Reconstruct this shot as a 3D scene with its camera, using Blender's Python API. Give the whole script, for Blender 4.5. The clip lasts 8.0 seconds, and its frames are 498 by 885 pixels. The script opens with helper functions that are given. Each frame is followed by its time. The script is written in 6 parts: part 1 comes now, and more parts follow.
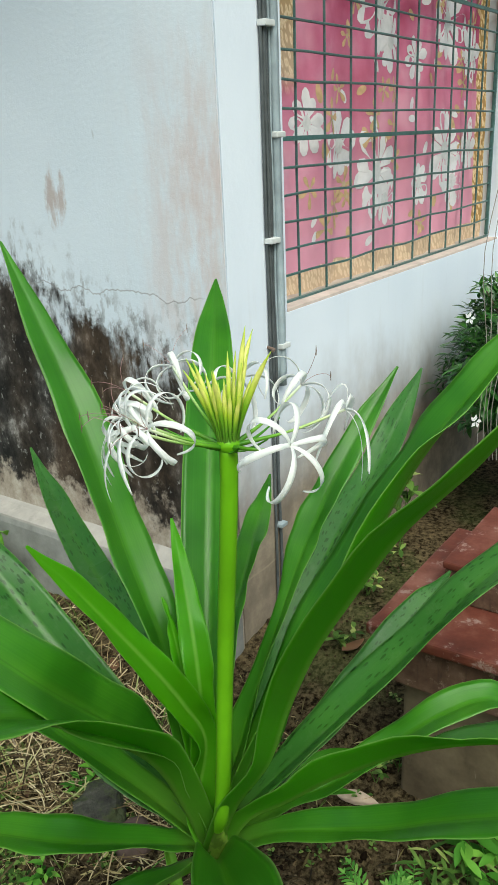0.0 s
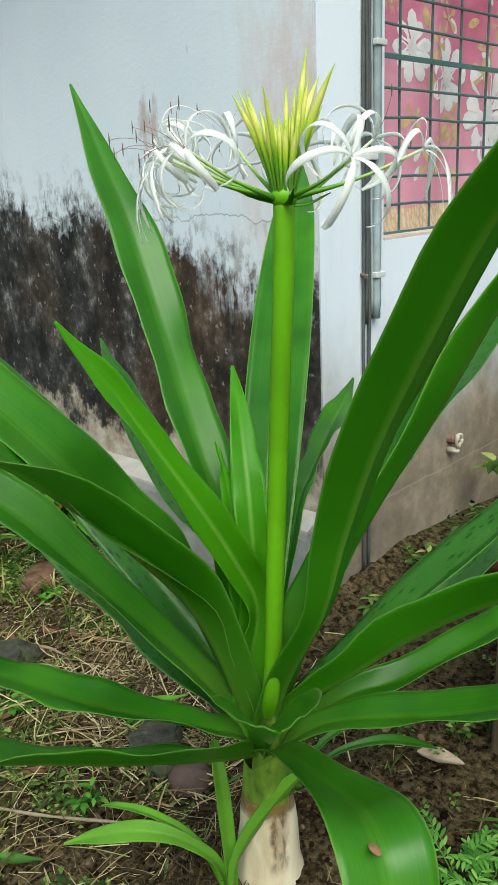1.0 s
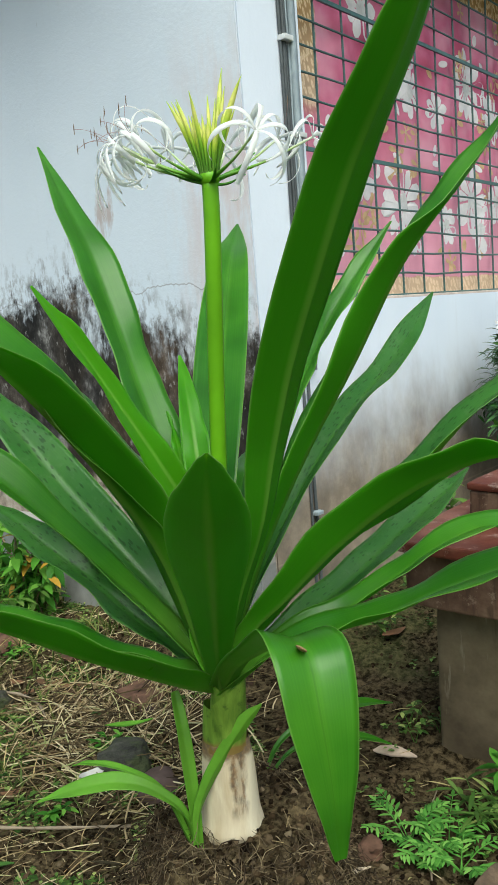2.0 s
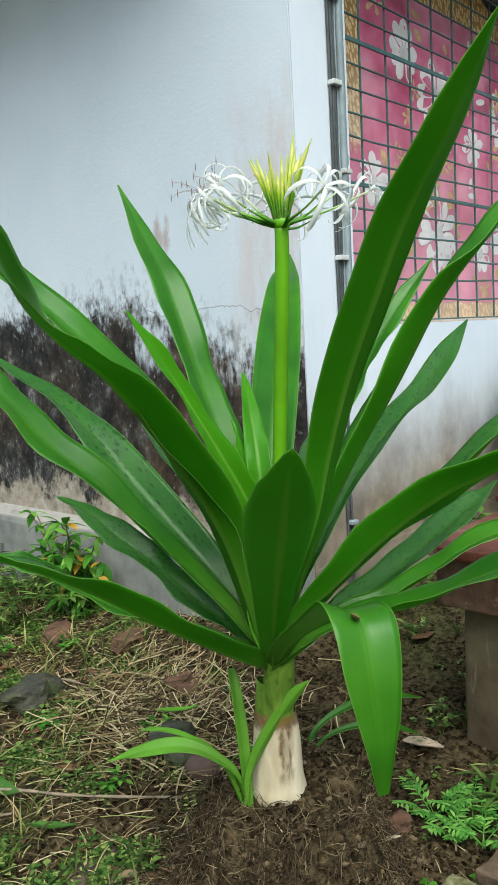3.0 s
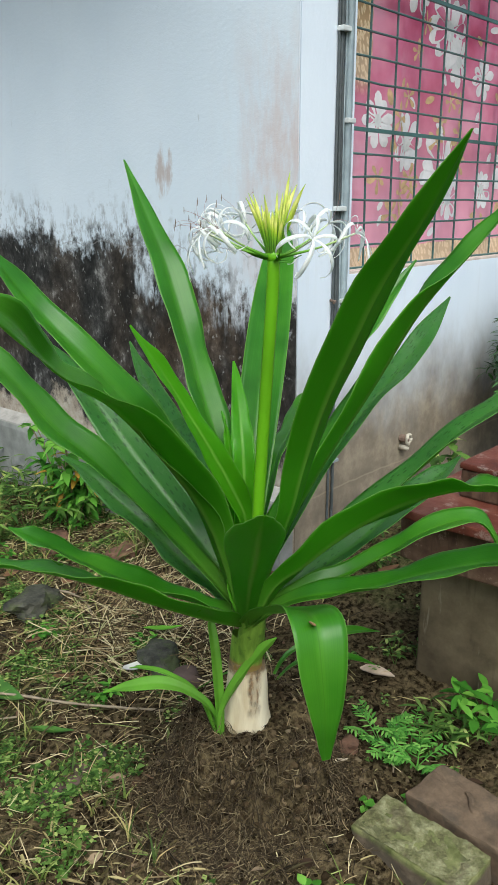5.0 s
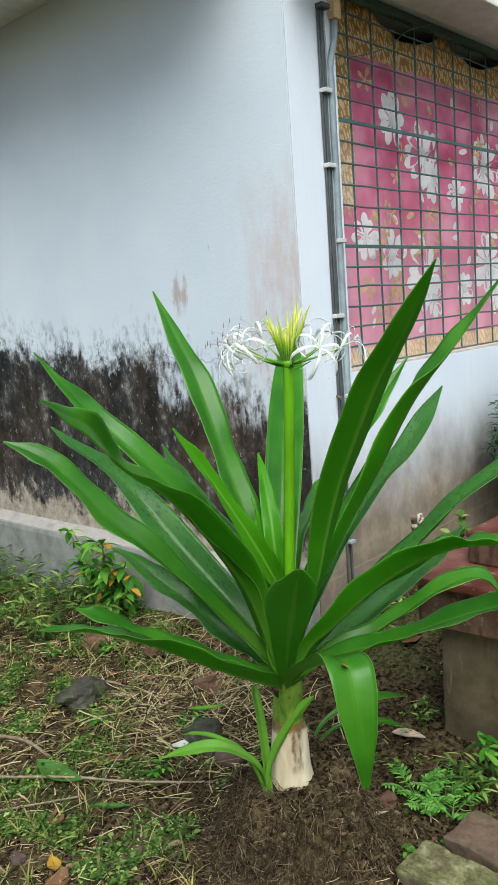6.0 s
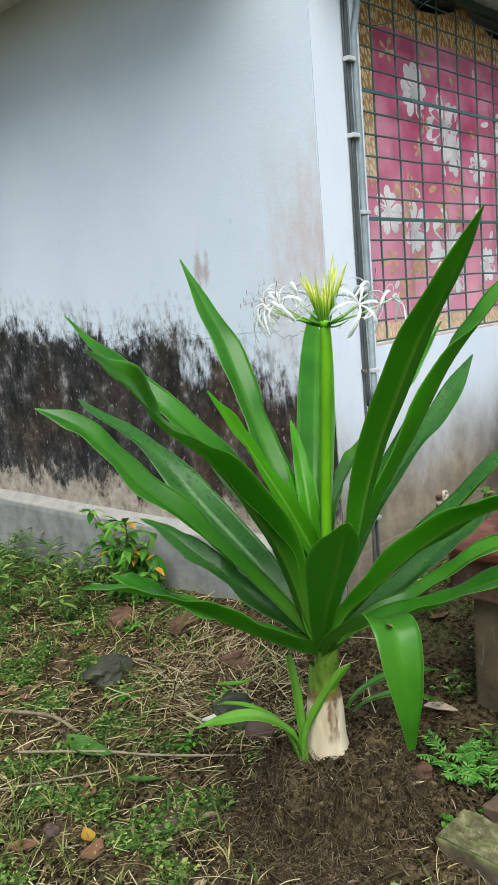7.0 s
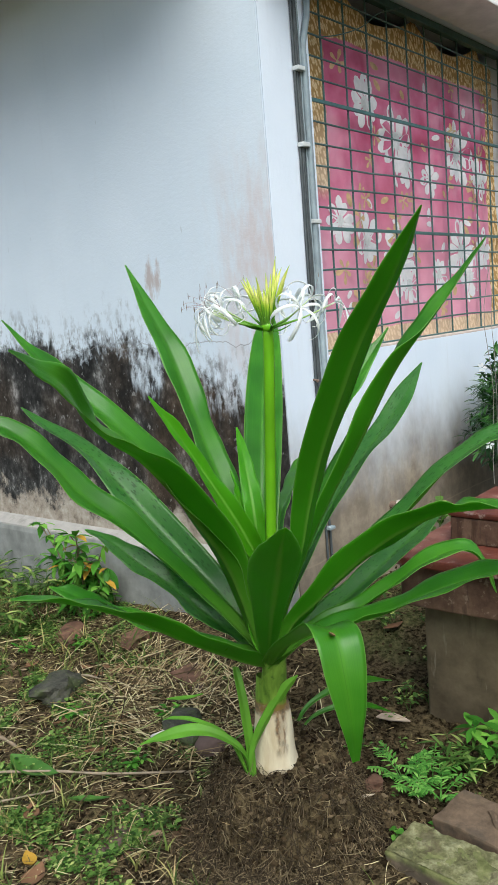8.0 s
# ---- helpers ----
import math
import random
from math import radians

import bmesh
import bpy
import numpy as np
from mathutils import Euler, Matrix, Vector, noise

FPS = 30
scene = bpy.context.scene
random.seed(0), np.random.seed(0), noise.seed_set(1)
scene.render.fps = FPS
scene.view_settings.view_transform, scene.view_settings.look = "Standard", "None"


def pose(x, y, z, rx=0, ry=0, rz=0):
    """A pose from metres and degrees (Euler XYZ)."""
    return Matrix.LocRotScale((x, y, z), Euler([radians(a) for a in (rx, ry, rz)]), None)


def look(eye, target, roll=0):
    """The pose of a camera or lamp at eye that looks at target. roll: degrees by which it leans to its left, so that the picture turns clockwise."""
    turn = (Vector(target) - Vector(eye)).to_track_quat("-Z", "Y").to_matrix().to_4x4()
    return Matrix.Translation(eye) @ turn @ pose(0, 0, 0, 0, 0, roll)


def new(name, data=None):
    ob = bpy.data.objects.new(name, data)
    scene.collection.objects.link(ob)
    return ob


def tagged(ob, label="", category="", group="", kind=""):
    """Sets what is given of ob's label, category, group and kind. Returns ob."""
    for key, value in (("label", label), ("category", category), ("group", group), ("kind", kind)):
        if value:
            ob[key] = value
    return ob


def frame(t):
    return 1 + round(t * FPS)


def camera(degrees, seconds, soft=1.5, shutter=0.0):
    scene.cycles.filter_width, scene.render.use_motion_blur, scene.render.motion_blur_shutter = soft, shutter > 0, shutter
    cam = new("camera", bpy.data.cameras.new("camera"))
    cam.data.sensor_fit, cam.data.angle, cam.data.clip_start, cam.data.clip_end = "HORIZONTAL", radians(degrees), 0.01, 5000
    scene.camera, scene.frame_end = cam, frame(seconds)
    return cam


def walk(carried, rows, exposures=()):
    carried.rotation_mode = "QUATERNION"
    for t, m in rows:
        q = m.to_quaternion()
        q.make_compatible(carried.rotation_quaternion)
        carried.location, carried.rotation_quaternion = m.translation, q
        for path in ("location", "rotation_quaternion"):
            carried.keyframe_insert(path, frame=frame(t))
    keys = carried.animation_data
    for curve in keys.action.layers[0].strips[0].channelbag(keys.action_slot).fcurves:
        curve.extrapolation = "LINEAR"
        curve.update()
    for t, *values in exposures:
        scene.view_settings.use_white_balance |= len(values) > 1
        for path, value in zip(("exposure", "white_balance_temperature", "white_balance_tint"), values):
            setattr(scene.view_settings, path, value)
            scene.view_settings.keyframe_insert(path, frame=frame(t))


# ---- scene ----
cam = camera(34.38, 8.0, soft=1.1)
# seconds, x, y, z, yaw, pitch, roll
ROWS = [
    (0, -1.6323, -1.2263, 1.5107, -54.217, -20.582, -2.532),
    (0.4, -1.5876, -1.2248, 1.4537, -48.786, -18.635, -4.081),
    (0.5, -1.5986, -1.2402, 1.4490, -46.944, -19.491, -4.223),
    (0.8, -1.5683, -1.2172, 1.3208, -46.148, -19.290, -2.124),
    (1, -1.5777, -1.2381, 1.2049, -46.475, -17.726, -2.700),
    (1.2, -1.6013, -1.2731, 1.1107, -46.991, -14.082, -3.580),
    (2.3, -1.7987, -1.4340, 1.0132, -50.122, -8.617, -4.543),
    (2.5, -1.8341, -1.4462, 1.0123, -49.266, -9.050, -4.415),
    (3, -1.9106, -1.4793, 1.0277, -48.022, -7.379, -3.257),
    (3.5, -1.8905, -1.4565, 1.0283, -46.580, -5.949, -2.273),
    (4, -1.8575, -1.3741, 1.1876, -43.293, -11.306, -0.519),
    (4.5, -1.9095, -1.4394, 1.2677, -46.952, -17.261, 1.319),
    (4.7, -1.9320, -1.4922, 1.2688, -47.810, -17.497, 0.654),
    (5.8, -2.1591, -1.7134, 1.3013, -47.913, -10.263, -3.303),
    (6, -2.1926, -1.7202, 1.3024, -47.561, -9.322, -4.293),
    (6.5, -2.2612, -1.7178, 1.2817, -48.113, -11.442, -4.048),
    (7, -2.2198, -1.6676, 1.2447, -46.808, -9.833, -4.938),
    (7.5, -2.1884, -1.6629, 1.2222, -48.653, -8.879, -5.085),
    (8, -2.1721, -1.6769, 1.2201, -49.536, -9.025, -4.750),
]
walk(cam, [(t, pose(x, y, z, 90 + pitch, 0, yaw) @ pose(0, 0, 0, 0, 0, roll)) for t, x, y, z, yaw, pitch, roll in ROWS],
     exposures=[(0, 0.35, 6500, -3), (3, 0.42, 6250, 0), (4, 0.41, 6250, 0), (4.6, 0.35, 6150, 1), (5.8, 0.41, 6250, 3), (8, 0.42, 6150, 4)])
# ---- world and light ----
world = bpy.data.worlds.new("overcast_sky")
scene.world = world
world.use_nodes = True
sky_nodes = world.node_tree.nodes
sky_links = world.node_tree.links
sky = sky_nodes.new("ShaderNodeTexSky")
sky.sky_type = "NISHITA"
sky.sun_disc = False
SUN_UP, SUN_ROUND = 54.0, 221.0
sky.sun_elevation = radians(SUN_UP)
sky.sun_rotation = radians(SUN_ROUND)
sky.dust_density = 4.0
sky.air_density = 1.4
sky.ozone_density = 1.0
sky_links.new(sky.outputs["Color"], sky_nodes["Background"].inputs["Color"])
sky_nodes["Background"].inputs["Strength"].default_value = 0.12

sun_data = bpy.data.lights.new("sun", "SUN")
sun_data.energy = 2.6
sun_data.angle = radians(50)
sun_data.color = (1.0, 0.985, 0.96)
sun = new("sun", sun_data)
sun_dir = Vector((math.sin(radians(SUN_ROUND)) * math.cos(radians(SUN_UP)), math.cos(radians(SUN_ROUND)) * math.cos(radians(SUN_UP)), math.sin(radians(SUN_UP))))
sun.matrix_world = look(sun_dir * 20, (0, 0, 0))


# ---- material helpers ----
class Nodes:
    """A small builder for node materials."""

    def __init__(self, name):
        self.mat = bpy.data.materials.new(name)
        self.mat.use_nodes = True
        self.tree = self.mat.node_tree
        self.bsdf = self.tree.nodes["Principled BSDF"]
        geo = self.tree.nodes.new("ShaderNodeTexCoord")
        self.pos = geo.outputs["Object"]
        self.uv = geo.outputs["UV"]
        sep = self.tree.nodes.new("ShaderNodeSeparateXYZ")
        self.tree.links.new(self.pos, sep.inputs[0])
        self.x, self.y, self.z = sep.outputs[0], sep.outputs[1], sep.outputs[2]
        usep = self.tree.nodes.new("ShaderNodeSeparateXYZ")
        self.tree.links.new(self.uv, usep.inputs[0])
        self.u, self.v = usep.outputs[0], usep.outputs[1]

    def put(self, socket, value):
        if isinstance(value, bpy.types.NodeSocket):
            self.tree.links.new(value, socket)
        elif isinstance(value, (tuple, list)) and len(value) == 3 and socket.type == "RGBA":
            socket.default_value = (*value, 1)
        else:
            socket.default_value = value

    def math(self, op, a, b=0.0, c=None, clamp=False):
        n = self.tree.nodes.new("ShaderNodeMath")
        n.operation = op
        n.use_clamp = clamp
        self.put(n.inputs[0], a)
        self.put(n.inputs[1], b)
        if c is not None:
            self.put(n.inputs[2], c)
        return n.outputs[0]

    def noise(self, scale, detail=4.0, rough=0.55, vec=None, stretch=None):
        v = vec if vec is not None else self.pos
        if stretch:
            m = self.tree.nodes.new("ShaderNodeMapping")
            m.inputs["Scale"].default_value = stretch
            self.tree.links.new(v, m.inputs["Vector"])
            v = m.outputs[0]
        n = self.tree.nodes.new("ShaderNodeTexNoise")
        n.inputs["Scale"].default_value = scale
        n.inputs["Detail"].default_value = detail
        n.inputs["Roughness"].default_value = rough
        self.tree.links.new(v, n.inputs["Vector"])
        return n.outputs["Fac"]

    def voronoi(self, scale, vec=None, out="Distance", stretch=None):
        v = vec if vec is not None else self.pos
        if stretch:
            m = self.tree.nodes.new("ShaderNodeMapping")
            m.inputs["Scale"].default_value = stretch
            self.tree.links.new(v, m.inputs["Vector"])
            v = m.outputs[0]
        n = self.tree.nodes.new("ShaderNodeTexVoronoi")
        n.inputs["Scale"].default_value = scale
        self.tree.links.new(v, n.inputs["Vector"])
        return n.outputs[out]

    def ramp(self, fac, stops):
        n = self.tree.nodes.new("ShaderNodeValToRGB")
        e = n.color_ramp.elements
        while len(e) < len(stops):
            e.new(0.5)
        for el, (at, col) in zip(e, stops):
            el.position = at
            el.color = (*col, 1) if isinstance(col, (tuple, list)) else (col, col, col, 1)
        self.put(n.inputs[0], fac)
        return n.outputs[0]

    def step(self, v, lo, hi):
        n = self.tree.nodes.new("ShaderNodeMapRange")
        n.interpolation_type = "SMOOTHSTEP"
        self.put(n.inputs[0], v)
        self.put(n.inputs[1], lo)
        self.put(n.inputs[2], hi)
        return n.outputs[0]

    def mix(self, fac, a, b, kind="MIX"):
        n = self.tree.nodes.new("ShaderNodeMixRGB")
        n.blend_type = kind
        self.put(n.inputs[0], fac)
        self.put(n.inputs[1], a)
        self.put(n.inputs[2], b)
        return n.outputs[0]

    def rand(self):
        return self.tree.nodes.new("ShaderNodeObjectInfo").outputs["Random"]

    def island(self):
        return self.tree.nodes.new("ShaderNodeNewGeometry").outputs["Random Per Island"]

    def done(self, colour, rough=0.7, bump=None, height=0.3, dist=0.004, spec=0.5, metal=0.0, sub=0.0, trans=0.0, glow=None):
        b = self.bsdf
        self.put(b.inputs["Base Color"], colour)
        self.put(b.inputs["Roughness"], rough)
        self.put(b.inputs["Metallic"], metal)
        self.put(b.inputs["Specular IOR Level"], spec)
        if bump is not None:
            n = self.tree.nodes.new("ShaderNodeBump")
            n.inputs["Strength"].default_value = height
            n.inputs["Distance"].default_value = dist
            self.put(n.inputs["Height"], bump)
            self.tree.links.new(n.outputs[0], b.inputs["Normal"])
        if trans > 0:
            t = self.tree.nodes.new("ShaderNodeBsdfTranslucent")
            self.put(t.inputs["Color"], glow if glow is not None else colour)
            m = self.tree.nodes.new("ShaderNodeMixShader")
            m.inputs[0].default_value = trans
            self.tree.links.new(b.outputs[0], m.inputs[1])
            self.tree.links.new(t.outputs[0], m.inputs[2])
            out = self.tree.nodes["Material Output"]
            self.tree.links.new(m.outputs[0], out.inputs["Surface"])
        return self.mat


def plain(name, colour, rough=0.6, vary=0.25, scale=30.0, bump=0.15, metal=0.0, trans=0.0, spec=0.3):
    """One colour with grain and patches at two scales."""
    k = Nodes(name)
    a = k.noise(scale, 5)
    b = k.noise(scale * 0.13, 3)
    f = k.math("ADD", k.math("MULTIPLY", a, 0.6), k.math("MULTIPLY", b, 0.4))
    lo = tuple(c * (1 - vary) for c in colour)
    hi = tuple(min(1, c * (1 + vary)) for c in colour)
    return k.done(k.ramp(f, [(0.3, lo), (0.7, hi)]), rough, a, bump, 0.003, metal=metal, trans=trans, spec=spec)


# ---- materials ----
def mat_left_wall():
    """Whitewashed plaster with a ragged band of black mould above the plinth, rust streaks and fine cracks."""
    k = Nodes("mouldy_plaster")
    fine = k.noise(75, 6, 0.65)
    broad = k.noise(1.3, 3)
    paint = k.ramp(broad, [(0.3, (0.61, 0.685, 0.775)), (0.7, (0.70, 0.765, 0.85))])
    trickle = k.noise(1.0, 6, 0.65, stretch=(30, 30, 2.6))
    paint = k.mix(k.math("MULTIPLY", k.step(trickle, 0.54, 0.80), 0.12), paint, (0.50, 0.51, 0.55))
    # pink bare plaster near the corner, in faint upright streaks
    pk = k.math("MULTIPLY", k.step(k.y, 0.42, 0.04), k.step(k.z, 1.95, 1.45))
    pk = k.math("MULTIPLY", pk, k.step(k.noise(6, 6, 0.72, stretch=(1.4, 1.4, 0.4)), 0.34, 0.66))
    paint = k.mix(k.math("MULTIPLY", pk, 0.8), paint, (0.58, 0.47, 0.46))
    # specks and short drips on the upper wall
    sp = k.step(k.noise(30, 2, 0.5, stretch=(1, 1, 0.22)), 0.745, 0.80)
    paint = k.mix(k.math("MULTIPLY", sp, 0.45), paint, (0.22, 0.22, 0.23))

    def spot(cy, cz, ry, rz, ragged, hard):
        dy = k.math("DIVIDE", k.math("SUBTRACT", k.y, cy), ry)
        dz = k.math("DIVIDE", k.math("SUBTRACT", k.z, cz), rz)
        d = k.math("SQRT", k.math("ADD", k.math("MULTIPLY", dy, dy), k.math("MULTIPLY", dz, dz)))
        d = k.math("ADD", d, k.math("MULTIPLY", k.math("SUBTRACT", k.noise(30, 5, 0.7, stretch=(1, 1, 0.3)), 0.5), ragged))
        return k.step(d, 1.0 + hard, 1.0 - hard)

    rust = k.math("MAXIMUM", spot(0.603, 1.380, 0.017, 0.062, 4.5, 0.55), spot(0.560, 1.378, 0.014, 0.055, 4.5, 0.55))
    paint = k.mix(k.math("MULTIPLY", rust, 0.62), paint, (0.36, 0.24, 0.19))

    # mould band: height of its upper edge along the wall, broken up at two scales
    edge = k.math("ADD", 0.955, k.math("MULTIPLY", k.step(k.y, 0.15, 0.75), 0.16))
    edge = k.math("ADD", edge, k.math("MULTIPLY", k.step(k.y, 1.1, 1.9), 0.09))
    edge = k.math("ADD", edge, k.math("MULTIPLY", k.step(k.y, 1.9, 3.2), 0.16))
    big = k.noise(2.8, 3, 0.55)
    jag = k.noise(13, 8, 0.72, stretch=(1, 1, 0.75))
    up = k.math("SUBTRACT", k.z, edge)
    up = k.math("ADD", up, k.math("MULTIPLY", k.math("SUBTRACT", big, 0.5), 0.22))
    up = k.math("ADD", up, k.math("MULTIPLY", k.math("SUBTRACT", jag, 0.5), 0.46))
    band = k.step(up, 0.05, -0.04)
    # scrubbed pale patches inside the band
    pale = k.math("MAXIMUM", spot(0.665, 1.02, 0.085, 0.085, 1.6, 0.3), spot(0.22, 1.03, 0.17, 0.15, 1.5, 0.35))
    pale = k.math("MULTIPLY", pale, k.step(k.noise(22, 7, 0.75, stretch=(1, 1, 0.4)), 0.40, 0.56))
    band = k.math("MULTIPLY", band, k.math("SUBTRACT", 1.0, k.math("MULTIPLY", pale, 0.85)))
    low = k.math("SUBTRACT", k.z, k.math("ADD", 0.455, k.math("MULTIPLY", k.math("SUBTRACT", k.noise(6, 7, 0.72, stretch=(1, 1, 0.85)), 0.5), 0.62)))
    lowmask = k.step(low, -0.03, 0.05)
    tone = k.noise(9, 8, 0.74, stretch=(1, 1, 0.75))
    brown = k.math("MULTIPLY", k.step(k.y, 1.0, 0.72), k.step(k.y, -0.05, 0.15))
    brown = k.math("MAXIMUM", k.math("MULTIPLY", brown, k.step(k.noise(3.5, 4), 0.30, 0.55)), k.math("MULTIPLY", k.step(k.noise(1.9, 3), 0.50, 0.66), 0.6))
    black = k.ramp(tone, [(0.40, (0.012, 0.012, 0.012)), (0.51, (0.034, 0.033, 0.032)), (0.58, (0.085, 0.082, 0.080)), (0.65, (0.26, 0.255, 0.25)), (0.73, (0.50, 0.50, 0.50))])
    earth = k.ramp(tone, [(0.38, (0.020, 0.015, 0.011)), (0.50, (0.048, 0.034, 0.024)), (0.60, (0.095, 0.070, 0.053)), (0.67, (0.22, 0.18, 0.155)), (0.75, (0.46, 0.42, 0.39))])
    dark = k.mix(brown, black, earth)
    flake = k.step(k.noise(40, 5, 0.7, stretch=(1, 1, 0.7)), 0.60, 0.66)
    dark = k.mix(k.math("MULTIPLY", flake, 0.45), dark, (0.42, 0.41, 0.40))
    bare = k.ramp(k.noise(15, 7, 0.74), [(0.28, (0.13, 0.10, 0.08)), (0.46, (0.32, 0.27, 0.22)), (0.72, (0.52, 0.47, 0.41))])
    lower = k.mix(lowmask, bare, dark)
    # grey streaky fringe above the band
    hairs = k.step(k.noise(24, 7, 0.75, stretch=(1, 1, 0.5)), 0.47, 0.58)
    fringe = k.math("MULTIPLY", k.step(up, 0.20, 0.0), hairs)
    col = k.mix(k.math("MULTIPLY", fringe, 0.62), paint, (0.17, 0.17, 0.175))
    col = k.mix(band, col, lower)
    # hairline crack along the top of the peeled zone
    cr = k.math("ADD", k.math("SUBTRACT", k.z, 1.128), k.math("MULTIPLY", k.math("SUBTRACT", k.noise(8, 4, 0.6, stretch=(1, 1, 0.1)), 0.5), 0.10))
    cr = k.math("MULTIPLY", k.step(k.math("ABSOLUTE", cr), 0.0028, 0.0008), k.math("MULTIPLY", k.step(k.y, 1.3, 1.1), k.step(k.y, 0.05, 0.12)))
    col = k.mix(k.math("MULTIPLY", cr, 0.6), col, (0.22, 0.21, 0.21))
    hgt = k.math("ADD", k.math("MULTIPLY", fine, 0.5), k.math("MULTIPLY", band, -0.6))
    hgt = k.math("ADD", hgt, k.math("MULTIPLY", tone, 0.8))
    return k.done(col, 0.9, hgt, 0.4, 0.004, spec=0.2)


def mat_right_wall():
    """Bluish whitewash, soiled brown towards the ground."""
    k = Nodes("whitewash")
    broad = k.noise(1.5, 3)
    col = k.ramp(broad, [(0.3, (0.645, 0.71, 0.81)), (0.7, (0.745, 0.80, 0.885))])
    col = k.mix(k.math("MULTIPLY", k.step(k.noise(1, 5, 0.6, stretch=(22, 22, 2.5)), 0.55, 0.8), 0.2), col, (0.50, 0.50, 0.50))
    d = k.math("ADD", k.z, k.math("MULTIPLY", k.math("SUBTRACT", k.noise(3, 5, 0.65, stretch=(1, 1, 0.6)), 0.5), 0.5))
    soil = k.ramp(k.noise(7, 6, 0.68), [(0.30, (0.112, 0.078, 0.043)), (0.5, (0.195, 0.146, 0.090)), (0.70, (0.33, 0.262, 0.175))])
    col = k.mix(k.math("MULTIPLY", k.step(d, 0.90, 0.40), 0.93), col, soil)
    seam = k.math("ADD", k.math("SUBTRACT", k.z, 0.30), k.math("MULTIPLY", k.math("SUBTRACT", k.noise(5, 4, 0.6), 0.5), 0.03))
    col = k.mix(k.math("MULTIPLY", k.step(k.math("ABSOLUTE", seam), 0.005, 0.001), 0.5), col, (0.36, 0.30, 0.22))
    hgt = k.noise(50, 6, 0.65)
    return k.done(col, 0.88, hgt, 0.25, 0.004, spec=0.2)


def mat_plinth():
    k = Nodes("cement_plinth")
    n = k.noise(8, 5, 0.65)
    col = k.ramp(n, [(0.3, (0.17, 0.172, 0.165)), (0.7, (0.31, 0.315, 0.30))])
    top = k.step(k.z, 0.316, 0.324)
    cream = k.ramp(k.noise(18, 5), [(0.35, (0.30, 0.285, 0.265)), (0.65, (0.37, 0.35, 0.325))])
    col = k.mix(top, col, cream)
    col = k.mix(k.math("MULTIPLY", k.step(k.noise(1, 4, 0.6, stretch=(12, 12, 3)), 0.55, 0.75), 0.4), col, (0.12, 0.12, 0.10))
    return k.done(col, 0.9, k.noise(70, 5), 0.3, 0.004, spec=0.2)


def mat_soil():
    """Damp brown garden soil, darker and finer on the dug mound."""
    k = Nodes("damp_soil")
    a = k.noise(9, 5, 0.65)
    b = k.noise(55, 6, 0.7)
    col = k.ramp(a, [(0.36, (0.009, 0.0069, 0.00351)), (0.54, (0.046, 0.0335, 0.0176)), (0.70, (0.15, 0.112, 0.0597))])
    col = k.mix(0.45, col, k.ramp(b, [(0.42, (0.003, 0.00197, 0.00132)), (0.60, (0.28, 0.212, 0.114))]))
    moss = k.math("MULTIPLY", k.step(k.noise(2.2, 4, 0.6), 0.52, 0.66), 0.5)
    col = k.mix(moss, col, k.ramp(b, [(0.4, (0.035, 0.0542, 0.0158)), (0.7, (0.09, 0.118, 0.0351))]))
    h = k.math("ADD", k.math("MULTIPLY", b, 0.6), k.math("MULTIPLY", k.noise(22, 5, 0.7), 0.8))
    h = k.math("ADD", h, k.math("MULTIPLY", k.noise(160, 4, 0.7), 0.35))
    return k.done(col, 0.95, h, 1.0, 0.018, spec=0.03)


M_LEFT = mat_left_wall()
M_RIGHT = mat_right_wall()
M_PLINTH = mat_plinth()
M_SOIL = mat_soil()
M_SOFFIT = plain("soffit_plaster", (0.74, 0.73, 0.71), 0.9, 0.2, 14, 0.2)
M_INSIDE = plain("dark_interior", (0.10, 0.09, 0.085), 0.9)


# ---- mesh helpers ----
def part(name, bm, material, parent=None, label="", smooth=False):
    """Links a bmesh as one mesh object, under a thing or a part if one is given."""
    me = bpy.data.meshes.new(name)
    bm.to_mesh(me)
    bm.free()
    if material is not None:
        me.materials.append(material)
    if smooth:
        me.shade_smooth()
    ob = new(name, me)
    if parent is not None:
        ob.parent = parent
        ob.matrix_parent_inverse = Matrix.Translation(-parent.location)
    if label:
        tagged(ob, label)
    return ob


def empty(name, at, label, category, group="", kind=""):
    ob = new(name)
    ob.location = at
    ob.empty_display_size = 0.05
    return tagged(ob, label, category, group, kind)


def box(bm, lo, hi, bevel=0.0, m=None):
    """Adds a box between two corners, with bevelled edges if asked."""
    lo, hi = Vector(lo), Vector(hi)
    r = bmesh.ops.create_cube(bm, size=1.0)
    vs = r["verts"]
    for v in vs:
        v.co = Vector((lo[i] + (v.co[i] + 0.5) * (hi[i] - lo[i]) for i in range(3)))
        if m is not None:
            v.co = m @ v.co
    if bevel > 0:
        es = list({e for v in vs for e in v.link_edges})
        bmesh.ops.bevel(bm, geom=es, offset=bevel, segments=2, affect="EDGES", profile=0.6)


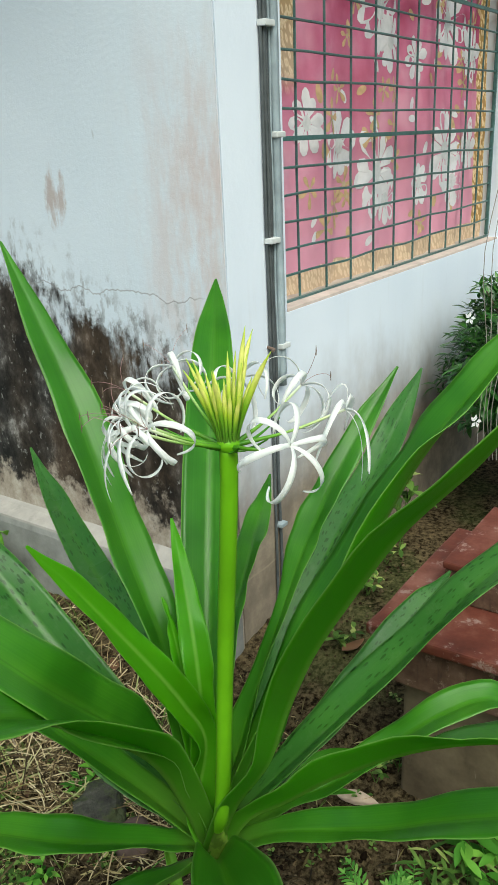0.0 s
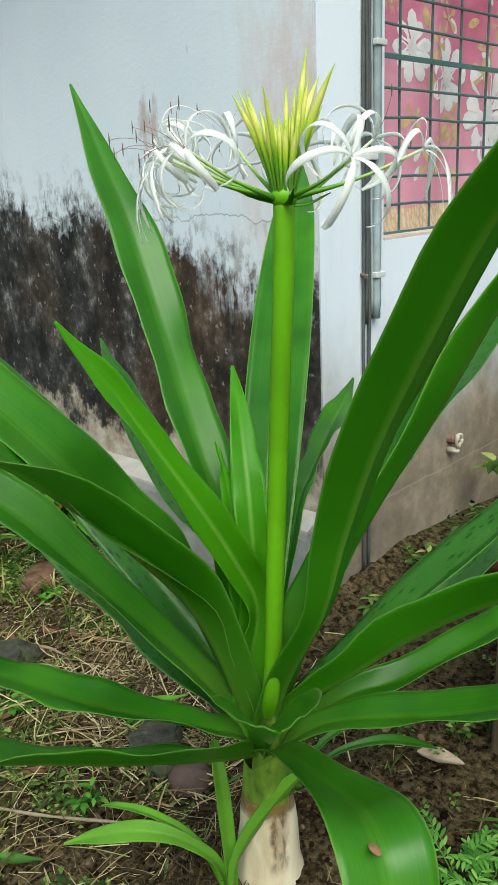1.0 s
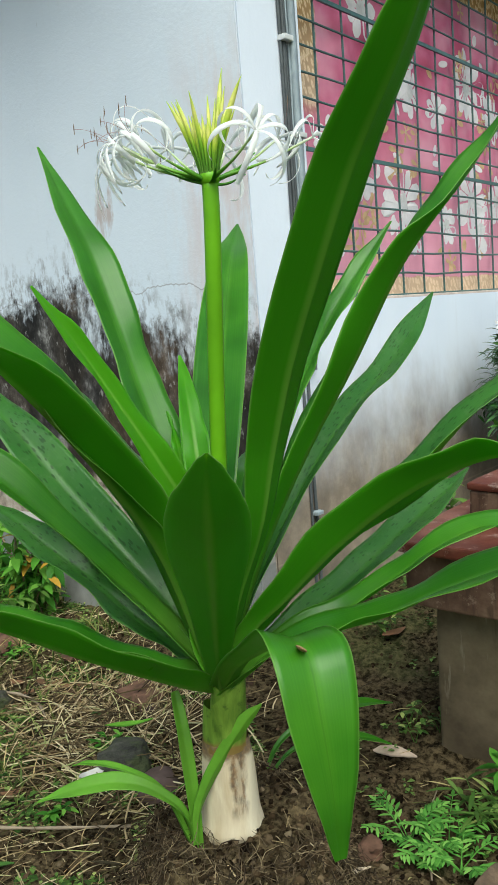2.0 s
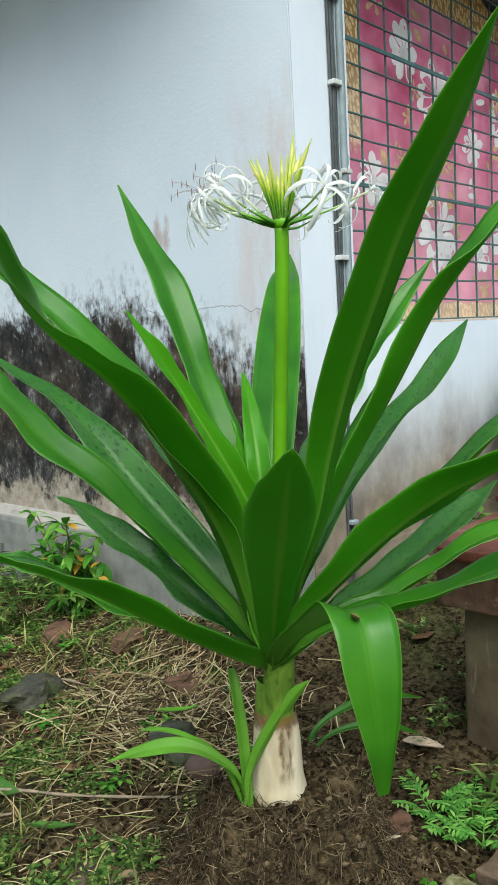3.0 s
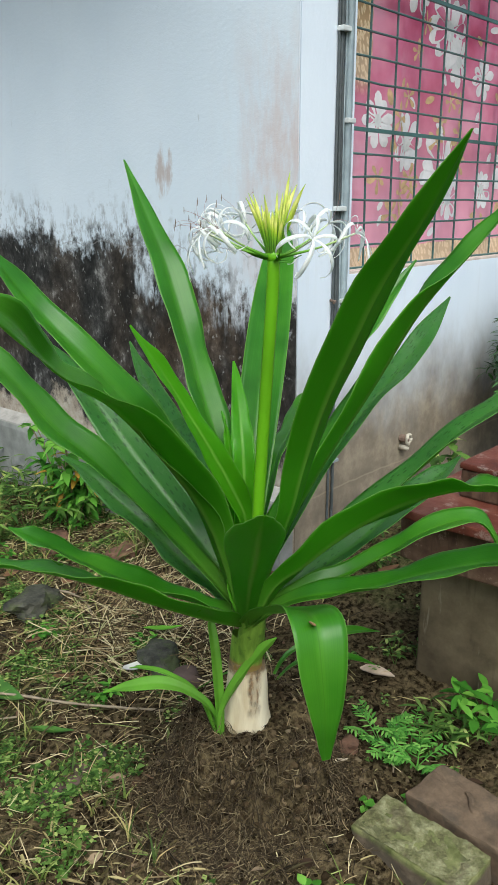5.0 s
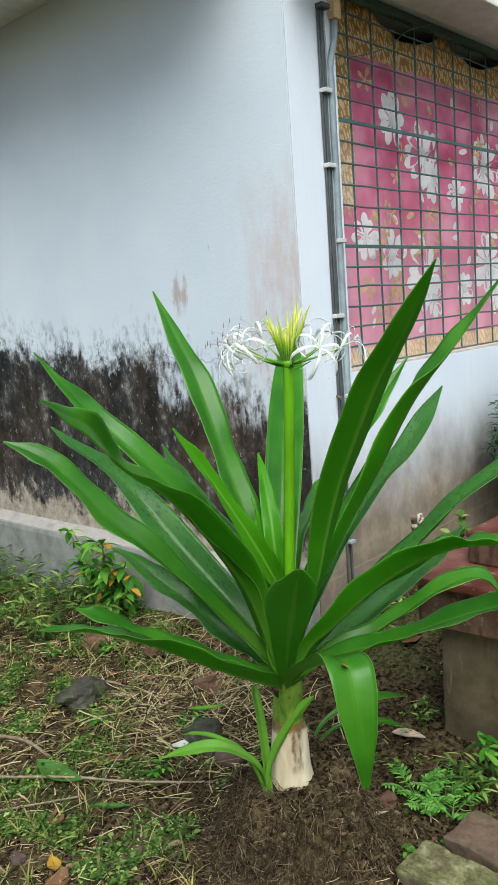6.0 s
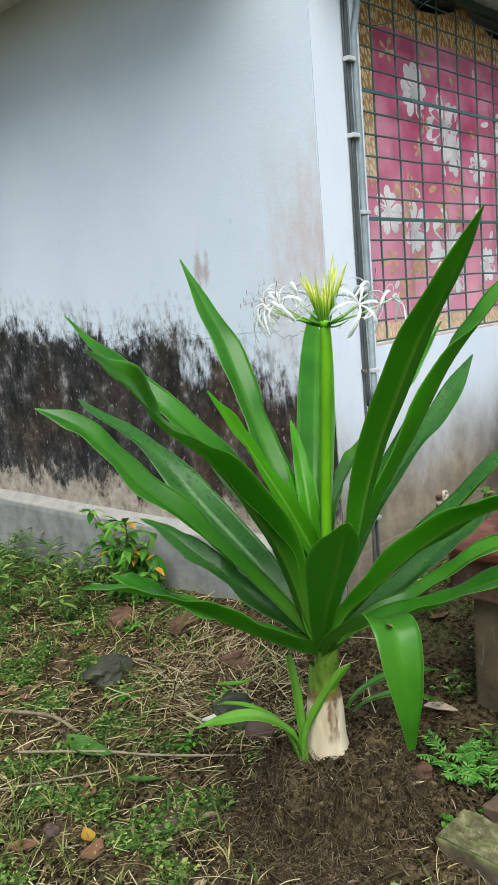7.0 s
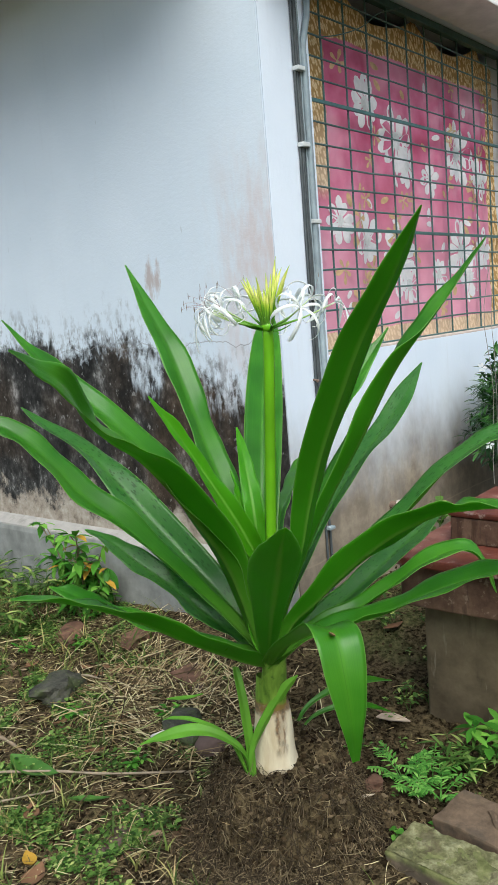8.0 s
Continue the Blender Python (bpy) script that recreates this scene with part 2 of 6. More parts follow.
def tube(bm, pts, radius, sides=8, caps=True, taper=None):
    """Adds a round tube along points; taper gives the radius factor at each point."""
    rings = []
    pts = [Vector(p) for p in pts]
    n = len(pts)
    ref = None
    for i, p in enumerate(pts):
        d = (pts[min(i + 1, n - 1)] - pts[max(i - 1, 0)]).normalized()
        if ref is None:
            ref = Vector((0, 0, 1)) if abs(d.z) < 0.9 else Vector((1, 0, 0))
        a = (ref - d * ref.dot(d)).normalized()
        ref = a
        b = d.cross(a)
        r = radius * (taper[i] if taper else 1.0)
        rings.append([bm.verts.new(p + (a * math.cos(t) + b * math.sin(t)) * r) for t in (2 * math.pi * s / sides for s in range(sides))])
    for q, w in zip(rings, rings[1:]):
        for s in range(sides):
            bm.faces.new((q[s], q[(s + 1) % sides], w[(s + 1) % sides], w[s]))
    if caps:
        bm.faces.new(list(reversed(rings[0])))
        bm.faces.new(rings[-1])


def spline(ctrl, n):
    """n + 1 points of a Catmull-Rom curve through the control points (tuples of any length)."""
    c = [np.array(p, float) for p in ctrl]
    c = [2 * c[0] - c[1]] + c + [2 * c[-1] - c[-2]]
    out = []
    segs = len(c) - 3
    for i in range(n + 1):
        t = i / n * segs
        j = min(int(t), segs - 1)
        u = t - j
        a, b, d, e = c[j:j + 4]
        out.append(0.5 * (2 * b + (d - a) * u + (2 * a - 5 * b + 4 * d - e) * u * u + (3 * b - a - 3 * d + e) * u ** 3))
    return out


def ease(a, b, v):
    t = min(1.0, max(0.0, (v - a) / (b - a)))
    return t * t * (3 - 2 * t)


# ---- ground ----
MOUND = (-0.848, -0.575)


def ground_height(x, y, rough=True):
    """Height of the garden floor: it climbs towards the window wall, with a low mound round the plant."""
    z = 0.02 * ease(-1.2, -0.4, x) + 0.10 * ease(-0.45, 0.5, x + 0.25 * y) * ease(0.9, -0.1, y)
    r = math.hypot(x - MOUND[0], y - MOUND[1])
    ang = math.atan2(y - MOUND[1], x - MOUND[0])
    edge = 0.142 + 0.014 * math.sin(3 * ang + 0.6) + 0.009 * math.sin(7 * ang) + 0.006 * math.sin(13 * ang + 1)
    top = 0.206 - 0.10 * max(0.0, r - 0.04)
    k = ease(edge + 0.062, edge - 0.020, r)
    skirt = 0.045 * ease(edge + 0.26, edge, r)
    z = z + 0.05 * ease(-0.45, -0.08, x) * ease(1.7, 1.0, y) * ease(-0.2, 0.2, y)
    z = z + skirt
    z = z * (1 - k) + top * k
    if rough:
        p = Vector((x, y, 0))
        q = 1.0 + 0.9 * math.exp(-((r - edge) / 0.09) ** 2)
        z += 0.016 * noise.noise(p * 5.0) + q * (0.010 * noise.noise(p * 17.0) + 0.0065 * noise.noise(p * 43.0) + 0.0035 * noise.noise(p * 95.0))
    return z


def ground_point(x, y):
    """A point of the soil; the flanks of the mound are pushed in and out as well as up and down."""
    z = ground_height(x, y)
    k = math.exp(-((mound_r(x, y) - 0.17) / 0.06) ** 2)
    if k > 0.02:
        p = Vector((x, y, z))
        x += k * (0.012 * noise.noise(p * 24) + 0.007 * noise.noise(p * 55))
        y += k * (0.012 * noise.noise(p * 24 + Vector((9, 0, 0))) + 0.007 * noise.noise(p * 55 + Vector((9, 0, 0))))
    return x, y, z


def mound_r(x, y):
    return math.hypot(x - MOUND[0], y - MOUND[1])


def build_ground():
    bm = bmesh.new()
    x0, x1, y0, y1, s = -2.3, 0.35, -1.75, 3.2, 0.0095
    nx, ny = int((x1 - x0) / s), int((y1 - y0) / s)
    grid = [[bm.verts.new(ground_point(x0 + i * s, y0 + j * s)) for j in range(ny + 1)] for i in range(nx + 1)]
    for i in range(nx):
        for j in range(ny):
            bm.faces.new((grid[i][j], grid[i + 1][j], grid[i + 1][j + 1], grid[i][j + 1]))
    # the sheet goes on to the horizon
    border = [grid[i][0] for i in range(nx + 1)] + [grid[nx][j] for j in range(1, ny + 1)] + [grid[i][ny] for i in range(nx - 1, -1, -1)] + [grid[0][j] for j in range(ny - 1, 0, -1)]
    prev = border
    for grow, drop in ((1.6, 0.0), (4.0, 0.0), (30.0, 0.0), (600.0, 0.0)):
        ring = []
        for v in border:
            c = Vector(((x0 + x1) / 2, (y0 + y1) / 2, 0))
            d = v.co - c
            ring.append(bm.verts.new((c.x + d.x * grow, c.y + d.y * grow, 0.0 if grow > 2 else v.co.z * 0.5)))
        n = len(border)
        for i in range(n):
            bm.faces.new((prev[i], ring[i], ring[(i + 1) % n], prev[(i + 1) % n]))
        prev = ring
    bmesh.ops.recalc_face_normals(bm, faces=bm.faces)
    return tagged(part("ground", bm, M_SOIL, smooth=True), "damp brown garden soil with a low dug mound", "ground", kind="structure")


build_ground()


# ---- the house ----
WIN = (0.29, 2.06, 1.055, 2.43)  # opening: x from, x to, z from, z to
EAVE = 2.415


def panel(xs, zs, hole, y0, y1, flip=False):
    """A wall slab in the x-z plane between y0 and y1, with one cell of its grid left open."""
    bm = bmesh.new()
    f = [[bm.verts.new((x, y0, z)) for z in zs] for x in xs]
    b = [[bm.verts.new((x, y1, z)) for z in zs] for x in xs]
    nx, nz = len(xs) - 1, len(zs) - 1
    solid = lambda i, j: 0 <= i < nx and 0 <= j < nz and (i, j) != hole
    for i in range(nx):
        for j in range(nz):
            if not solid(i, j):
                continue
            bm.faces.new((f[i][j], f[i + 1][j], f[i + 1][j + 1], f[i][j + 1]))
            bm.faces.new((b[i][j], b[i][j + 1], b[i + 1][j + 1], b[i + 1][j]))
            for di, dj, p, q in ((-1, 0, (i, j), (i, j + 1)), (1, 0, (i + 1, j), (i + 1, j + 1)), (0, -1, (i, j), (i + 1, j)), (0, 1, (i, j + 1), (i + 1, j + 1))):
                if not solid(i + di, j + dj):
                    bm.faces.new((f[p[0]][p[1]], f[q[0]][q[1]], b[q[0]][q[1]], b[p[0]][p[1]]))
    bmesh.ops.recalc_face_normals(bm, faces=bm.faces)
    return bm


def wall_right():
    bm = panel([0.0, WIN[0], WIN[1], 5.0], [-0.3, WIN[2], WIN[3], 3.0], (1, 1), 0.0, 0.22)
    es = [e for e in bm.edges if all(abs(v.co.y) < 1e-6 for v in e.verts) and len(e.link_faces) == 2 and abs(e.calc_face_angle(0)) > 1]
    bmesh.ops.bevel(bm, geom=es, offset=0.008, segments=2, affect="EDGES")
    return tagged(part("wall_east", bm, M_RIGHT), "bluish whitewashed wall soiled brown near the ground", "wall", kind="structure")


def wall_left():
    bm = bmesh.new()
    box(bm, (-0.003, -0.0015, -0.3), (0.0, 7.0, 3.0))
    box(bm, (0.0, 0.2205, -0.3), (0.22, 7.0, 3.0))
    return tagged(part("wall_south", bm, M_LEFT), "whitewashed plaster wall with a wide band of black mould and rust streaks", "wall", kind="structure")


def wall_plinth():
    bm = bmesh.new()
    prof = [(-0.003, 0.356), (-0.018, 0.346), (-0.067, 0.327), (-0.072, 0.300), (-0.074, -0.3), (-0.003, -0.3)]
    ys = [0.0 + 0.25 * i for i in range(29)]
    rows = []
    for y in ys:
        rows.append([bm.verts.new((x + 0.002 * noise.noise(Vector((y * 3, z * 9, 1))), y, z + 0.004 * noise.noise(Vector((y * 2.2, 5, 2))))) for x, z in prof])
    for a, b in zip(rows, rows[1:]):
        for i in range(len(prof)):
            j = (i + 1) % len(prof)
            bm.faces.new((a[i], a[j], b[j], b[i]))
    bm.faces.new(rows[0])
    bm.faces.new(list(reversed(rows[-1])))
    bmesh.ops.recalc_face_normals(bm, faces=bm.faces)
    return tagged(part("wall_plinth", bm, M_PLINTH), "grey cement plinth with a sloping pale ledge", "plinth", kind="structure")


def eaves():
    bm = bmesh.new()
    box(bm, (-0.02, -0.232, EAVE), (5.0, -0.001, EAVE + 0.10), 0.006)
    ob = tagged(part("window_canopy", bm, M_SOFFIT), "grey plastered concrete canopy above the window", "canopy", kind="structure")
    bm = bmesh.new()
    box(bm, (-0.51, 0.05, 2.62), (-0.004, 7.0, 2.74), 0.006)
    ob = tagged(part("roof_eave", bm, M_SOFFIT), "grey concrete roof eave over the mouldy wall", "eave", kind="structure")
    bm = bmesh.new()
    box(bm, (-0.02, 0.001, 3.0), (5.0, 7.0, 3.12))
    return tagged(part("ceiling", bm, M_SOFFIT), "concrete roof slab", "roof", kind="structure")


def room_behind():
    bm = bmesh.new()
    box(bm, (0.23, 3.0, -0.3), (5.0, 3.1, 2.99))
    box(bm, (4.9, 0.23, -0.3), (5.0, 2.99, 2.99))
    return tagged(part("wall_inside", bm, M_INSIDE), "plain dim wall of the room behind the curtain", "wall", kind="structure")


wall_right()
wall_left()
wall_plinth()
eaves()
room_behind()


# ---- window, curtain, cables ----
M_STEEL = plain("green_painted_steel", (0.050, 0.120, 0.115), 0.35, 0.4, 60, 0.15, spec=0.5)
M_SILL = plain("worn_sill", (0.50, 0.42, 0.38), 0.9, 0.25, 22, 0.3)
M_PVC = plain("grey_pvc", (0.27, 0.325, 0.355), 0.5, 0.35, 18, 0.1)
M_CABLE = plain("dark_cable", (0.075, 0.085, 0.09), 0.55, 0.4, 25, 0.1)
M_CLIP = plain("white_clip", (0.55, 0.57, 0.57), 0.6, 0.15, 40, 0.1)
M_PETAL_PRINT = plain("white_print", (0.76, 0.73, 0.755), 0.85, 0.12, 40, 0.2)
M_HEART_PRINT = plain("grey_white_print", (0.66, 0.65, 0.66), 0.85, 0.2, 60, 0.2)
M_OCHRE_PRINT = plain("ochre_print", (0.61, 0.42, 0.235), 0.85, 0.3, 40, 0.2)
M_CREAM_PRINT = plain("cream_print", (0.58, 0.46, 0.30), 0.85, 0.2, 40, 0.2)


def mat_curtain():
    """Printed cotton: pink field, ochre leaf border along the top, the bottom and the side."""
    k = Nodes("printed_curtain")
    field = k.ramp(k.noise(6, 4), [(0.32, (0.47, 0.080, 0.165)), (0.55, (0.60, 0.165, 0.285)), (0.75, (0.68, 0.33, 0.44))])
    faded = k.math("MAXIMUM", k.step(k.noise(2.3, 3), 0.46, 0.66), k.math("MULTIPLY", k.step(k.z, 1.9, 1.2), 0.95))
    field = k.mix(k.math("MULTIPLY", faded, 0.60), field, (0.82, 0.46, 0.57))
    flat = k.tree.nodes.new("ShaderNodeCombineXYZ")
    k.put(flat.inputs[0], k.math("ADD", k.math("MULTIPLY", k.x, 2.3), k.math("MULTIPLY", k.z, 0.6)))
    k.put(flat.inputs[1], k.z)
    cells = k.tree.nodes.new("ShaderNodeTexVoronoi")
    cells.voronoi_dimensions = "2D"
    cells.inputs["Scale"].default_value = 31
    k.tree.links.new(flat.outputs[0], cells.inputs["Vector"])
    leaf = cells.outputs["Distance"]
    ochre = k.ramp(leaf, [(0.10, (0.70, 0.50, 0.26)), (0.26, (0.84, 0.68, 0.44)), (0.36, (0.62, 0.43, 0.20)), (0.46, (0.42, 0.25, 0.095))])
    wob = k.math("MULTIPLY", k.math("SUBTRACT", k.noise(14, 2), 0.5), 0.03)
    top = k.step(k.math("ADD", k.z, wob), 2.222, 2.230)
    low = k.step(k.math("ADD", k.z, wob), 1.128, 1.120)
    side = k.math("MULTIPLY", k.step(k.math("ADD", k.x, wob), 0.525, 0.515), k.step(k.math("ADD", k.z, wob), 1.62, 1.70))
    far = k.step(k.math("ADD", k.x, wob), 1.985, 1.993)
    edge = k.math("MAXIMUM", k.math("MAXIMUM", top, low), k.math("MAXIMUM", side, far))
    col = k.mix(edge, field, k.mix(k.math("MULTIPLY", low, 0.6), k.mix(k.math("MULTIPLY", side, k.step(k.z, 2.1, 1.5)), ochre, k.mix(0.55, ochre, (0.80, 0.66, 0.58))), (0.72, 0.56, 0.44)))
    weave = k.noise(420, 2)
    return k.done(col, 0.9, weave, 0.25, 0.001, spec=0.15)


M_CURTAIN = mat_curtain()


def curtain_y(x, z):
    """Depth of the hanging cloth, with soft folds that deepen downwards."""
    d = 0.010 * math.sin(x * 17 + 0.8 * math.sin(z * 2.1)) + 0.006 * math.sin(x * 41 + z * 1.3)
    d += 0.008 * noise.noise(Vector((x * 4.0, 3.3, z * 5.0)))
    return 0.098 + d * (0.6 + 0.25 * (2.4 - z))


def curtain_top(x):
    return 2.425 - 0.085 * abs(math.sin((x - 0.62) * math.pi / 0.62)) ** 0.8 * (1 if x > 0.62 else 0)


def petal_print(cx, cz, r, a, wide, hole):
    """One printed petal laid a hair in front of the cloth."""
    bm = bmesh.new()
    half = [(hole, 0.15), (0.45, 0.62), (0.7, 1.0), (0.9, 0.75), (1.0, 0.18)]
    vs = []
    for s, w in half + [(s, -w) for s, w in reversed(half)]:
        u, v = s * r, w * r * wide * 0.5
        x = cx + u * math.cos(a) - v * math.sin(a)
        z = cz + u * math.sin(a) + v * math.cos(a)
        vs.append(bm.verts.new((x, curtain_y(x, z) - 0.0012, z)))
    bm.faces.new(vs)
    return bm


def printed_flower(cloth, name, x, z, r, petals, turn, wide, hole, mat, heart):
    """A printed bloom: its centre, with each petal under it."""
    bm = bmesh.new()
    blob_print(bm, x, z, r * hole, r * hole, 0, 0.0010)
    bloom = part(name, bm, heart, cloth)
    for i in range(petals):
        a = turn + 2 * math.pi * i / petals + random.uniform(-0.12, 0.12)
        part("petal", petal_print(x, z, r * random.uniform(0.82, 1.1), a, wide, hole * 0.8), mat, bloom)
    return bloom


def blob_print(bm, cx, cz, rx, rz, turn, inner=0.0):
    n = 10
    vs = []
    for i in range(n):
        a = 2 * math.pi * i / n
        u, v = rx * math.cos(a), rz * math.sin(a)
        x, z = cx + u * math.cos(turn) - v * math.sin(turn), cz + u * math.sin(turn) + v * math.cos(turn)
        vs.append(bm.verts.new((x, curtain_y(x, z) - 0.0010 - inner, z)))
    bm.faces.new(vs)


def build_curtain():
    bm = bmesh.new()
    x0, x1, z0 = 0.27, 2.10, 1.03
    nx, nz = 130, 46
    g = []
    for i in range(nx + 1):
        x = x0 + (x1 - x0) * i / nx
        zt = curtain_top(x)
        g.append([bm.verts.new((x, curtain_y(x, z), z)) for z in (z0 + (zt - z0) * j / nz for j in range(nz + 1))])
    for i in range(nx):
        for j in range(nz):
            bm.faces.new((g[i][j], g[i + 1][j], g[i + 1][j + 1], g[i][j + 1]))
    cloth = part("curtain", bm, M_CURTAIN, smooth=True)
    tagged(cloth, "pink cotton curtain printed with white daisies and an ochre leaf border", "curtain")
    random.seed(11)
    big = [(0.793, 2.017, 0.085), (1.025, 1.895, 0.115), (1.115, 1.800, 0.075), (1.63, 1.899, 0.115), (1.868, 1.80, 0.095), (0.762, 1.486, 0.090),
           (1.018, 1.392, 0.115), (1.098, 1.290, 0.080), (1.627, 1.441, 0.110), (1.70, 1.319, 0.085), (0.565, 1.55, 0.070), (1.90, 1.45, 0.08), (1.33, 1.76, 0.06), (1.38, 1.33, 0.065)]
    for x, z, r in big:
        n = random.choice((8, 9)) if r < 0.1 else 11
        tagged(printed_flower(cloth, "printed_daisy", x, z, r * 1.3, n, random.uniform(0, 1), 0.50 if r < 0.1 else 0.40, 0.26, M_PETAL_PRINT, M_HEART_PRINT), "white printed daisy")
    for i in range(110):
        x, z = random.uniform(0.54, 1.97), random.uniform(1.15, 2.2)
        if any(math.hypot(x - a, z - b) < 0.10 for a, b, _ in big):
            continue
        t = random.uniform(0, 3.1)
        if i % 3 == 0:
            printed_flower(cloth, "printed_blossom", x, z, random.uniform(0.042, 0.060), 5, t, 0.40, 0.16, M_OCHRE_PRINT, M_CREAM_PRINT)
        else:
            bm = bmesh.new()
            blob_print(bm, x, z, random.uniform(0.022, 0.030), 0.013, t)
            part("printed_leaf", bm, M_OCHRE_PRINT if i % 3 == 1 else M_PETAL_PRINT, cloth)
    return cloth


def build_grille():
    """Welded rods over the opening, with flat stiffening bars."""
    g = empty("window_grille", (WIN[0], 0.06, WIN[2]), "dark green welded steel mesh grille across the window", "grille")
    random.seed(5)
    zt, zb = WIN[3] - 0.004, WIN[2] + 0.004
    for i in range(-1, 10):
        x = 0.448 + 0.163 * i
        bm = bmesh.new()
        j = [random.uniform(-0.003, 0.003) for _ in range(5)]
        tube(bm, [(x + j[q], 0.06, zb + (zt - zb) * q / 4) for q in range(5)], 0.0039, 6)
        part("vertical_rod", bm, M_STEEL, g)
    for i in range(-6, 13):
        z = 1.510 + 0.0752 * i
        if z > zt or z < zb:
            continue
        bm = bmesh.new()
        if i in (0, 6):
            box(bm, (WIN[0] - 0.004, 0.046, z - 0.0065), (WIN[1] + 0.004, 0.054, z + 0.0065), 0.001)
            part("flat_bar", bm, M_STEEL, g)
        else:
            j = [random.uniform(-0.004, 0.004) for _ in range(9)]
            tube(bm, [(WIN[0] - 0.004 + (WIN[1] - WIN[0] + 0.008) * q / 8, 0.0525 + j[q] * 0.3, z + j[q]) for q in range(9)], 0.0039, 6)
            part("horizontal_rod", bm, M_STEEL, g)
    for lo, hi in (((WIN[0], 0.045, zb - 0.003), (WIN[1], 0.060, zb + 0.004)), ((WIN[0], 0.045, zt - 0.03), (WIN[1], 0.075, zt)),
                   ((WIN[1] - 0.014, 0.045, zb + 0.006), (WIN[1] - 0.002, 0.060, zt - 0.032))):
        bm = bmesh.new()
        box(bm, lo, hi, 0.002)
        part("edge_bar", bm, M_STEEL, g)
    return g


def build_sill():
    bm = bmesh.new()
    box(bm, (WIN[0] + 0.002, 0.002, WIN[2] - 0.03), (WIN[1] - 0.002, 0.2, WIN[2] + 0.002), 0.003)
    for v in bm.verts:
        if v.co.z > WIN[2] - 0.01:
            v.co.z += 0.003 * noise.noise(v.co * 6)
    return tagged(part("window_sill", bm, M_SILL), "worn pinkish plaster sill under the window", "sill", kind="structure")


def build_cables():
    """A bundle of two dark cables and a grey conduit clipped to the wall beside the window."""
    c = empty("cable_run", (0.215, -0.012, 0.12), "grey conduit and dark cables clipped down the wall", "cables")
    random.seed(3)

    def run(name, x, y, r, mat, z0, z1, sway, top=()):
        bm = bmesh.new()
        n = 26
        pts = [(x + sway * math.sin(i * 0.9 + x * 90) * (0.4 + 0.6 * random.random()), y, z0 + (z1 - z0) * i / n) for i in range(n + 1)]
        tube(bm, pts + list(top), r, 8)
        part(name, bm, mat, c, smooth=True)

    run("cable", 0.181, -0.007, 0.0045, M_CABLE, 0.10, 2.285, 0.0015)
    run("cable", 0.192, -0.009, 0.0052, M_CABLE, 0.84, 2.285, 0.0025)
    run("cable", 0.203, -0.008, 0.0050, M_CABLE, 0.10, 2.285, 0.0035)
    run("cable", 0.2125, -0.010, 0.0036, M_PVC, 0.86, 2.285, 0.0030)
    run("conduit", 0.228, -0.014, 0.0115, M_PVC, 0.85, 2.10, 0.0008, ((0.236, -0.014, 2.13), (0.262, -0.014, 2.20), (0.270, -0.014, 2.27)))
    run("conduit", 0.248, -0.008, 0.0070, M_PVC, 0.88, 2.08, 0.0008)
    for z, x in ((2.023, 0.196), (1.776, 0.196), (1.521, 0.233), (1.258, 0.196), (0.965, 0.233), (0.42, 0.197)):
        bm = bmesh.new()
        w = 0.021 if z > 0.6 else 0.017
        box(bm, (x - w, -0.028, z - w * 0.36), (x + w, -0.001, z + w * 0.36), 0.003)
        part("clip", bm, M_CLIP if z > 0.6 else M_PVC, c)
    bm = bmesh.new()
    box(bm, (0.176, -0.032, 2.285), (0.225, -0.001, 2.302), 0.004)
    part("wall_entry", bm, M_CABLE, c, "dark fitting where the cables enter the wall")
    bm = bmesh.new()
    box(bm, (0.250, -0.030, 2.265), (0.2895, -0.001, 2.35), 0.004)
    part("junction_box", bm, M_OCHRE_PRINT, c, "rust-brown junction box")
    return c


build_sill()
build_curtain()
build_grille()
build_cables()


# ---- wall fittings ----
M_PALE_CAP = plain("chipped_cement", (0.40, 0.36, 0.30), 0.9, 0.5, 70, 0.6)


def build_tap_stub():
    k = empty("pipe_stub", (0.665, -0.02, 0.395), "rusty pipe stub cemented into the soiled wall", "pipe")
    m = plain("rusty_iron", (0.16, 0.11, 0.085), 0.75, 0.4, 50, 0.4)
    bm = bmesh.new()
    tube(bm, [(0.665, -0.001, 0.395), (0.665, -0.035, 0.395)], 0.016, 10)
    part("stub", bm, m, k)
    bm = bmesh.new()
    ring = [(0.665 + 0.015 * math.cos(i * 0.5236), -0.037 + 0.002 * math.sin(i * 2.1), 0.396 + 0.019 * math.sin(i * 0.5236)) for i in range(13)]
    tube(bm, ring, 0.0065, 7, taper=[1 + 0.3 * math.sin(i * 1.7) for i in range(13)])
    part("cap", bm, M_PALE_CAP, k, "chipped pale cement round the stub", True)
    bm = bmesh.new()
    tube(bm, [(0.662, -0.002, 0.358), (0.661, -0.030, 0.360), (0.664, -0.040, 0.356)], 0.012, 8, taper=[1, 0.9, 0.5])
    part("plug", bm, M_PALE_CAP, k, smooth=True)
    bm = bmesh.new()
    tube(bm, [(0.178, 0.0, 0.97), (0.172, -0.025, 0.968), (0.160, -0.028, 0.966)], 0.0045, 6)
    tagged(part("wall_hook", bm, m), "small rusty hook screwed into the whitewashed wall", "hook")


build_tap_stub()


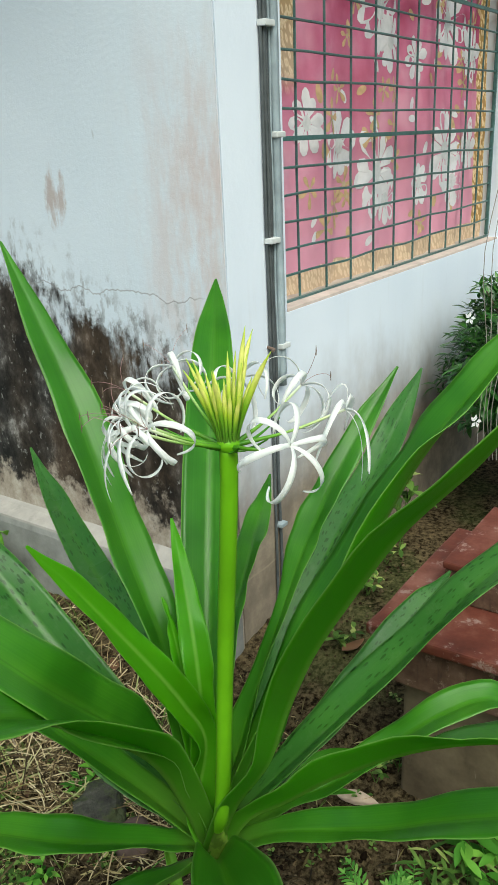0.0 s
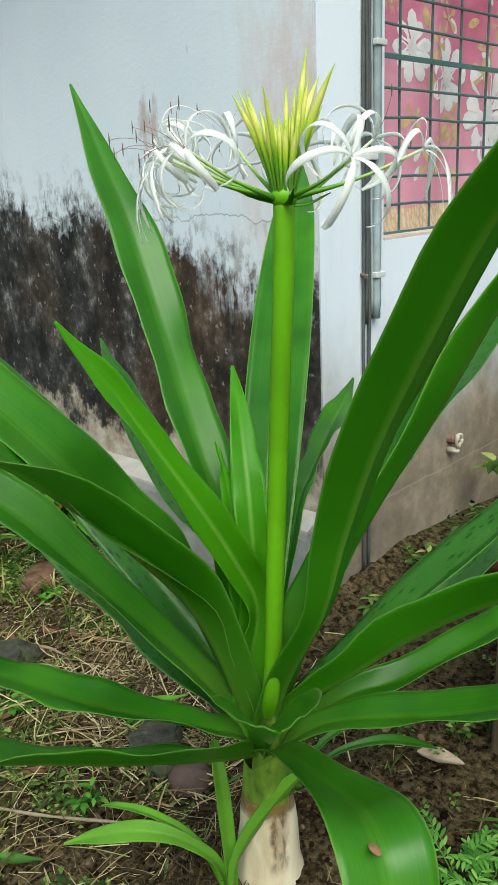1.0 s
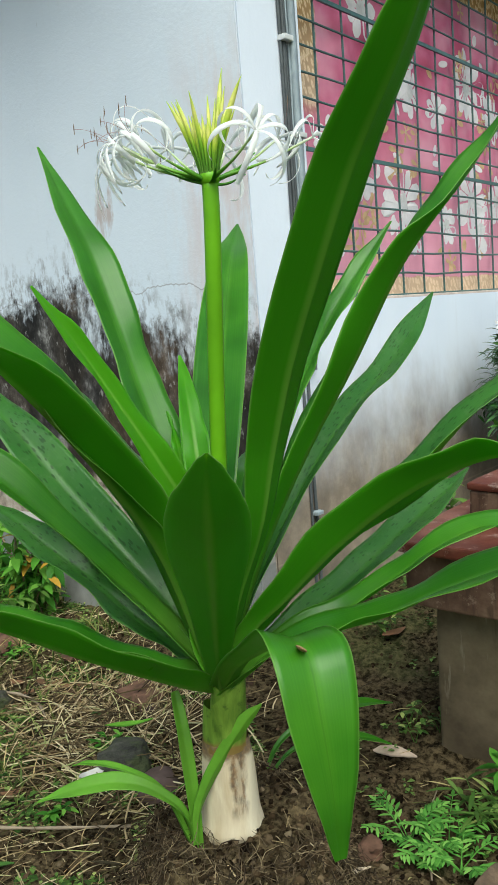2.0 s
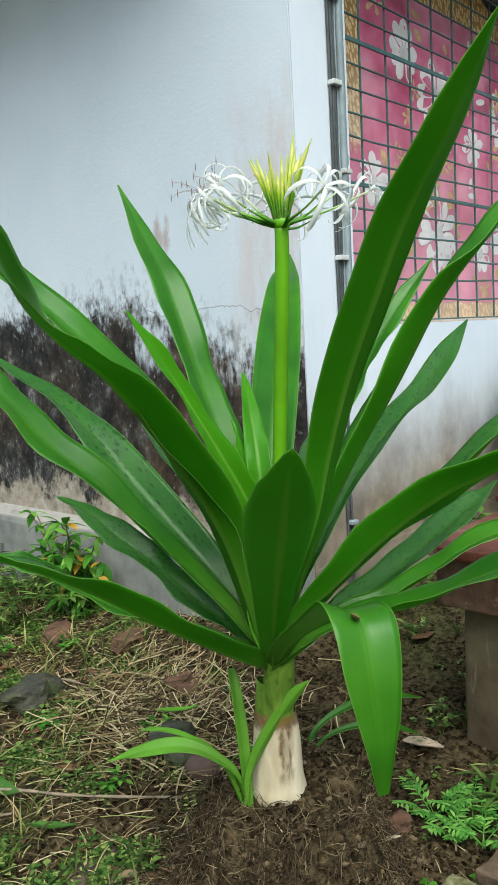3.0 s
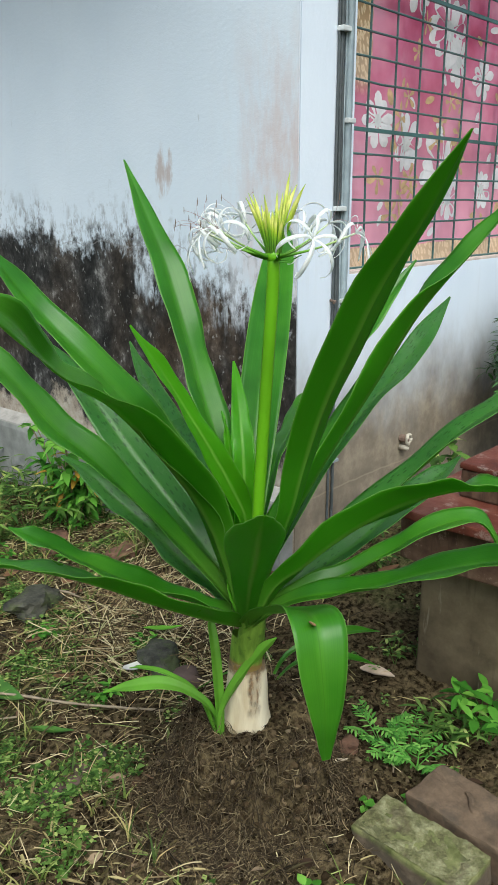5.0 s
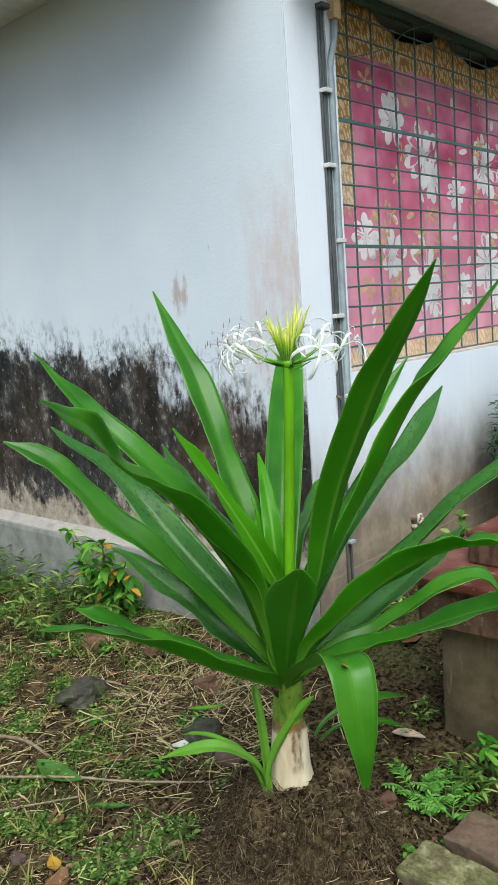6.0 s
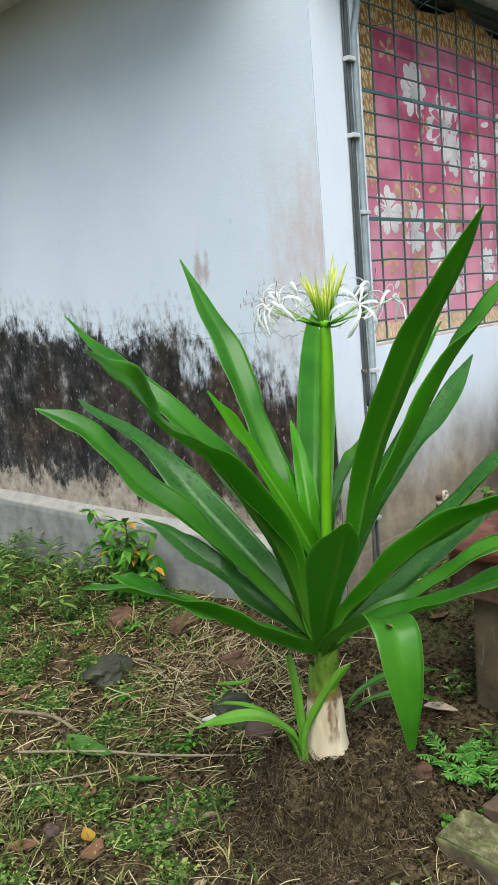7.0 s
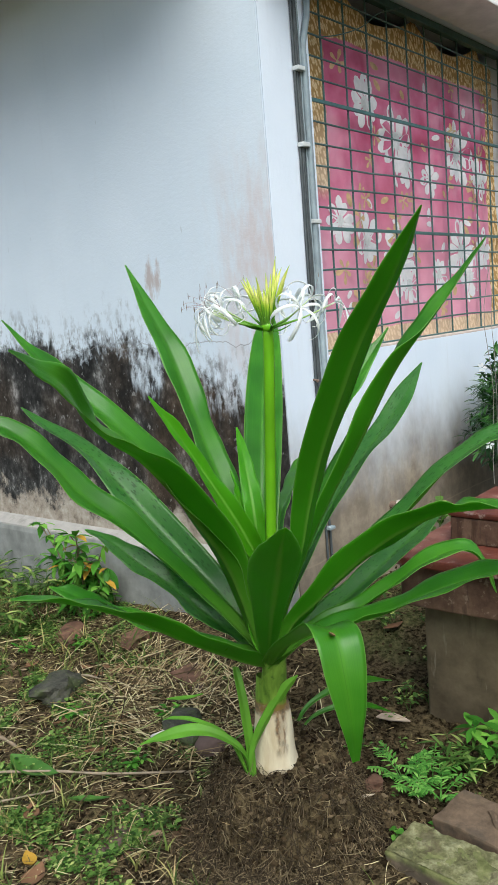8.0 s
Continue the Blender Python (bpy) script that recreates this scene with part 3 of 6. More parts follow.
# ---- stepped pedestal ----
def mat_red_oxide():
    k = Nodes("red_oxide_cement")
    a = k.noise(7, 5, 0.65)
    col = k.ramp(a, [(0.3, (0.058, 0.017, 0.011)), (0.5, (0.118, 0.034, 0.022)), (0.72, (0.21, 0.090, 0.065))])
    chips = k.step(k.noise(19, 6, 0.72, stretch=(1, 1, 1)), 0.56, 0.64)
    col = k.mix(k.math("MULTIPLY", chips, 0.55), col, (0.34, 0.26, 0.23))
    return k.done(col, k.math("ADD", 0.55, k.math("MULTIPLY", chips, 0.3)), k.noise(45, 5), 0.35, 0.003, spec=0.2)


def mat_pedestal():
    k = Nodes("stained_cement")
    a = k.noise(6, 5, 0.65)
    col = k.ramp(a, [(0.3, (0.0644, 0.04884, 0.02952)), (0.7, (0.184, 0.1465, 0.09216))])
    drip = k.step(k.noise(1, 5, 0.6, stretch=(16, 16, 2.2)), 0.52, 0.68)
    col = k.mix(k.math("MULTIPLY", drip, 0.75), col, (0.04784, 0.03286, 0.02016))
    wet = k.step(k.math("ADD", k.z, k.math("MULTIPLY", a, 0.12)), 0.20, 0.08)
    col = k.mix(k.math("MULTIPLY", wet, 0.45), col, (0.0644, 0.04884, 0.03024))
    lime = k.step(k.noise(1, 5, 0.65, stretch=(38, 38, 5)), 0.62, 0.70)
    col = k.mix(k.math("MULTIPLY", lime, 0.35), col, (0.276, 0.2486, 0.1872))
    return k.done(col, 0.88, k.noise(60, 5), 0.3, 0.003, spec=0.12)


M_RED = mat_red_oxide()
M_PEDESTAL = mat_pedestal()


def mat_riser():
    """Red-brown cement riser with wet dark runs and a few pale bare spots."""
    k = Nodes("red_stained_riser")
    a = k.noise(9, 5, 0.68)
    col = k.ramp(a, [(0.32, (0.050, 0.026, 0.017)), (0.52, (0.105, 0.060, 0.040)), (0.72, (0.19, 0.125, 0.085))])
    run = k.step(k.noise(1, 5, 0.65, stretch=(26, 26, 4)), 0.50, 0.62)
    col = k.mix(k.math("MULTIPLY", run, 0.65), col, (0.032, 0.016, 0.011))
    bare = k.step(k.noise(30, 6, 0.72), 0.58, 0.66)
    col = k.mix(k.math("MULTIPLY", bare, 0.5), col, (0.27, 0.20, 0.15))
    return k.done(col, k.math("SUBTRACT", 0.8, k.math("MULTIPLY", run, 0.35)), k.noise(50, 5), 0.4, 0.004, spec=0.25)


M_RISER = mat_riser()


def worn_box(lo, hi, bevel, cuts, wear):
    bm = bmesh.new()
    box(bm, lo, hi, bevel)
    bmesh.ops.subdivide_edges(bm, edges=[e for e in bm.edges if e.calc_length() > 0.12], cuts=cuts, use_grid_fill=True)
    for v in bm.verts:
        v.co += Vector((noise.noise(v.co * 9), noise.noise(v.co * 9 + Vector((7, 0, 0))), noise.noise(v.co * 9 + Vector((0, 7, 0))))) * wear
    return bm


def build_pedestal():
    p = empty("stepped_pedestal", (0.0, -0.85, 0.0), "two-tiered cement garden pedestal with worn red oxide tops", "pedestal")
    part("base", worn_box((-0.20, -1.20, -0.12), (0.20, -0.60, 0.377), 0.008, 6, 0.004), M_PEDESTAL, p, "drip-stained grey cement base")
    part("riser", worn_box((-0.262, -1.23, 0.378), (0.215, -0.565, 0.503), 0.005, 6, 0.004), M_RISER, p, "brown stained riser")
    part("slab", worn_box((-0.297, -1.26, 0.504), (0.232, -0.553, 0.530), 0.006, 8, 0.004), M_RED, p)
    part("upper_tier", worn_box((-0.120, -1.10, 0.531), (0.200, -0.652, 0.606), 0.006, 6, 0.003), M_RISER, p)
    part("cap", worn_box((-0.124, -1.11, 0.607), (0.208, -0.648, 0.623), 0.005, 6, 0.003), M_RED, p)
    return p


build_pedestal()


# ---- loose bricks ----
def mat_brick(name, base, moss):
    k = Nodes(name)
    a = k.noise(22, 6, 0.7)
    col = k.ramp(a, [(0.3, tuple(c * 0.6 for c in base)), (0.7, tuple(min(1, c * 1.3) for c in base))])
    if moss > 0:
        m = k.math("MULTIPLY", k.step(k.noise(9, 5, 0.65), 0.62 - 0.4 * moss, 0.72 - 0.3 * moss), k.step(k.z, 0.052, 0.066))
        col = k.mix(m, col, k.ramp(k.noise(34, 5), [(0.35, (0.085, 0.095, 0.030)), (0.7, (0.23, 0.23, 0.10))]))
    grime = k.step(k.noise(13, 6, 0.7), 0.50, 0.62)
    col = k.mix(k.math("MULTIPLY", grime, 0.5), col, (0.055, 0.046, 0.036))
    pit = k.noise(70, 5, 0.7)
    return k.done(col, 0.92, k.math("ADD", a, k.math("MULTIPLY", pit, 0.5)), 0.9, 0.006, spec=0.2)


def build_brick(at, turn, tilt, size, mat, label, stamp=False, name="brick_paver"):
    b = empty(name, at, label, "brick")
    m = Matrix.Translation(at) @ Euler((radians(tilt), 0, radians(turn))).to_matrix().to_4x4()
    bm = bmesh.new()
    box(bm, (-size[0] / 2, -size[1] / 2, 0), (size[0] / 2, size[1] / 2, size[2]), 0.006)
    bmesh.ops.subdivide_edges(bm, edges=[e for e in bm.edges if e.calc_length() > 0.03], cuts=7, use_grid_fill=True)
    for v in bm.verts:
        v.co += Vector((noise.noise(v.co * 24), noise.noise(v.co * 24 + Vector((9, 0, 0))), noise.noise(v.co * 30 + Vector((0, 9, 0))))) * 0.0045
    for v in bm.verts:
        v.co = m @ v.co
    part("clay_body", bm, mat, b)
    if mat is M_BRICK_MOSS:
        bm = bmesh.new()
        nx, ny = 24, 46
        g = []
        for i in range(nx + 1):
            row = []
            for j in range(ny + 1):
                x, y = (i / nx - 0.5) * (size[0] - 0.006), (j / ny - 0.5) * (size[1] - 0.006)
                q = Vector((x * 22, y * 22, 4.0))
                h = 0.0022 + 0.006 * noise.noise(q) + 0.004 * noise.noise(q * 2.7) + 0.002 * noise.noise(q * 6)
                row.append(bm.verts.new(m @ Vector((x, y, size[2] + max(-0.004, h)))))
            g.append(row)
        for i in range(nx):
            for j in range(ny):
                bm.faces.new((g[i][j], g[i + 1][j], g[i + 1][j + 1], g[i][j + 1]))
        part("moss_crust", bm, M_MOSS, b, "pale green moss crust", True)
    if stamp:
        bm = bmesh.new()
        pts = [(0.017 * math.sin(t), 0.024 * math.cos(t * 0.5)) for t in (0.9 + 0.2 * i for i in range(24))]
        tube(bm, [m @ Vector((x + 0.004, y + 0.012, size[2] - 0.001)) for x, y in pts], 0.0075, 8)
        part("stamp", bm, mat, b, "raised curled maker's stamp")
    return b


def mat_moss():
    k = Nodes("moss_crust")
    a = k.noise(30, 6, 0.7)
    col = k.ramp(a, [(0.30, (0.060, 0.058, 0.026)), (0.48, (0.165, 0.160, 0.075)), (0.66, (0.32, 0.31, 0.175)), (0.78, (0.42, 0.39, 0.28))])
    col = k.mix(k.math("MULTIPLY", k.step(k.noise(11, 5, 0.7), 0.54, 0.62), 0.6), col, (0.12, 0.095, 0.060))
    return k.done(col, 0.95, k.math("ADD", a, k.noise(120, 4, 0.7)), 1.0, 0.006, spec=0.1)


M_MOSS = mat_moss()
M_BRICK = mat_brick("red_clay_brick", (0.135, 0.094, 0.062), 0)
M_BRICK_MOSS = mat_brick("mossy_brick", (0.13, 0.10, 0.070), 1)
build_brick((-0.7955, -0.959, 0.000), -3.0, 0, (0.122, 0.248, 0.073), M_BRICK_MOSS, "mossy green-topped clay brick lying in soil")
build_brick((-0.6565, -1.003, 0.006), -5.0, 2, (0.134, 0.250, 0.080), M_BRICK, "weathered red clay brick with a curled stamp", True)


# ---- the spider lily ----
def mat_leaf(name, spots, pale, under=False, tone=(0.072, 0.365, 0.005)):
    """Glossy strap leaf: parallel veins, a paler midrib, darker flecks on old blades."""
    k = Nodes(name)
    uvs = k.tree.nodes.new("ShaderNodeMapping")
    uvs.inputs["Scale"].default_value = (34, 1.6, 1)
    k.tree.links.new(k.uv, uvs.inputs["Vector"])
    vein = k.noise(1.0, 3, 0.6, vec=uvs.outputs[0])
    hair = k.tree.nodes.new("ShaderNodeMapping")
    hair.inputs["Scale"].default_value = (110, 1.2, 1)
    k.tree.links.new(k.uv, hair.inputs["Vector"])
    thread = k.noise(1.0, 2, 0.6, vec=hair.outputs[0])
    vein = k.math("ADD", k.math("MULTIPLY", vein, 0.6), k.math("MULTIPLY", thread, 0.4))
    wide = k.noise(7, 3)
    g = k.ramp(k.math("ADD", k.math("MULTIPLY", vein, 0.36), k.math("MULTIPLY", wide, 0.64)),
               [(0.36, (0.020 * pale, 0.098 * pale, 0.004 * pale)), (0.50, (0.036 * pale, 0.165 * pale, 0.009 * pale)), (0.66, (0.076 * pale, 0.260 * pale, 0.016 * pale))])
    if under:
        g = k.mix(0.5, g, tone)
    mid = k.math("ABSOLUTE", k.math("SUBTRACT", k.u, 0.5))
    keel = k.math("MULTIPLY", k.step(mid, 0.10, 0.01) if under else k.step(mid, 0.15, 0.02), k.step(k.v, 0.98, 0.60))
    g = k.mix(k.math("MULTIPLY", keel, 0.45 if under else 0.12), g, (0.40, 0.66, 0.12) if under else (0.20, 0.46, 0.030))
    if not under:
        crease = k.step(mid, 0.020, 0.006)
        g = k.mix(k.math("MULTIPLY", crease, 0.40), g, (0.020, 0.085, 0.006))
    rim = k.step(mid, 0.474, 0.494)
    g = k.mix(k.math("MULTIPLY", rim, 0.5), g, (0.30, 0.52, 0.12))
    # blades are yellower where they leave the crown
    root = k.step(k.v, 0.20, 0.02)
    g = k.mix(k.math("MULTIPLY", root, 0.6), g, (0.16, 0.34, 0.045))
    tint = k.rand()
    g = k.mix(k.math("MULTIPLY", tint, 0.35), g, k.mix(0.5, g, (0.085, 0.27, 0.015)))
    if spots:
        sm = k.tree.nodes.new("ShaderNodeMapping")
        sm.inputs["Scale"].default_value = (13, 46, 1)
        k.tree.links.new(k.uv, sm.inputs["Vector"])
        s = k.step(k.math("ADD", k.voronoi(1.0, vec=sm.outputs[0]), k.math("MULTIPLY", k.math("SUBTRACT", k.noise(120, 3), 0.5), 0.4)), 0.33, 0.23)
        patch = k.step(k.noise(14, 4, 0.6), 0.40, 0.48)
        g = k.mix(0.35, g, (0.055, 0.150, 0.050))
        dust = k.step(k.noise(60, 5, 0.7), 0.50, 0.75)
        g = k.mix(k.math("MULTIPLY", dust, 0.30), g, (0.17, 0.27, 0.11))
        g = k.mix(k.math("MULTIPLY", k.math("MULTIPLY", s, patch), 0.92), g, (0.006, 0.028, 0.004))
    return k.done(g, k.math("ADD", 0.20, k.math("MULTIPLY", wide, 0.25)), vein, 0.18, 0.0014, spec=0.42, trans=0.52 if under else 0.32, glow=k.mix(0.6, g, (0.27, 0.76, 0.006)))


M_LEAF = mat_leaf("lily_leaf", False, 1.0)
M_LEAF_OLD = mat_leaf("lily_leaf_flecked", True, 0.85)
M_LEAF_YOUNG = mat_leaf("lily_leaf_young", False, 1.75, True, (0.15, 0.50, 0.006))
M_LEAF_UNDER = mat_leaf("lily_leaf_underside", False, 1.0, True)
M_LEAF_PUP = plain("offset_leaf", (0.165, 0.40, 0.038), 0.40, 0.35, 14, 0.15, trans=0.35)
M_SCAPE = plain("flower_stalk_green", (0.16, 0.44, 0.012), 0.4, 0.25, 9, 0.1, trans=0.1)
M_BRACT = plain("bract_green", (0.060, 0.235, 0.010), 0.45, 0.3, 30, 0.2, trans=0.15)
M_TEPAL = plain("white_tepal", (0.98, 0.985, 0.98), 0.5, 0.01, 40, 0.05, trans=0.58)
M_FILAMENT = plain("purple_filament", (0.30, 0.17, 0.17), 0.6, 0.3, 60, 0.1)
M_DRY_SPOT = plain("scorched_leaf", (0.30, 0.175, 0.085), 0.8, 0.6, 90, 0.3)
M_ANTHER = plain("brown_anther", (0.14, 0.10, 0.07), 0.7, 0.3, 60, 0.1)


def mat_bud():
    k = Nodes("lily_bud")
    g = k.ramp(k.v, [(0.0, (0.022, 0.115, 0.003)), (0.22, (0.065, 0.27, 0.004)), (0.42, (0.20, 0.48, 0.010)), (0.58, (0.60, 0.76, 0.06)), (0.76, (0.90, 0.88, 0.26)), (0.90, (0.66, 0.76, 0.10)), (1.0, (0.34, 0.54, 0.03))])
    n = k.noise(70, 4)
    g = k.mix(0.15, g, k.ramp(n, [(0.3, (0.2, 0.35, 0.03)), (0.7, (0.75, 0.75, 0.25))]))
    return k.done(g, 0.45, n, 0.1, 0.001, trans=0.22)


def mat_tube():
    """Slim flower tube, green at the root and nearly white under the flower."""
    k = Nodes("flower_tube")
    g = k.ramp(k.v, [(0.0, (0.045, 0.19, 0.005)), (0.35, (0.17, 0.42, 0.030)), (0.75, (0.58, 0.72, 0.32)), (1.0, (0.86, 0.90, 0.74))])
    return k.done(g, 0.45, k.noise(60, 3), 0.1, 0.001, trans=0.2)


def mat_neck():
    """Peeled bulb neck: ivory with brown torn scars, green above."""
    k = Nodes("bulb_neck_skin")
    g = k.ramp(k.noise(1, 4, 0.6, stretch=(30, 30, 5)), [(0.3, (0.62, 0.50, 0.31)), (0.6, (0.86, 0.77, 0.57))])
    scar = k.step(k.noise(1, 6, 0.72, stretch=(40, 40, 9)), 0.42, 0.56)
    flank = k.math("SUBTRACT", k.math("MULTIPLY", k.x, 0.66), k.math("MULTIPLY", k.y, 0.75))
    flank = k.math("ADD", flank, k.math("MULTIPLY", k.math("SUBTRACT", k.noise(26, 4, 0.6), 0.5), 0.03))
    streak = k.math("MULTIPLY", k.step(k.math("ABSOLUTE", k.math("ADD", flank, 0.131)), 0.017, 0.006), k.step(k.z, 0.225, 0.262))
    collar = k.step(k.math("ADD", k.z, k.math("MULTIPLY", k.noise(60, 4, 0.6), 0.03)), 0.345, 0.362)
    torn = k.math("MAXIMUM", k.math("MULTIPLY", streak, k.math("ADD", 0.45, k.math("MULTIPLY", scar, 0.55))), k.math("MULTIPLY", collar, 0.95))
    g = k.mix(k.math("MULTIPLY", scar, 0.10), g, (0.34, 0.20, 0.09))
    g = k.mix(k.math("MULTIPLY", torn, 0.9), g, k.ramp(k.noise(90, 4, 0.6), [(0.35, (0.050, 0.022, 0.009)), (0.65, (0.26, 0.135, 0.050))]))
    mud = k.step(k.math("ADD", k.z, k.math("MULTIPLY", k.noise(30, 4), 0.03)), 0.222, 0.205)
    g = k.mix(k.math("MULTIPLY", mud, 0.7), g, (0.10, 0.07, 0.045))
    return k.done(g, 0.6, k.noise(1, 5, 0.6, stretch=(60, 60, 8)), 0.4, 0.003, trans=0.05)


M_BUD = mat_bud()
M_TUBE = mat_tube()
M_NECK = mat_neck()
CROWN = Vector((-0.897, -0.592, 0.0))
lily = empty("spider_lily", (-0.875, -0.555, 0.19), "tall spider lily with strap leaves and a white flower umbel", "plant")


def blade(ctrl, az, at, n=34, fold=13.0, wave=0.006, seed=0, thick=0.0016, half=5):
    """A strap leaf through stations (reach, height, width, twist in degrees, bow aside) from the upright plane at that bearing."""
    a = radians(az)
    u, side = Vector((math.cos(a), math.sin(a), 0)), Vector((-math.sin(a), math.cos(a), 0))
    pts = spline([c if len(c) > 4 else (*c, 0.0) for c in ctrl], n)
    mid = [Vector((at.x, at.y, 0)) + u * p[0] + side * p[4] + Vector((0, 0, p[1])) for p in pts]
    bm = bmesh.new()
    uvl = bm.loops.layers.uv.new("UVMap")
    top, low = [], []
    rnd = random.Random(seed)
    ph, fr = rnd.uniform(0, 6), rnd.uniform(3, 6)
    for i, p in enumerate(pts):
        t = (mid[min(i + 1, n)] - mid[max(i - 1, 0)]).normalized()
        n0 = t.cross(side).normalized()
        q = radians(p[3])
        b = side * math.cos(q) + n0 * math.sin(q)
        nn = t.cross(b).normalized()
        s = i / n
        w = max(p[2], 0.002) / 2
        f = radians(fold * (1.25 - 0.8 * s))
        rt, rl = [], []
        for j in range(-half, half + 1):
            c = j / half
            lift = w * abs(c) ** 1.25 * math.sin(f) - 0.0030 * (w / 0.045) * (1 - abs(c)) ** 4
            lift += wave * c * c * (math.sin(fr * s * 6.28 * 0.5 + ph + (1.9 if c > 0 else 0)) + 0.45 * math.sin(fr * s * 8.1 + 2 * ph + (0.7 if c > 0 else 2.2))) * min(1, 6 * s) * min(1, 8 * (1 - s))
            co = mid[i] + b * (w * c * math.cos(f)) + nn * lift
            th = thick * (1.2 - 0.5 * abs(c)) + (0.0022 * (1 - s) if j == 0 else 0)
            rt.append(bm.verts.new(co))
            rl.append(bm.verts.new(co - nn * th))
        top.append(rt)
        low.append(rl)
    m = 2 * half

    def face(vs, uv, slot):
        fc = bm.faces.new(vs)
        fc.material_index = slot
        fc.smooth = True
        for lp, c in zip(fc.loops, uv):
            lp[uvl].uv = c

    for i in range(n):
        for j in range(m):
            uv = [(j / m, i / n), ((j + 1) / m, i / n), ((j + 1) / m, (i + 1) / n), (j / m, (i + 1) / n)]
            face((top[i][j], top[i][j + 1], top[i + 1][j + 1], top[i + 1][j]), uv, 0)
            face((low[i][j], low[i + 1][j], low[i + 1][j + 1], low[i][j + 1]), [uv[0], uv[3], uv[2], uv[1]], 1)
        for j, fl in ((0, False), (m, True)):
            vs = [top[i][j], top[i + 1][j], low[i + 1][j], low[i][j]]
            e = j / m
            uv = [(e, i / n), (e, (i + 1) / n), (abs(e - 0.006), (i + 1) / n), (abs(e - 0.006), i / n)]
            face(vs if not fl else vs[::-1], uv if not fl else uv[::-1], 0)
    bmesh.ops.recalc_face_normals(bm, faces=bm.faces)
    return bm


leaf_count = 0


def add_leaf(az, ctrl, flecked=False, mat=None, thing=None, at=None, fold=24.0, wave=0.0055, name="leaf", label=""):
    global leaf_count
    leaf_count += 1
    bm = blade(ctrl, az, at or CROWN, fold=fold, wave=wave, seed=leaf_count)
    ob = part(name, bm, mat or (M_LEAF_OLD if flecked else M_LEAF), thing or lily, label or ("strap leaf flecked with dark spots" if flecked else ""))
    ob.data.materials.append(M_LEAF_UNDER if mat is None else mat)
    return ob


def build_neck():
    bm = bmesh.new()
    rings = []
    ctrl = [(0.15, 0.056, -0.860, -0.556), (0.20, 0.0545, -0.861, -0.557), (0.235, 0.0485, -0.863, -0.560), (0.30, 0.0430, -0.868, -0.567), (0.365, 0.0375, -0.876, -0.574)]
    for z, r, x, y in spline(ctrl, 26):
        ring = []
        for s in range(28):
            t = 2 * math.pi * s / 28
            rr = r * (1 + 0.05 * noise.noise(Vector((math.cos(t) * 1.5, math.sin(t) * 1.5, z * 9))) + 0.035 * noise.noise(Vector((math.cos(t) * 5, math.sin(t) * 5, z * 14))))
            ring.append(bm.verts.new((x + rr * math.cos(t), y + rr * math.sin(t), z)))
        rings.append(ring)
    for a, b in zip(rings, rings[1:]):
        for s in range(28):
            bm.faces.new((a[s], a[(s + 1) % 28], b[(s + 1) % 28], b[s]))
    part("bulb_neck", bm, M_NECK, lily, "peeled ivory bulb neck with brown scars", True)
    # sheathing leaf bases above it, each a little shorter than the one inside
    for i, (z0, z1, r0, r1, t0, wide) in enumerate(((0.350, 0.430, 0.0375, 0.033, 2.6, 4.6), (0.355, 0.475, 0.034, 0.034, 5.4, 4.4), (0.34, 0.54, 0.031, 0.0128, 4.2, 6.28))):
        bm = bmesh.new()
        rows = []
        for j in range(9):
            v = j / 8
            row = []
            for s in range(19):
                t = t0 + wide * (s / 18 - 0.5)
                top_z = z1 - 0.035 * (abs(s / 18 - 0.5) * 2) ** 2
                z = z0 + (top_z - z0) * v
                r = (r0 + (r1 - r0) * v) * (1 + 0.03 * noise.noise(Vector((t * 2, z * 20, i))))
                cx, cy = -0.875 - (0.007, 0.014, 0.037)[i] * v, -0.574 - (0.010, 0.020, 0.043)[i] * v
                row.append(bm.verts.new((cx + r * math.cos(t), cy + r * math.sin(t), z)))
            rows.append(row)
        for a, b in zip(rows, rows[1:]):
            for s in range(18):
                bm.faces.new((a[s], a[s + 1], b[s + 1], b[s]))
        part("leaf_sheath", bm, M_SHEATH, lily, "yellow-green sheath round the stem", True)


def mat_sheath():
    k = Nodes("leaf_sheath_skin")
    g = k.ramp(k.noise(1, 4, 0.6, stretch=(50, 50, 4)), [(0.3, (0.070, 0.150, 0.014)), (0.65, (0.24, 0.40, 0.05))])
    g = k.mix(k.math("MULTIPLY", k.step(k.noise(24, 5, 0.68), 0.50, 0.60), 0.6), g, (0.035, 0.085, 0.010))
    b = k.step(k.math("ADD", k.z, k.math("MULTIPLY", k.noise(40, 4), 0.02)), 0.384, 0.370)
    g = k.mix(k.math("MULTIPLY", b, 0.85), g, (0.26, 0.135, 0.045))
    return k.done(g, 0.5, k.noise(1, 4, 0.6, stretch=(70, 70, 4)), 0.3, 0.002, trans=0.1)


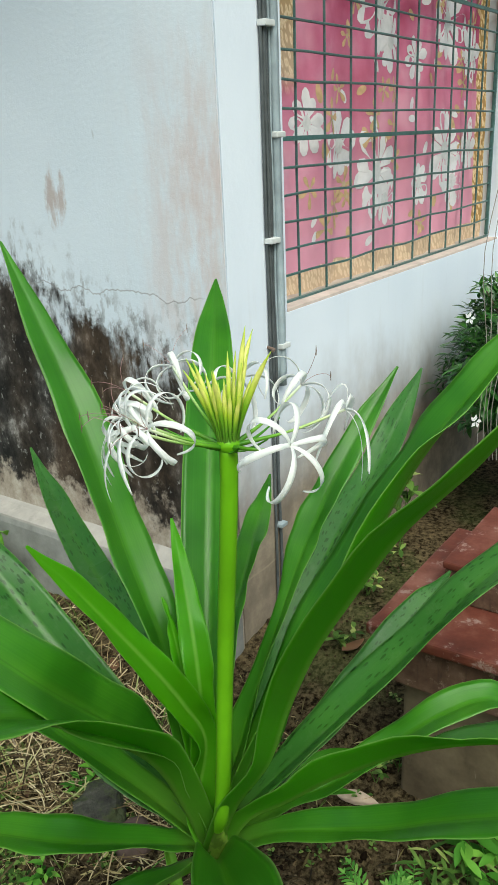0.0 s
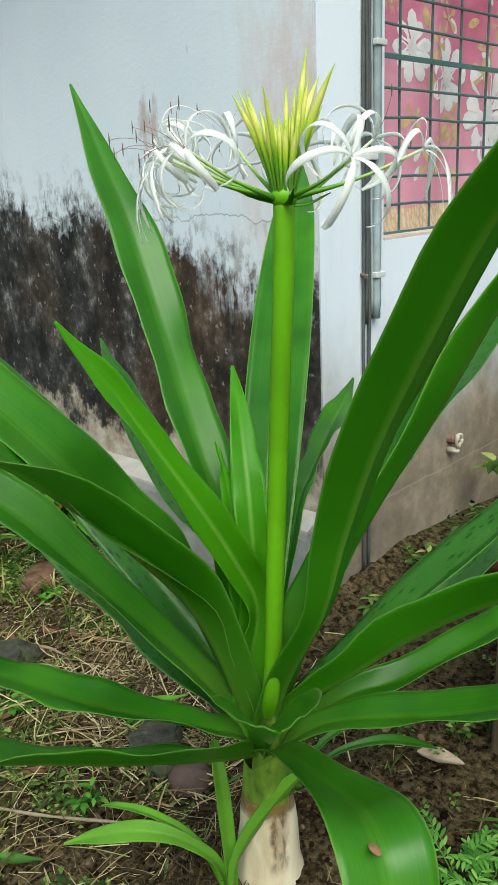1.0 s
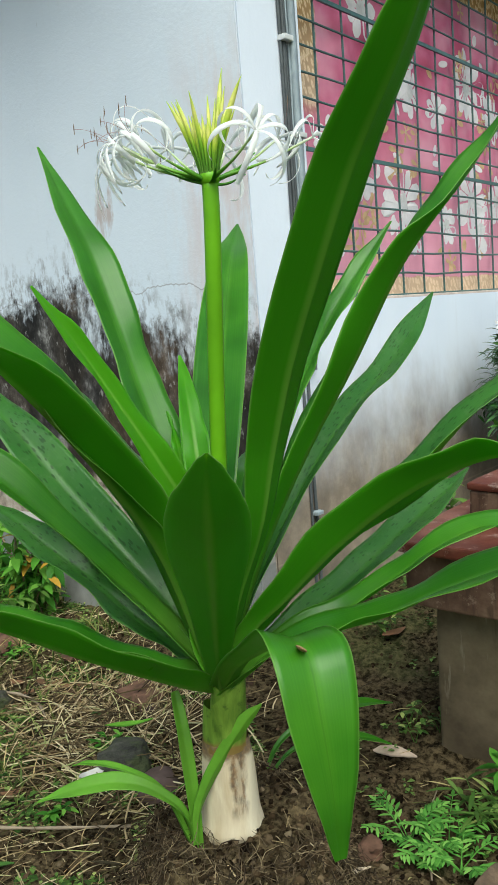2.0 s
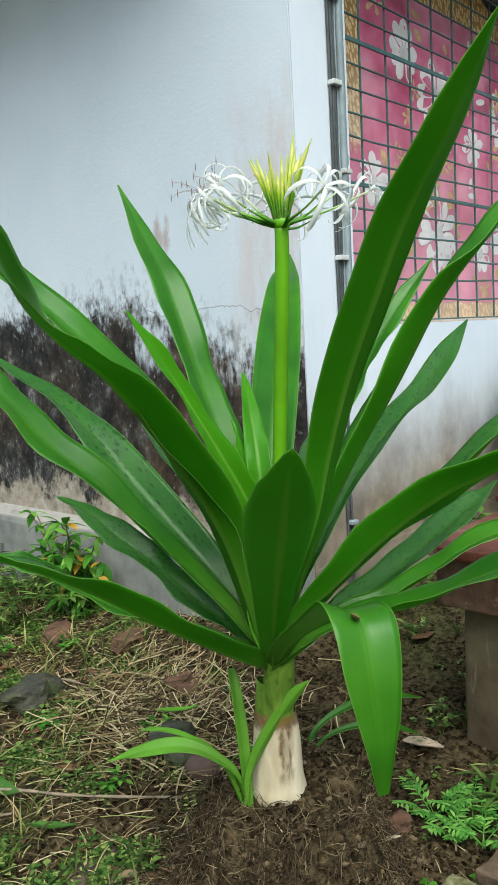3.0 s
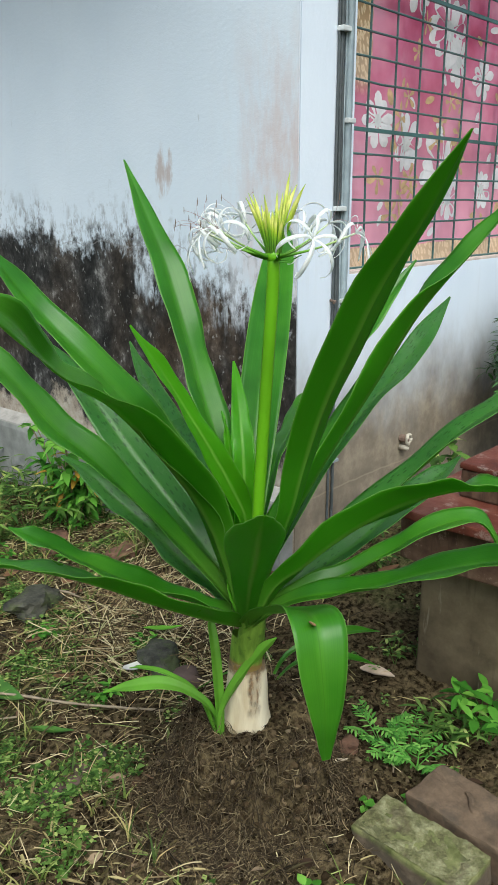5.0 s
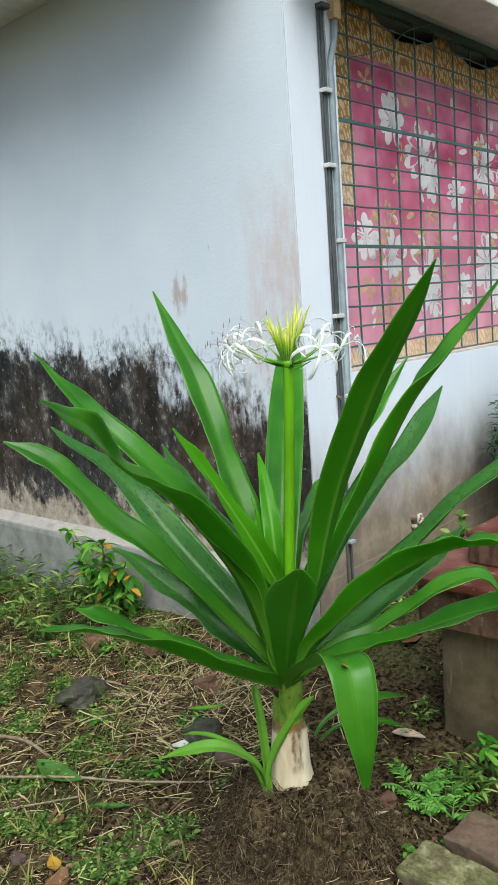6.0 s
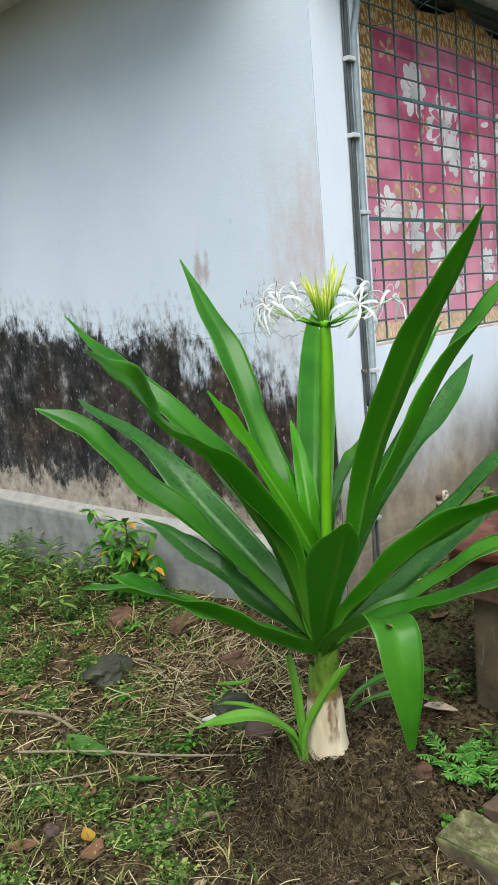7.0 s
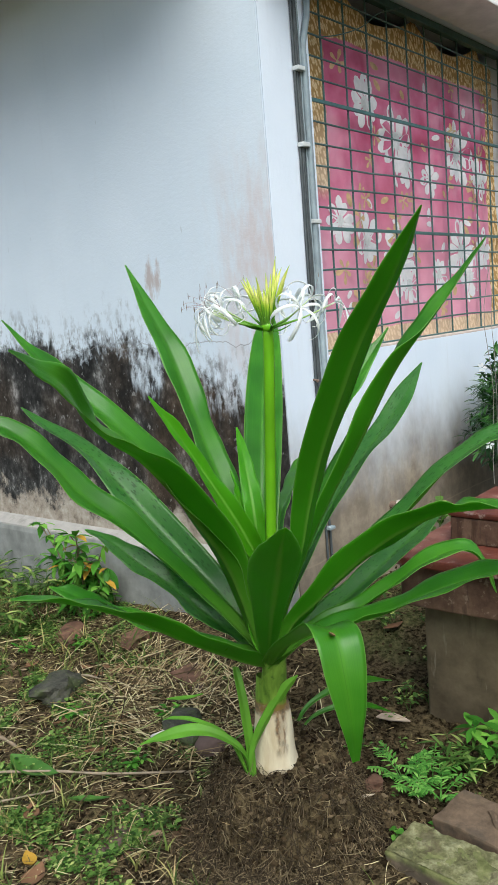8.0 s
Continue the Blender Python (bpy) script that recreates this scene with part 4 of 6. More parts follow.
M_SHEATH = mat_sheath()
build_neck()
add_leaf(73.1, [(0.012, 0.47, 0.06, -9), (0.02835, 0.581, 0.058, -18), (0.063, 0.692, 0.051, -18), (0.099, 0.796, 0.068, 8), (0.148, 0.868, 0.081, 12), (0.188, 0.929, 0.085, 16), (0.228, 0.999, 0.085, 12), (0.271, 1.071, 0.085, 4), (0.323, 1.151, 0.072, 4), (0.416, 1.253, 0.051, 6), (0.52, 1.37, 0.004, 6)])
add_leaf(-107.0, [(0.012, 0.47, 0.06, 3), (0.06615, 0.6035, 0.058, 6), (0.147, 0.737, 0.051, 6), (0.187, 0.842, 0.074, 6), (0.239, 0.958, 0.087, 6), (0.304, 1.066, 0.092, 4), (0.368, 1.164, 0.092, 4), (0.444, 1.252, 0.078, 12), (0.48, 1.301, 0.055, 12), (0.524, 1.359, 0.004, 12)], wave=0.0012, fold=17.0)
add_leaf(-41.9, [(0.012, 0.47, 0.06, -8), (0.071, 0.641, 0.056, -14), (0.151, 0.798, 0.084, -16), (0.239, 0.94, 0.106, -16), (0.309, 1.061, 0.106, -18), (0.36, 1.128, 0.09, -10), (0.421, 1.194, 0.062, 6), (0.48, 1.266, 0.038, 14), (0.539, 1.341, 0.004, 14)], fold=32.0)
add_leaf(1.9, [(0.012, 0.47, 0.06, -7), (0.09765, 0.578, 0.058, -14), (0.217, 0.686, 0.044, -14), (0.333, 0.771, 0.064, -6), (0.448, 0.833, 0.076, -2), (0.573, 0.89, 0.068, 12), (0.7, 0.966, 0.054, 26), (0.822, 1.043, 0.004, 26)], True)
add_leaf(-14.0, [(0.012, 0.47, 0.06, -2), (0.06075, 0.6235, 0.058, -4), (0.135, 0.777, 0.033, -4), (0.202, 0.904, 0.048, -2), (0.239, 0.959, 0.057, 2), (0.283, 1.015, 0.051, 16), (0.35, 1.086, 0.036, 18), (0.429, 1.162, 0.004, 18)])
add_leaf(24.5, [(0.012, 0.47, 0.06, -14), (0.0936, 0.601, 0.058, -28), (0.208, 0.732, 0.039, -28), (0.302, 0.762, 0.056, -28), (0.418, 0.791, 0.06, -16), (0.535, 0.807, 0.042, -2), (0.65, 0.833, 0.004, -2)])
add_leaf(-38.0, [(0.015, 0.455, 0.06, 0), (0.05, 0.524, 0.041, 0), (0.119, 0.585, 0.06, -4), (0.202, 0.65, 0.071, -6), (0.3, 0.727, 0.075, -4), (0.37, 0.783, 0.075, 0), (0.441, 0.845, 0.075, 6), (0.512, 0.888, 0.075, 8), (0.571, 0.91, 0.064, 12), (0.653, 0.926, 0.045, 10), (0.739, 0.934, 0.004, 10)], True)
add_leaf(-83.0, [(0.015, 0.455, 0.06, -22), (0.065, 0.555, 0.047, -44), (0.132, 0.621, 0.068, -36), (0.215, 0.703, 0.081, -32), (0.317, 0.782, 0.085, -34), (0.409, 0.829, 0.085, -26), (0.462, 0.841, 0.085, -2), (0.515, 0.848, 0.072, -4), (0.562, 0.842, 0.051, -6), (0.595, 0.832, 0.004, -6)])
add_leaf(-11.4, [(0.015, 0.455, 0.06, 0), (0.15, 0.51, 0.05, 0), (0.28, 0.545, 0.068, 12), (0.39, 0.588, 0.08, 10), (0.515, 0.635, 0.072, 8), (0.59, 0.664, 0.045, 8), (0.647, 0.69, 0.004, 8)], True)
add_leaf(-45.0, [(0.015, 0.455, 0.06, 12), (0.112, 0.532, 0.036, 24), (0.189, 0.555, 0.052, 14), (0.281, 0.604, 0.062, 10), (0.347, 0.645, 0.065, 6), (0.424, 0.672, 0.065, 2), (0.473, 0.663, 0.055, 18), (0.502, 0.624, 0.039, 36), (0.523, 0.563, 0.004, 36)])
add_leaf(-78.0, [(0.015, 0.455, 0.06, 14), (0.094, 0.531, 0.039, 28), (0.199, 0.577, 0.056, 16), (0.273, 0.607, 0.067, 12), (0.345, 0.646, 0.07, 14), (0.435, 0.688, 0.07, 12), (0.5, 0.711, 0.06, 14), (0.559, 0.726, 0.042, 6), (0.607, 0.731, 0.004, 6)])
add_leaf(178.0, [(0.012, 0.47, 0.058, 10, 0.0), (0.092, 0.69, 0.084, 8, 0.006), (0.197, 0.836, 0.108, 4, 0.025), (0.333, 0.976, 0.112, -6, 0.057), (0.415, 1.03, 0.086, -22, 0.077), (0.481, 1.077, 0.060, -44, 0.1), (0.549, 1.141, 0.048, -60, 0.147), (0.605, 1.172, 0.032, -60, 0.168), (0.656, 1.199, 0.004, -60, 0.187)])
add_leaf(163.5, [(0.012, 0.47, 0.05, -10, 0.0), (0.049, 0.612, 0.056, -20, 0.001), (0.103, 0.747, 0.074, -30, 0.022), (0.19, 0.863, 0.088, -40, 0.062), (0.278, 0.982, 0.088, -48, 0.087), (0.363, 1.092, 0.062, -54, 0.025), (0.398, 1.17, 0.036, -54, -0.09), (0.42, 1.249, 0.003, -54, -0.225)])
add_leaf(161.6, [(0.012, 0.47, 0.06, -50), (0.02, 0.572, 0.058, -100), (-0.001, 0.674, 0.044, -90), (0.03, 0.756, 0.050, -86), (0.077, 0.845, 0.049, -76), (0.128, 0.932, 0.042, -66), (0.177, 1.014, 0.027, -62), (0.221, 1.079, 0.004, -62)], mat=M_LEAF_YOUNG)
add_leaf(92.3, [(0.026, 0.514, 0.047, 2), (0.099, 0.581, 0.068, -4), (0.199, 0.668, 0.081, -30), (0.322, 0.764, 0.094, -32), (0.435, 0.854, 0.085, -16), (0.529, 0.914, 0.072, 4), (0.653, 0.966, 0.051, 4), (0.764, 1.025, 0.004, 4)], True)
add_leaf(130.0, [(0.024, 0.499, 0.041, -20), (0.106, 0.604, 0.06, -18), (0.197, 0.704, 0.071, -18), (0.283, 0.798, 0.075, -20), (0.36, 0.867, 0.075, -28), (0.413, 0.935, 0.075, -28), (0.467, 0.994, 0.064, -32), (0.512, 1.028, 0.045, -34), (0.577, 1.059, 0.004, -34)], wave=0.006)
add_leaf(97.9, [(0.027, 0.482, 0.041, -2), (0.084, 0.513, 0.06, -10), (0.165, 0.556, 0.071, -16), (0.24, 0.601, 0.075, -6), (0.335, 0.653, 0.064, -22), (0.426, 0.702, 0.045, -16), (0.506, 0.727, 0.004, -16)], True)
add_leaf(147.1, [(0.013, 0.476, 0.039, -10), (0.078, 0.511, 0.056, -4), (0.212, 0.573, 0.067, -8), (0.308, 0.632, 0.06, -14), (0.391, 0.687, 0.042, -26), (0.442, 0.717, 0.004, -26)], wave=0.006)
add_leaf(-173.8, [(0.012, 0.459, 0.041, 34), (0.094, 0.506, 0.056, 26), (0.254, 0.61, 0.066, 16), (0.373, 0.693, 0.068, 6), (0.478, 0.759, 0.058, -4), (0.571, 0.806, 0.040, -10), (0.655, 0.837, 0.004, -12)], wave=0.004)
add_leaf(49.8, [(0.012, 0.47, 0.06, 1), (0.02, 0.602, 0.058, 2), (0.01, 0.734, 0.042, 2), (0.024, 0.794, 0.047, 2), (0.053, 0.851, 0.043, 2), (0.099, 0.906, 0.03, 2), (0.171, 0.965, 0.004, 2)], mat=M_LEAF_YOUNG)
add_leaf(67.1, [(0.012, 0.47, 0.06, -2), (0.0423, 0.587, 0.058, -4), (0.094, 0.704, 0.039, -4), (0.217, 0.724, 0.056, -10), (0.34, 0.759, 0.067, -12), (0.48, 0.804, 0.06, -16), (0.61, 0.862, 0.042, 6), (0.716, 0.928, 0.004, 6)], True)
add_leaf(33.6, [(0.02, 0.6, 0.05, 0), (0.1, 0.72, 0.078, 0), (0.22, 0.86, 0.098, 4), (0.38, 1, 0.1, 6), (0.56, 1.13, 0.08, 6), (0.68, 1.19, 0.045, 6), (0.77, 1.236, 0.004, 6)], wave=0.002)
add_leaf(-124.0, [(0.03, 0.475, 0.045, 0), (0.12, 0.545, 0.05, 0), (0.24, 0.612, 0.058, -6), (0.345, 0.668, 0.074, -8), (0.395, 0.688, 0.086, -8), (0.435, 0.678, 0.088, -8), (0.456, 0.63, 0.078, -8), (0.463, 0.575, 0.058, -8, 0.003), (0.462, 0.525, 0.036, -8, 0.006), (0.457, 0.49, 0.022, -6, 0.009), (0.455, 0.472, 0.013, -6, 0.010)], wave=0.001, fold=12.0)
add_leaf(-136.0, [(0.03, 0.47, 0.05, 0), (0.1, 0.55, 0.075, 0), (0.2, 0.64, 0.092, 0), (0.32, 0.73, 0.114, 0, 0.001), (0.41, 0.795, 0.106, 0, 0.001), (0.48, 0.850, 0.074, 0, 0.001), (0.52, 0.882, 0.044, 0, 0.002), (0.548, 0.904, 0.021, 0, 0.003), (0.564, 0.917, 0.003, 0, 0.004)], wave=0.0012, fold=40.0)
add_leaf(75.0, [(0.012, 0.47, 0.04, 0), (0.03, 0.62, 0.045, 0), (0.045, 0.75, 0.035, 0), (0.06, 0.83, 0.02, 0), (0.085, 0.885, 0.003, 0)], mat=M_LEAF_YOUNG)


# flower stalk and umbel
UMBEL = Vector((-0.960, -0.713, 1.189))


def build_scape():
    bm = bmesh.new()
    pts = spline([(-0.886, -0.586, 0.44), (-0.912, -0.616, 0.535), (-0.930, -0.645, 0.62), (-0.946, -0.680, 0.90), (-0.958, -0.708, 1.12), (-0.960, -0.713, 1.192)], 24)
    tube(bm, pts, 0.0116, 14, taper=[1.02 - 0.12 * i / 24 for i in range(25)])
    part("flower_stalk", bm, M_SCAPE, lily, "smooth upright yellow-green flower stalk", True)
    bm = bmesh.new()
    bmesh.ops.create_uvsphere(bm, u_segments=14, v_segments=8, radius=0.0135, matrix=Matrix.Translation(UMBEL + Vector((0, 0, 0.004))) @ Matrix.Diagonal((1, 1, 0.9, 1)))
    part("umbel_base", bm, M_SCAPE, lily, smooth=True)


def lathe_curve(bm, pts, radii, sides, uv=True):
    """Round tapered stalk with v running from root to tip."""
    uvl = bm.loops.layers.uv.verify()
    ref = None
    rings = []
    n = len(pts)
    for i, p in enumerate(pts):
        d = (pts[min(i + 1, n - 1)] - pts[max(i - 1, 0)]).normalized()
        if ref is None:
            ref = Vector((1, 0, 0)) if abs(d.x) < 0.8 else Vector((0, 1, 0))
        a = (ref - d * ref.dot(d)).normalized()
        ref = a
        b = d.cross(a)
        rings.append([bm.verts.new(p + (a * math.cos(t) + b * math.sin(t)) * radii[i]) for t in (2 * math.pi * s / sides for s in range(sides))])
    for i in range(n - 1):
        for s in range(sides):
            f = bm.faces.new((rings[i][s], rings[i][(s + 1) % sides], rings[i + 1][(s + 1) % sides], rings[i + 1][s]))
            f.smooth = True
            for lp, v in zip(f.loops, (i, i, i + 1, i + 1)):
                lp[uvl].uv = (s / sides, v / (n - 1))
    bm.faces.new(rings[-1])


def build_bud(lean, az, length, fat, seed):
    rnd = random.Random(seed)
    a = radians(az)
    out = Vector((math.cos(a), math.sin(a), 0))
    p0 = UMBEL + out * 0.010 + Vector((0, 0, 0.004))
    pts, rad = [], []
    n = 12
    for i in range(n + 1):
        s = i / n
        q = lean * (0.55 + 0.45 * s) if lean < 0.8 else lean * (1.05 - 0.25 * s)
        pts.append(p0 + out * (math.sin(q) * length * s) + Vector((0, 0, math.cos(q) * length * s)))
        r = 0.0016 + fat * max(0.0, math.sin(math.pi * min(1, max(0, (s - 0.25) / 0.75)) ** 0.8)) ** 0.8
        rad.append(r * (1 if s < 0.8 else max(0.22, 1 - (s - 0.8) * 4)))
    bm = bmesh.new()
    lathe_curve(bm, pts, rad, 8)
    part("bud", bm, M_BUD, lily)


def ribbon(path, widths, up, thick=0.0004, cup=0.05):
    """A narrow cupped strip along a path; up is the direction across its width."""
    bm = bmesh.new()
    n = len(path)
    rows = []
    for i, p in enumerate(path):
        t = (path[min(i + 1, n - 1)] - path[max(i - 1, 0)]).normalized()
        b = (up - t * up.dot(t)).normalized()
        nn = b.cross(t)
        w = widths[i] / 2
        rows.append([bm.verts.new(p + b * w * c + nn * (abs(c) * w * cup - (thick if k else 0))) for k, c in ((0, -1), (0, 0), (0, 1), (1, 1), (1, 0), (1, -1))])
    for a, b in zip(rows, rows[1:]):
        for j in range(6):
            f = bm.faces.new((a[j], a[(j + 1) % 6], b[(j + 1) % 6], b[j]))
            f.smooth = True
    bm.faces.new(rows[0][::-1])
    bm.faces.new(rows[-1])
    bmesh.ops.recalc_face_normals(bm, faces=bm.faces)
    return bm


def build_flower(d, seed, droop, curl, stamens=3, size=1.0, spread=58):
    """One open flower: a slim tube from the umbel, six recurved tepals, six filaments."""
    rnd = random.Random(seed)
    end = UMBEL + Vector(d)
    start = UMBEL + Vector((d[0], d[1], 0)).normalized() * 0.012 + Vector((0, 0, 0.003))
    lift = Vector((0, 0, 0.012 + 0.004 * rnd.random()))
    path = [Vector(p) for p in spline([tuple(start), tuple(start.lerp(end, 0.5) - lift * 0.3), tuple(end)], 12)]
    bm = bmesh.new()
    lathe_curve(bm, path, [0.0032 - 0.0016 * min(1.0, i / 5) for i in range(13)], 8)
    fl = part("flower", bm, M_TUBE, lily, "white spidery flower on a slim green tube")
    ax = (path[-1] - path[-3]).normalized()
    ax = (ax + Vector((0, 0, 0.15))).normalized()
    e1 = ax.cross(Vector((0, 0, 1))).normalized()
    e2 = e1.cross(ax).normalized()
    turn = rnd.uniform(0, 1)
    for k in range(6):
        q = 2 * math.pi * (k + turn) / 6 + rnd.uniform(-0.2, 0.2)
        e = e1 * math.cos(q) + e2 * math.sin(q)
        length = rnd.uniform(0.086, 0.108) * size
        n = 18
        p = end.copy()
        pts = [p.copy()]
        total = radians(curl * rnd.uniform(0.85, 1.35))
        th = radians(spread + rnd.uniform(-12, 16))
        for i in range(n):
            s = i / n
            ang = th + total * s ** 1.15
            step = ax * math.cos(ang) + e * math.sin(ang) + Vector((0, 0, -droop * s))
            p = p + step.normalized() * (length / n)
            pts.append(p.copy())
        wd = [0.0066 * size * rnd.uniform(0.92, 1.08) * (0.45 + 0.55 * min(1, 3 * i / n)) * (1 if i < n * 0.65 else 1 - 0.75 * (i - n * 0.65) / (n * 0.35)) for i in range(n + 1)]
        side = ax.cross(e)
        part("tepal", ribbon(pts, wd, side), M_TEPAL, fl)
    if stamens:
        for k in range(stamens):
            q = 2 * math.pi * (k + 0.5 + turn) / stamens + rnd.uniform(-0.2, 0.2)
            e = e1 * math.cos(q) + e2 * math.sin(q)
            ln = rnd.uniform(0.040, 0.060) * size
            pts = [end + (ax * math.cos(0.25 + 0.5 * s) + e * math.sin(0.25 + 0.5 * s)) * ln * s + Vector((0, 0, -0.004 * s * s)) for s in (i / 6 for i in range(7))]
            bm = bmesh.new()
            tube(bm, pts, 0.00028, 5)
            fil = part("filament", bm, M_FILAMENT, fl)
            bm = bmesh.new()
            tip = pts[-1]
            tube(bm, [tip - Vector((0, 0, 0.006)), tip, tip + Vector((0, 0, 0.006))], 0.0007, 5, taper=[0.5, 1, 0.4])
            part("anther", bm, M_ANTHER, fil)


build_scape()
for d, w in (((-0.046, 0.053, 0.027), 0.010), ((0.030, -0.034, 0.005), 0.009), ((0.039, -0.045, 0.030), 0.007), ((-0.020, -0.030, 0.012), 0.008)):
    end = UMBEL + Vector(d)
    path = [Vector(p) for p in spline([tuple(UMBEL + Vector((0, 0, -0.003))), tuple(UMBEL.lerp(end, 0.5) - Vector((0, 0, 0.006))), tuple(end)], 10)]
    bract = ribbon(path, [w * max(0.12, 1 - (i / 10) ** 2) for i in range(11)], Vector((0, 0, 1)).cross(end - UMBEL).normalized(), 0.0012, 0.5)
    part("spathe_bract", bract, M_BRACT, lily, "dark green pointed bract under the flowers")
random.seed(21)
for i in range(24):
    ring = 0 if i < 6 else (1 if i < 14 else 2)
    lean = (0.07, 0.19, 0.33)[ring] + random.uniform(-0.04, 0.05)
    build_bud(lean, i * 137.5 + 20, random.uniform(0.066, 0.112) * (1.05, 1.0, 0.92)[ring], random.uniform(0.0004, 0.0012), i)
build_bud(0.13, -30, 0.132, 0.0018, 39)
build_bud(0.40, -81, 0.120, 0.0022, 40)
build_bud(0.55, 11, 0.132, 0.0020, 41)
build_flower((0.052, 0.119, 0.066), 1, 0.30, 230)
build_flower((-0.030, 0.118, 0.056), 2, 0.35, 225)
build_flower((-0.100, 0.026, 0.048), 3, 0.40, 225, 4, 1.05, 42)
build_flower((-0.088, 0.070, 0.050), 7, 0.32, 235, 3, 1.05, 40)
build_flower((-0.066, 0.086, 0.040), 9, 1.10, 150, 2, 1.0, 40)
build_flower((-0.094, 0.052, 0.040), 10, 1.50, 120, 2, 0.95, 44)
build_flower((-0.038, -0.107, 0.034), 4, 0.30, 225, 0, 1.1, 48)
build_flower((0.072, -0.109, 0.040), 5, 3.0, 60, 0, 1.0, 55)
build_flower((0.092, -0.040, 0.053), 6, 0.32, 225, 2, 1.05, 46)
build_flower((0.085, 0.045, 0.050), 8, 0.5, 190, 0)

# burnt spot on the drooping blade
bm = bmesh.new()
bmesh.ops.create_uvsphere(bm, u_segments=10, v_segments=6, radius=0.5, matrix=Matrix.Translation((-1.143, -0.944, 0.690)) @ Euler((0.5, 0.5, 0.6)).to_matrix().to_4x4() @ Matrix.Diagonal((0.026, 0.013, 0.004, 1)))
part("scorch_mark", bm, M_DRY_SPOT, lily, "small brown scorch mark")


# ---- offset shoots at the foot ----
pup = empty("lily_offset", (-0.925, -0.545, 0.20), "young pale green offset shoot beside the bulb neck", "plant")
PUP = Vector((-0.938, -0.556, 0.0))
add_leaf(63, [(0.0, 0.185, 0.014, 0), (0.006, 0.24, 0.020, 0), (0.014, 0.31, 0.023, 0), (0.030, 0.38, 0.023, 4), (0.052, 0.430, 0.017, 4), (0.056, 0.438, 0.006, 4)], mat=M_LEAF_PUP, thing=pup, at=PUP, wave=0.001)
add_leaf(129, [(0.0, 0.19, 0.012, 0), (0.02, 0.26, 0.018, -10), (0.07, 0.305, 0.022, -40), (0.124, 0.319, 0.031, -35), (0.19, 0.310, 0.026, -30), (0.247, 0.294, 0.004, 0)], mat=M_LEAF_PUP, thing=pup, at=PUP, wave=0.001)
add_leaf(118, [(0.01, 0.20, 0.012, 0), (0.05, 0.29, 0.014, 0), (0.11, 0.325, 0.018, 0), (0.17, 0.335, 0.012, 0), (0.20, 0.330, 0.003, 0)], mat=M_LEAF_PUP, thing=pup, at=PUP, wave=0.001)
add_leaf(-52, [(-0.006, 0.19, 0.012, 0), (0.004, 0.26, 0.018, -60), (0.030, 0.32, 0.023, -75), (0.066, 0.375, 0.027, -75), (0.092, 0.41, 0.024, -75), (0.116, 0.433, 0.003, -75)], mat=M_LEAF_PUP, thing=pup, at=PUP, wave=0.001)

seed_at = Vector((-0.56, -0.36, 0.0))
seedling = empty("lily_seedling", (-0.56, -0.36, 0.05), "small narrow-leaved green seedling in bare soil", "plant")
add_leaf(-22, [(0.0, 0.03, 0.008, 0), (0.06, 0.12, 0.014, 20), (0.17, 0.15, 0.026, 30), (0.27, 0.142, 0.026, 30), (0.36, 0.115, 0.003, 20)], mat=M_LEAF, thing=seedling, at=seed_at, wave=0.001)
add_leaf(-34, [(0.0, 0.03, 0.008, 0), (0.08, 0.10, 0.014, 20), (0.18, 0.11, 0.022, 25), (0.26, 0.085, 0.020, 25), (0.31, 0.06, 0.003, 20)], mat=M_LEAF, thing=seedling, at=seed_at, wave=0.001)
add_leaf(160, [(0.0, 0.03, 0.006, 0), (0.05, 0.10, 0.009, 20), (0.12, 0.12, 0.009, 30), (0.2, 0.10, 0.002, 30)], mat=M_LEAF, thing=seedling, at=seed_at, wave=0.001)


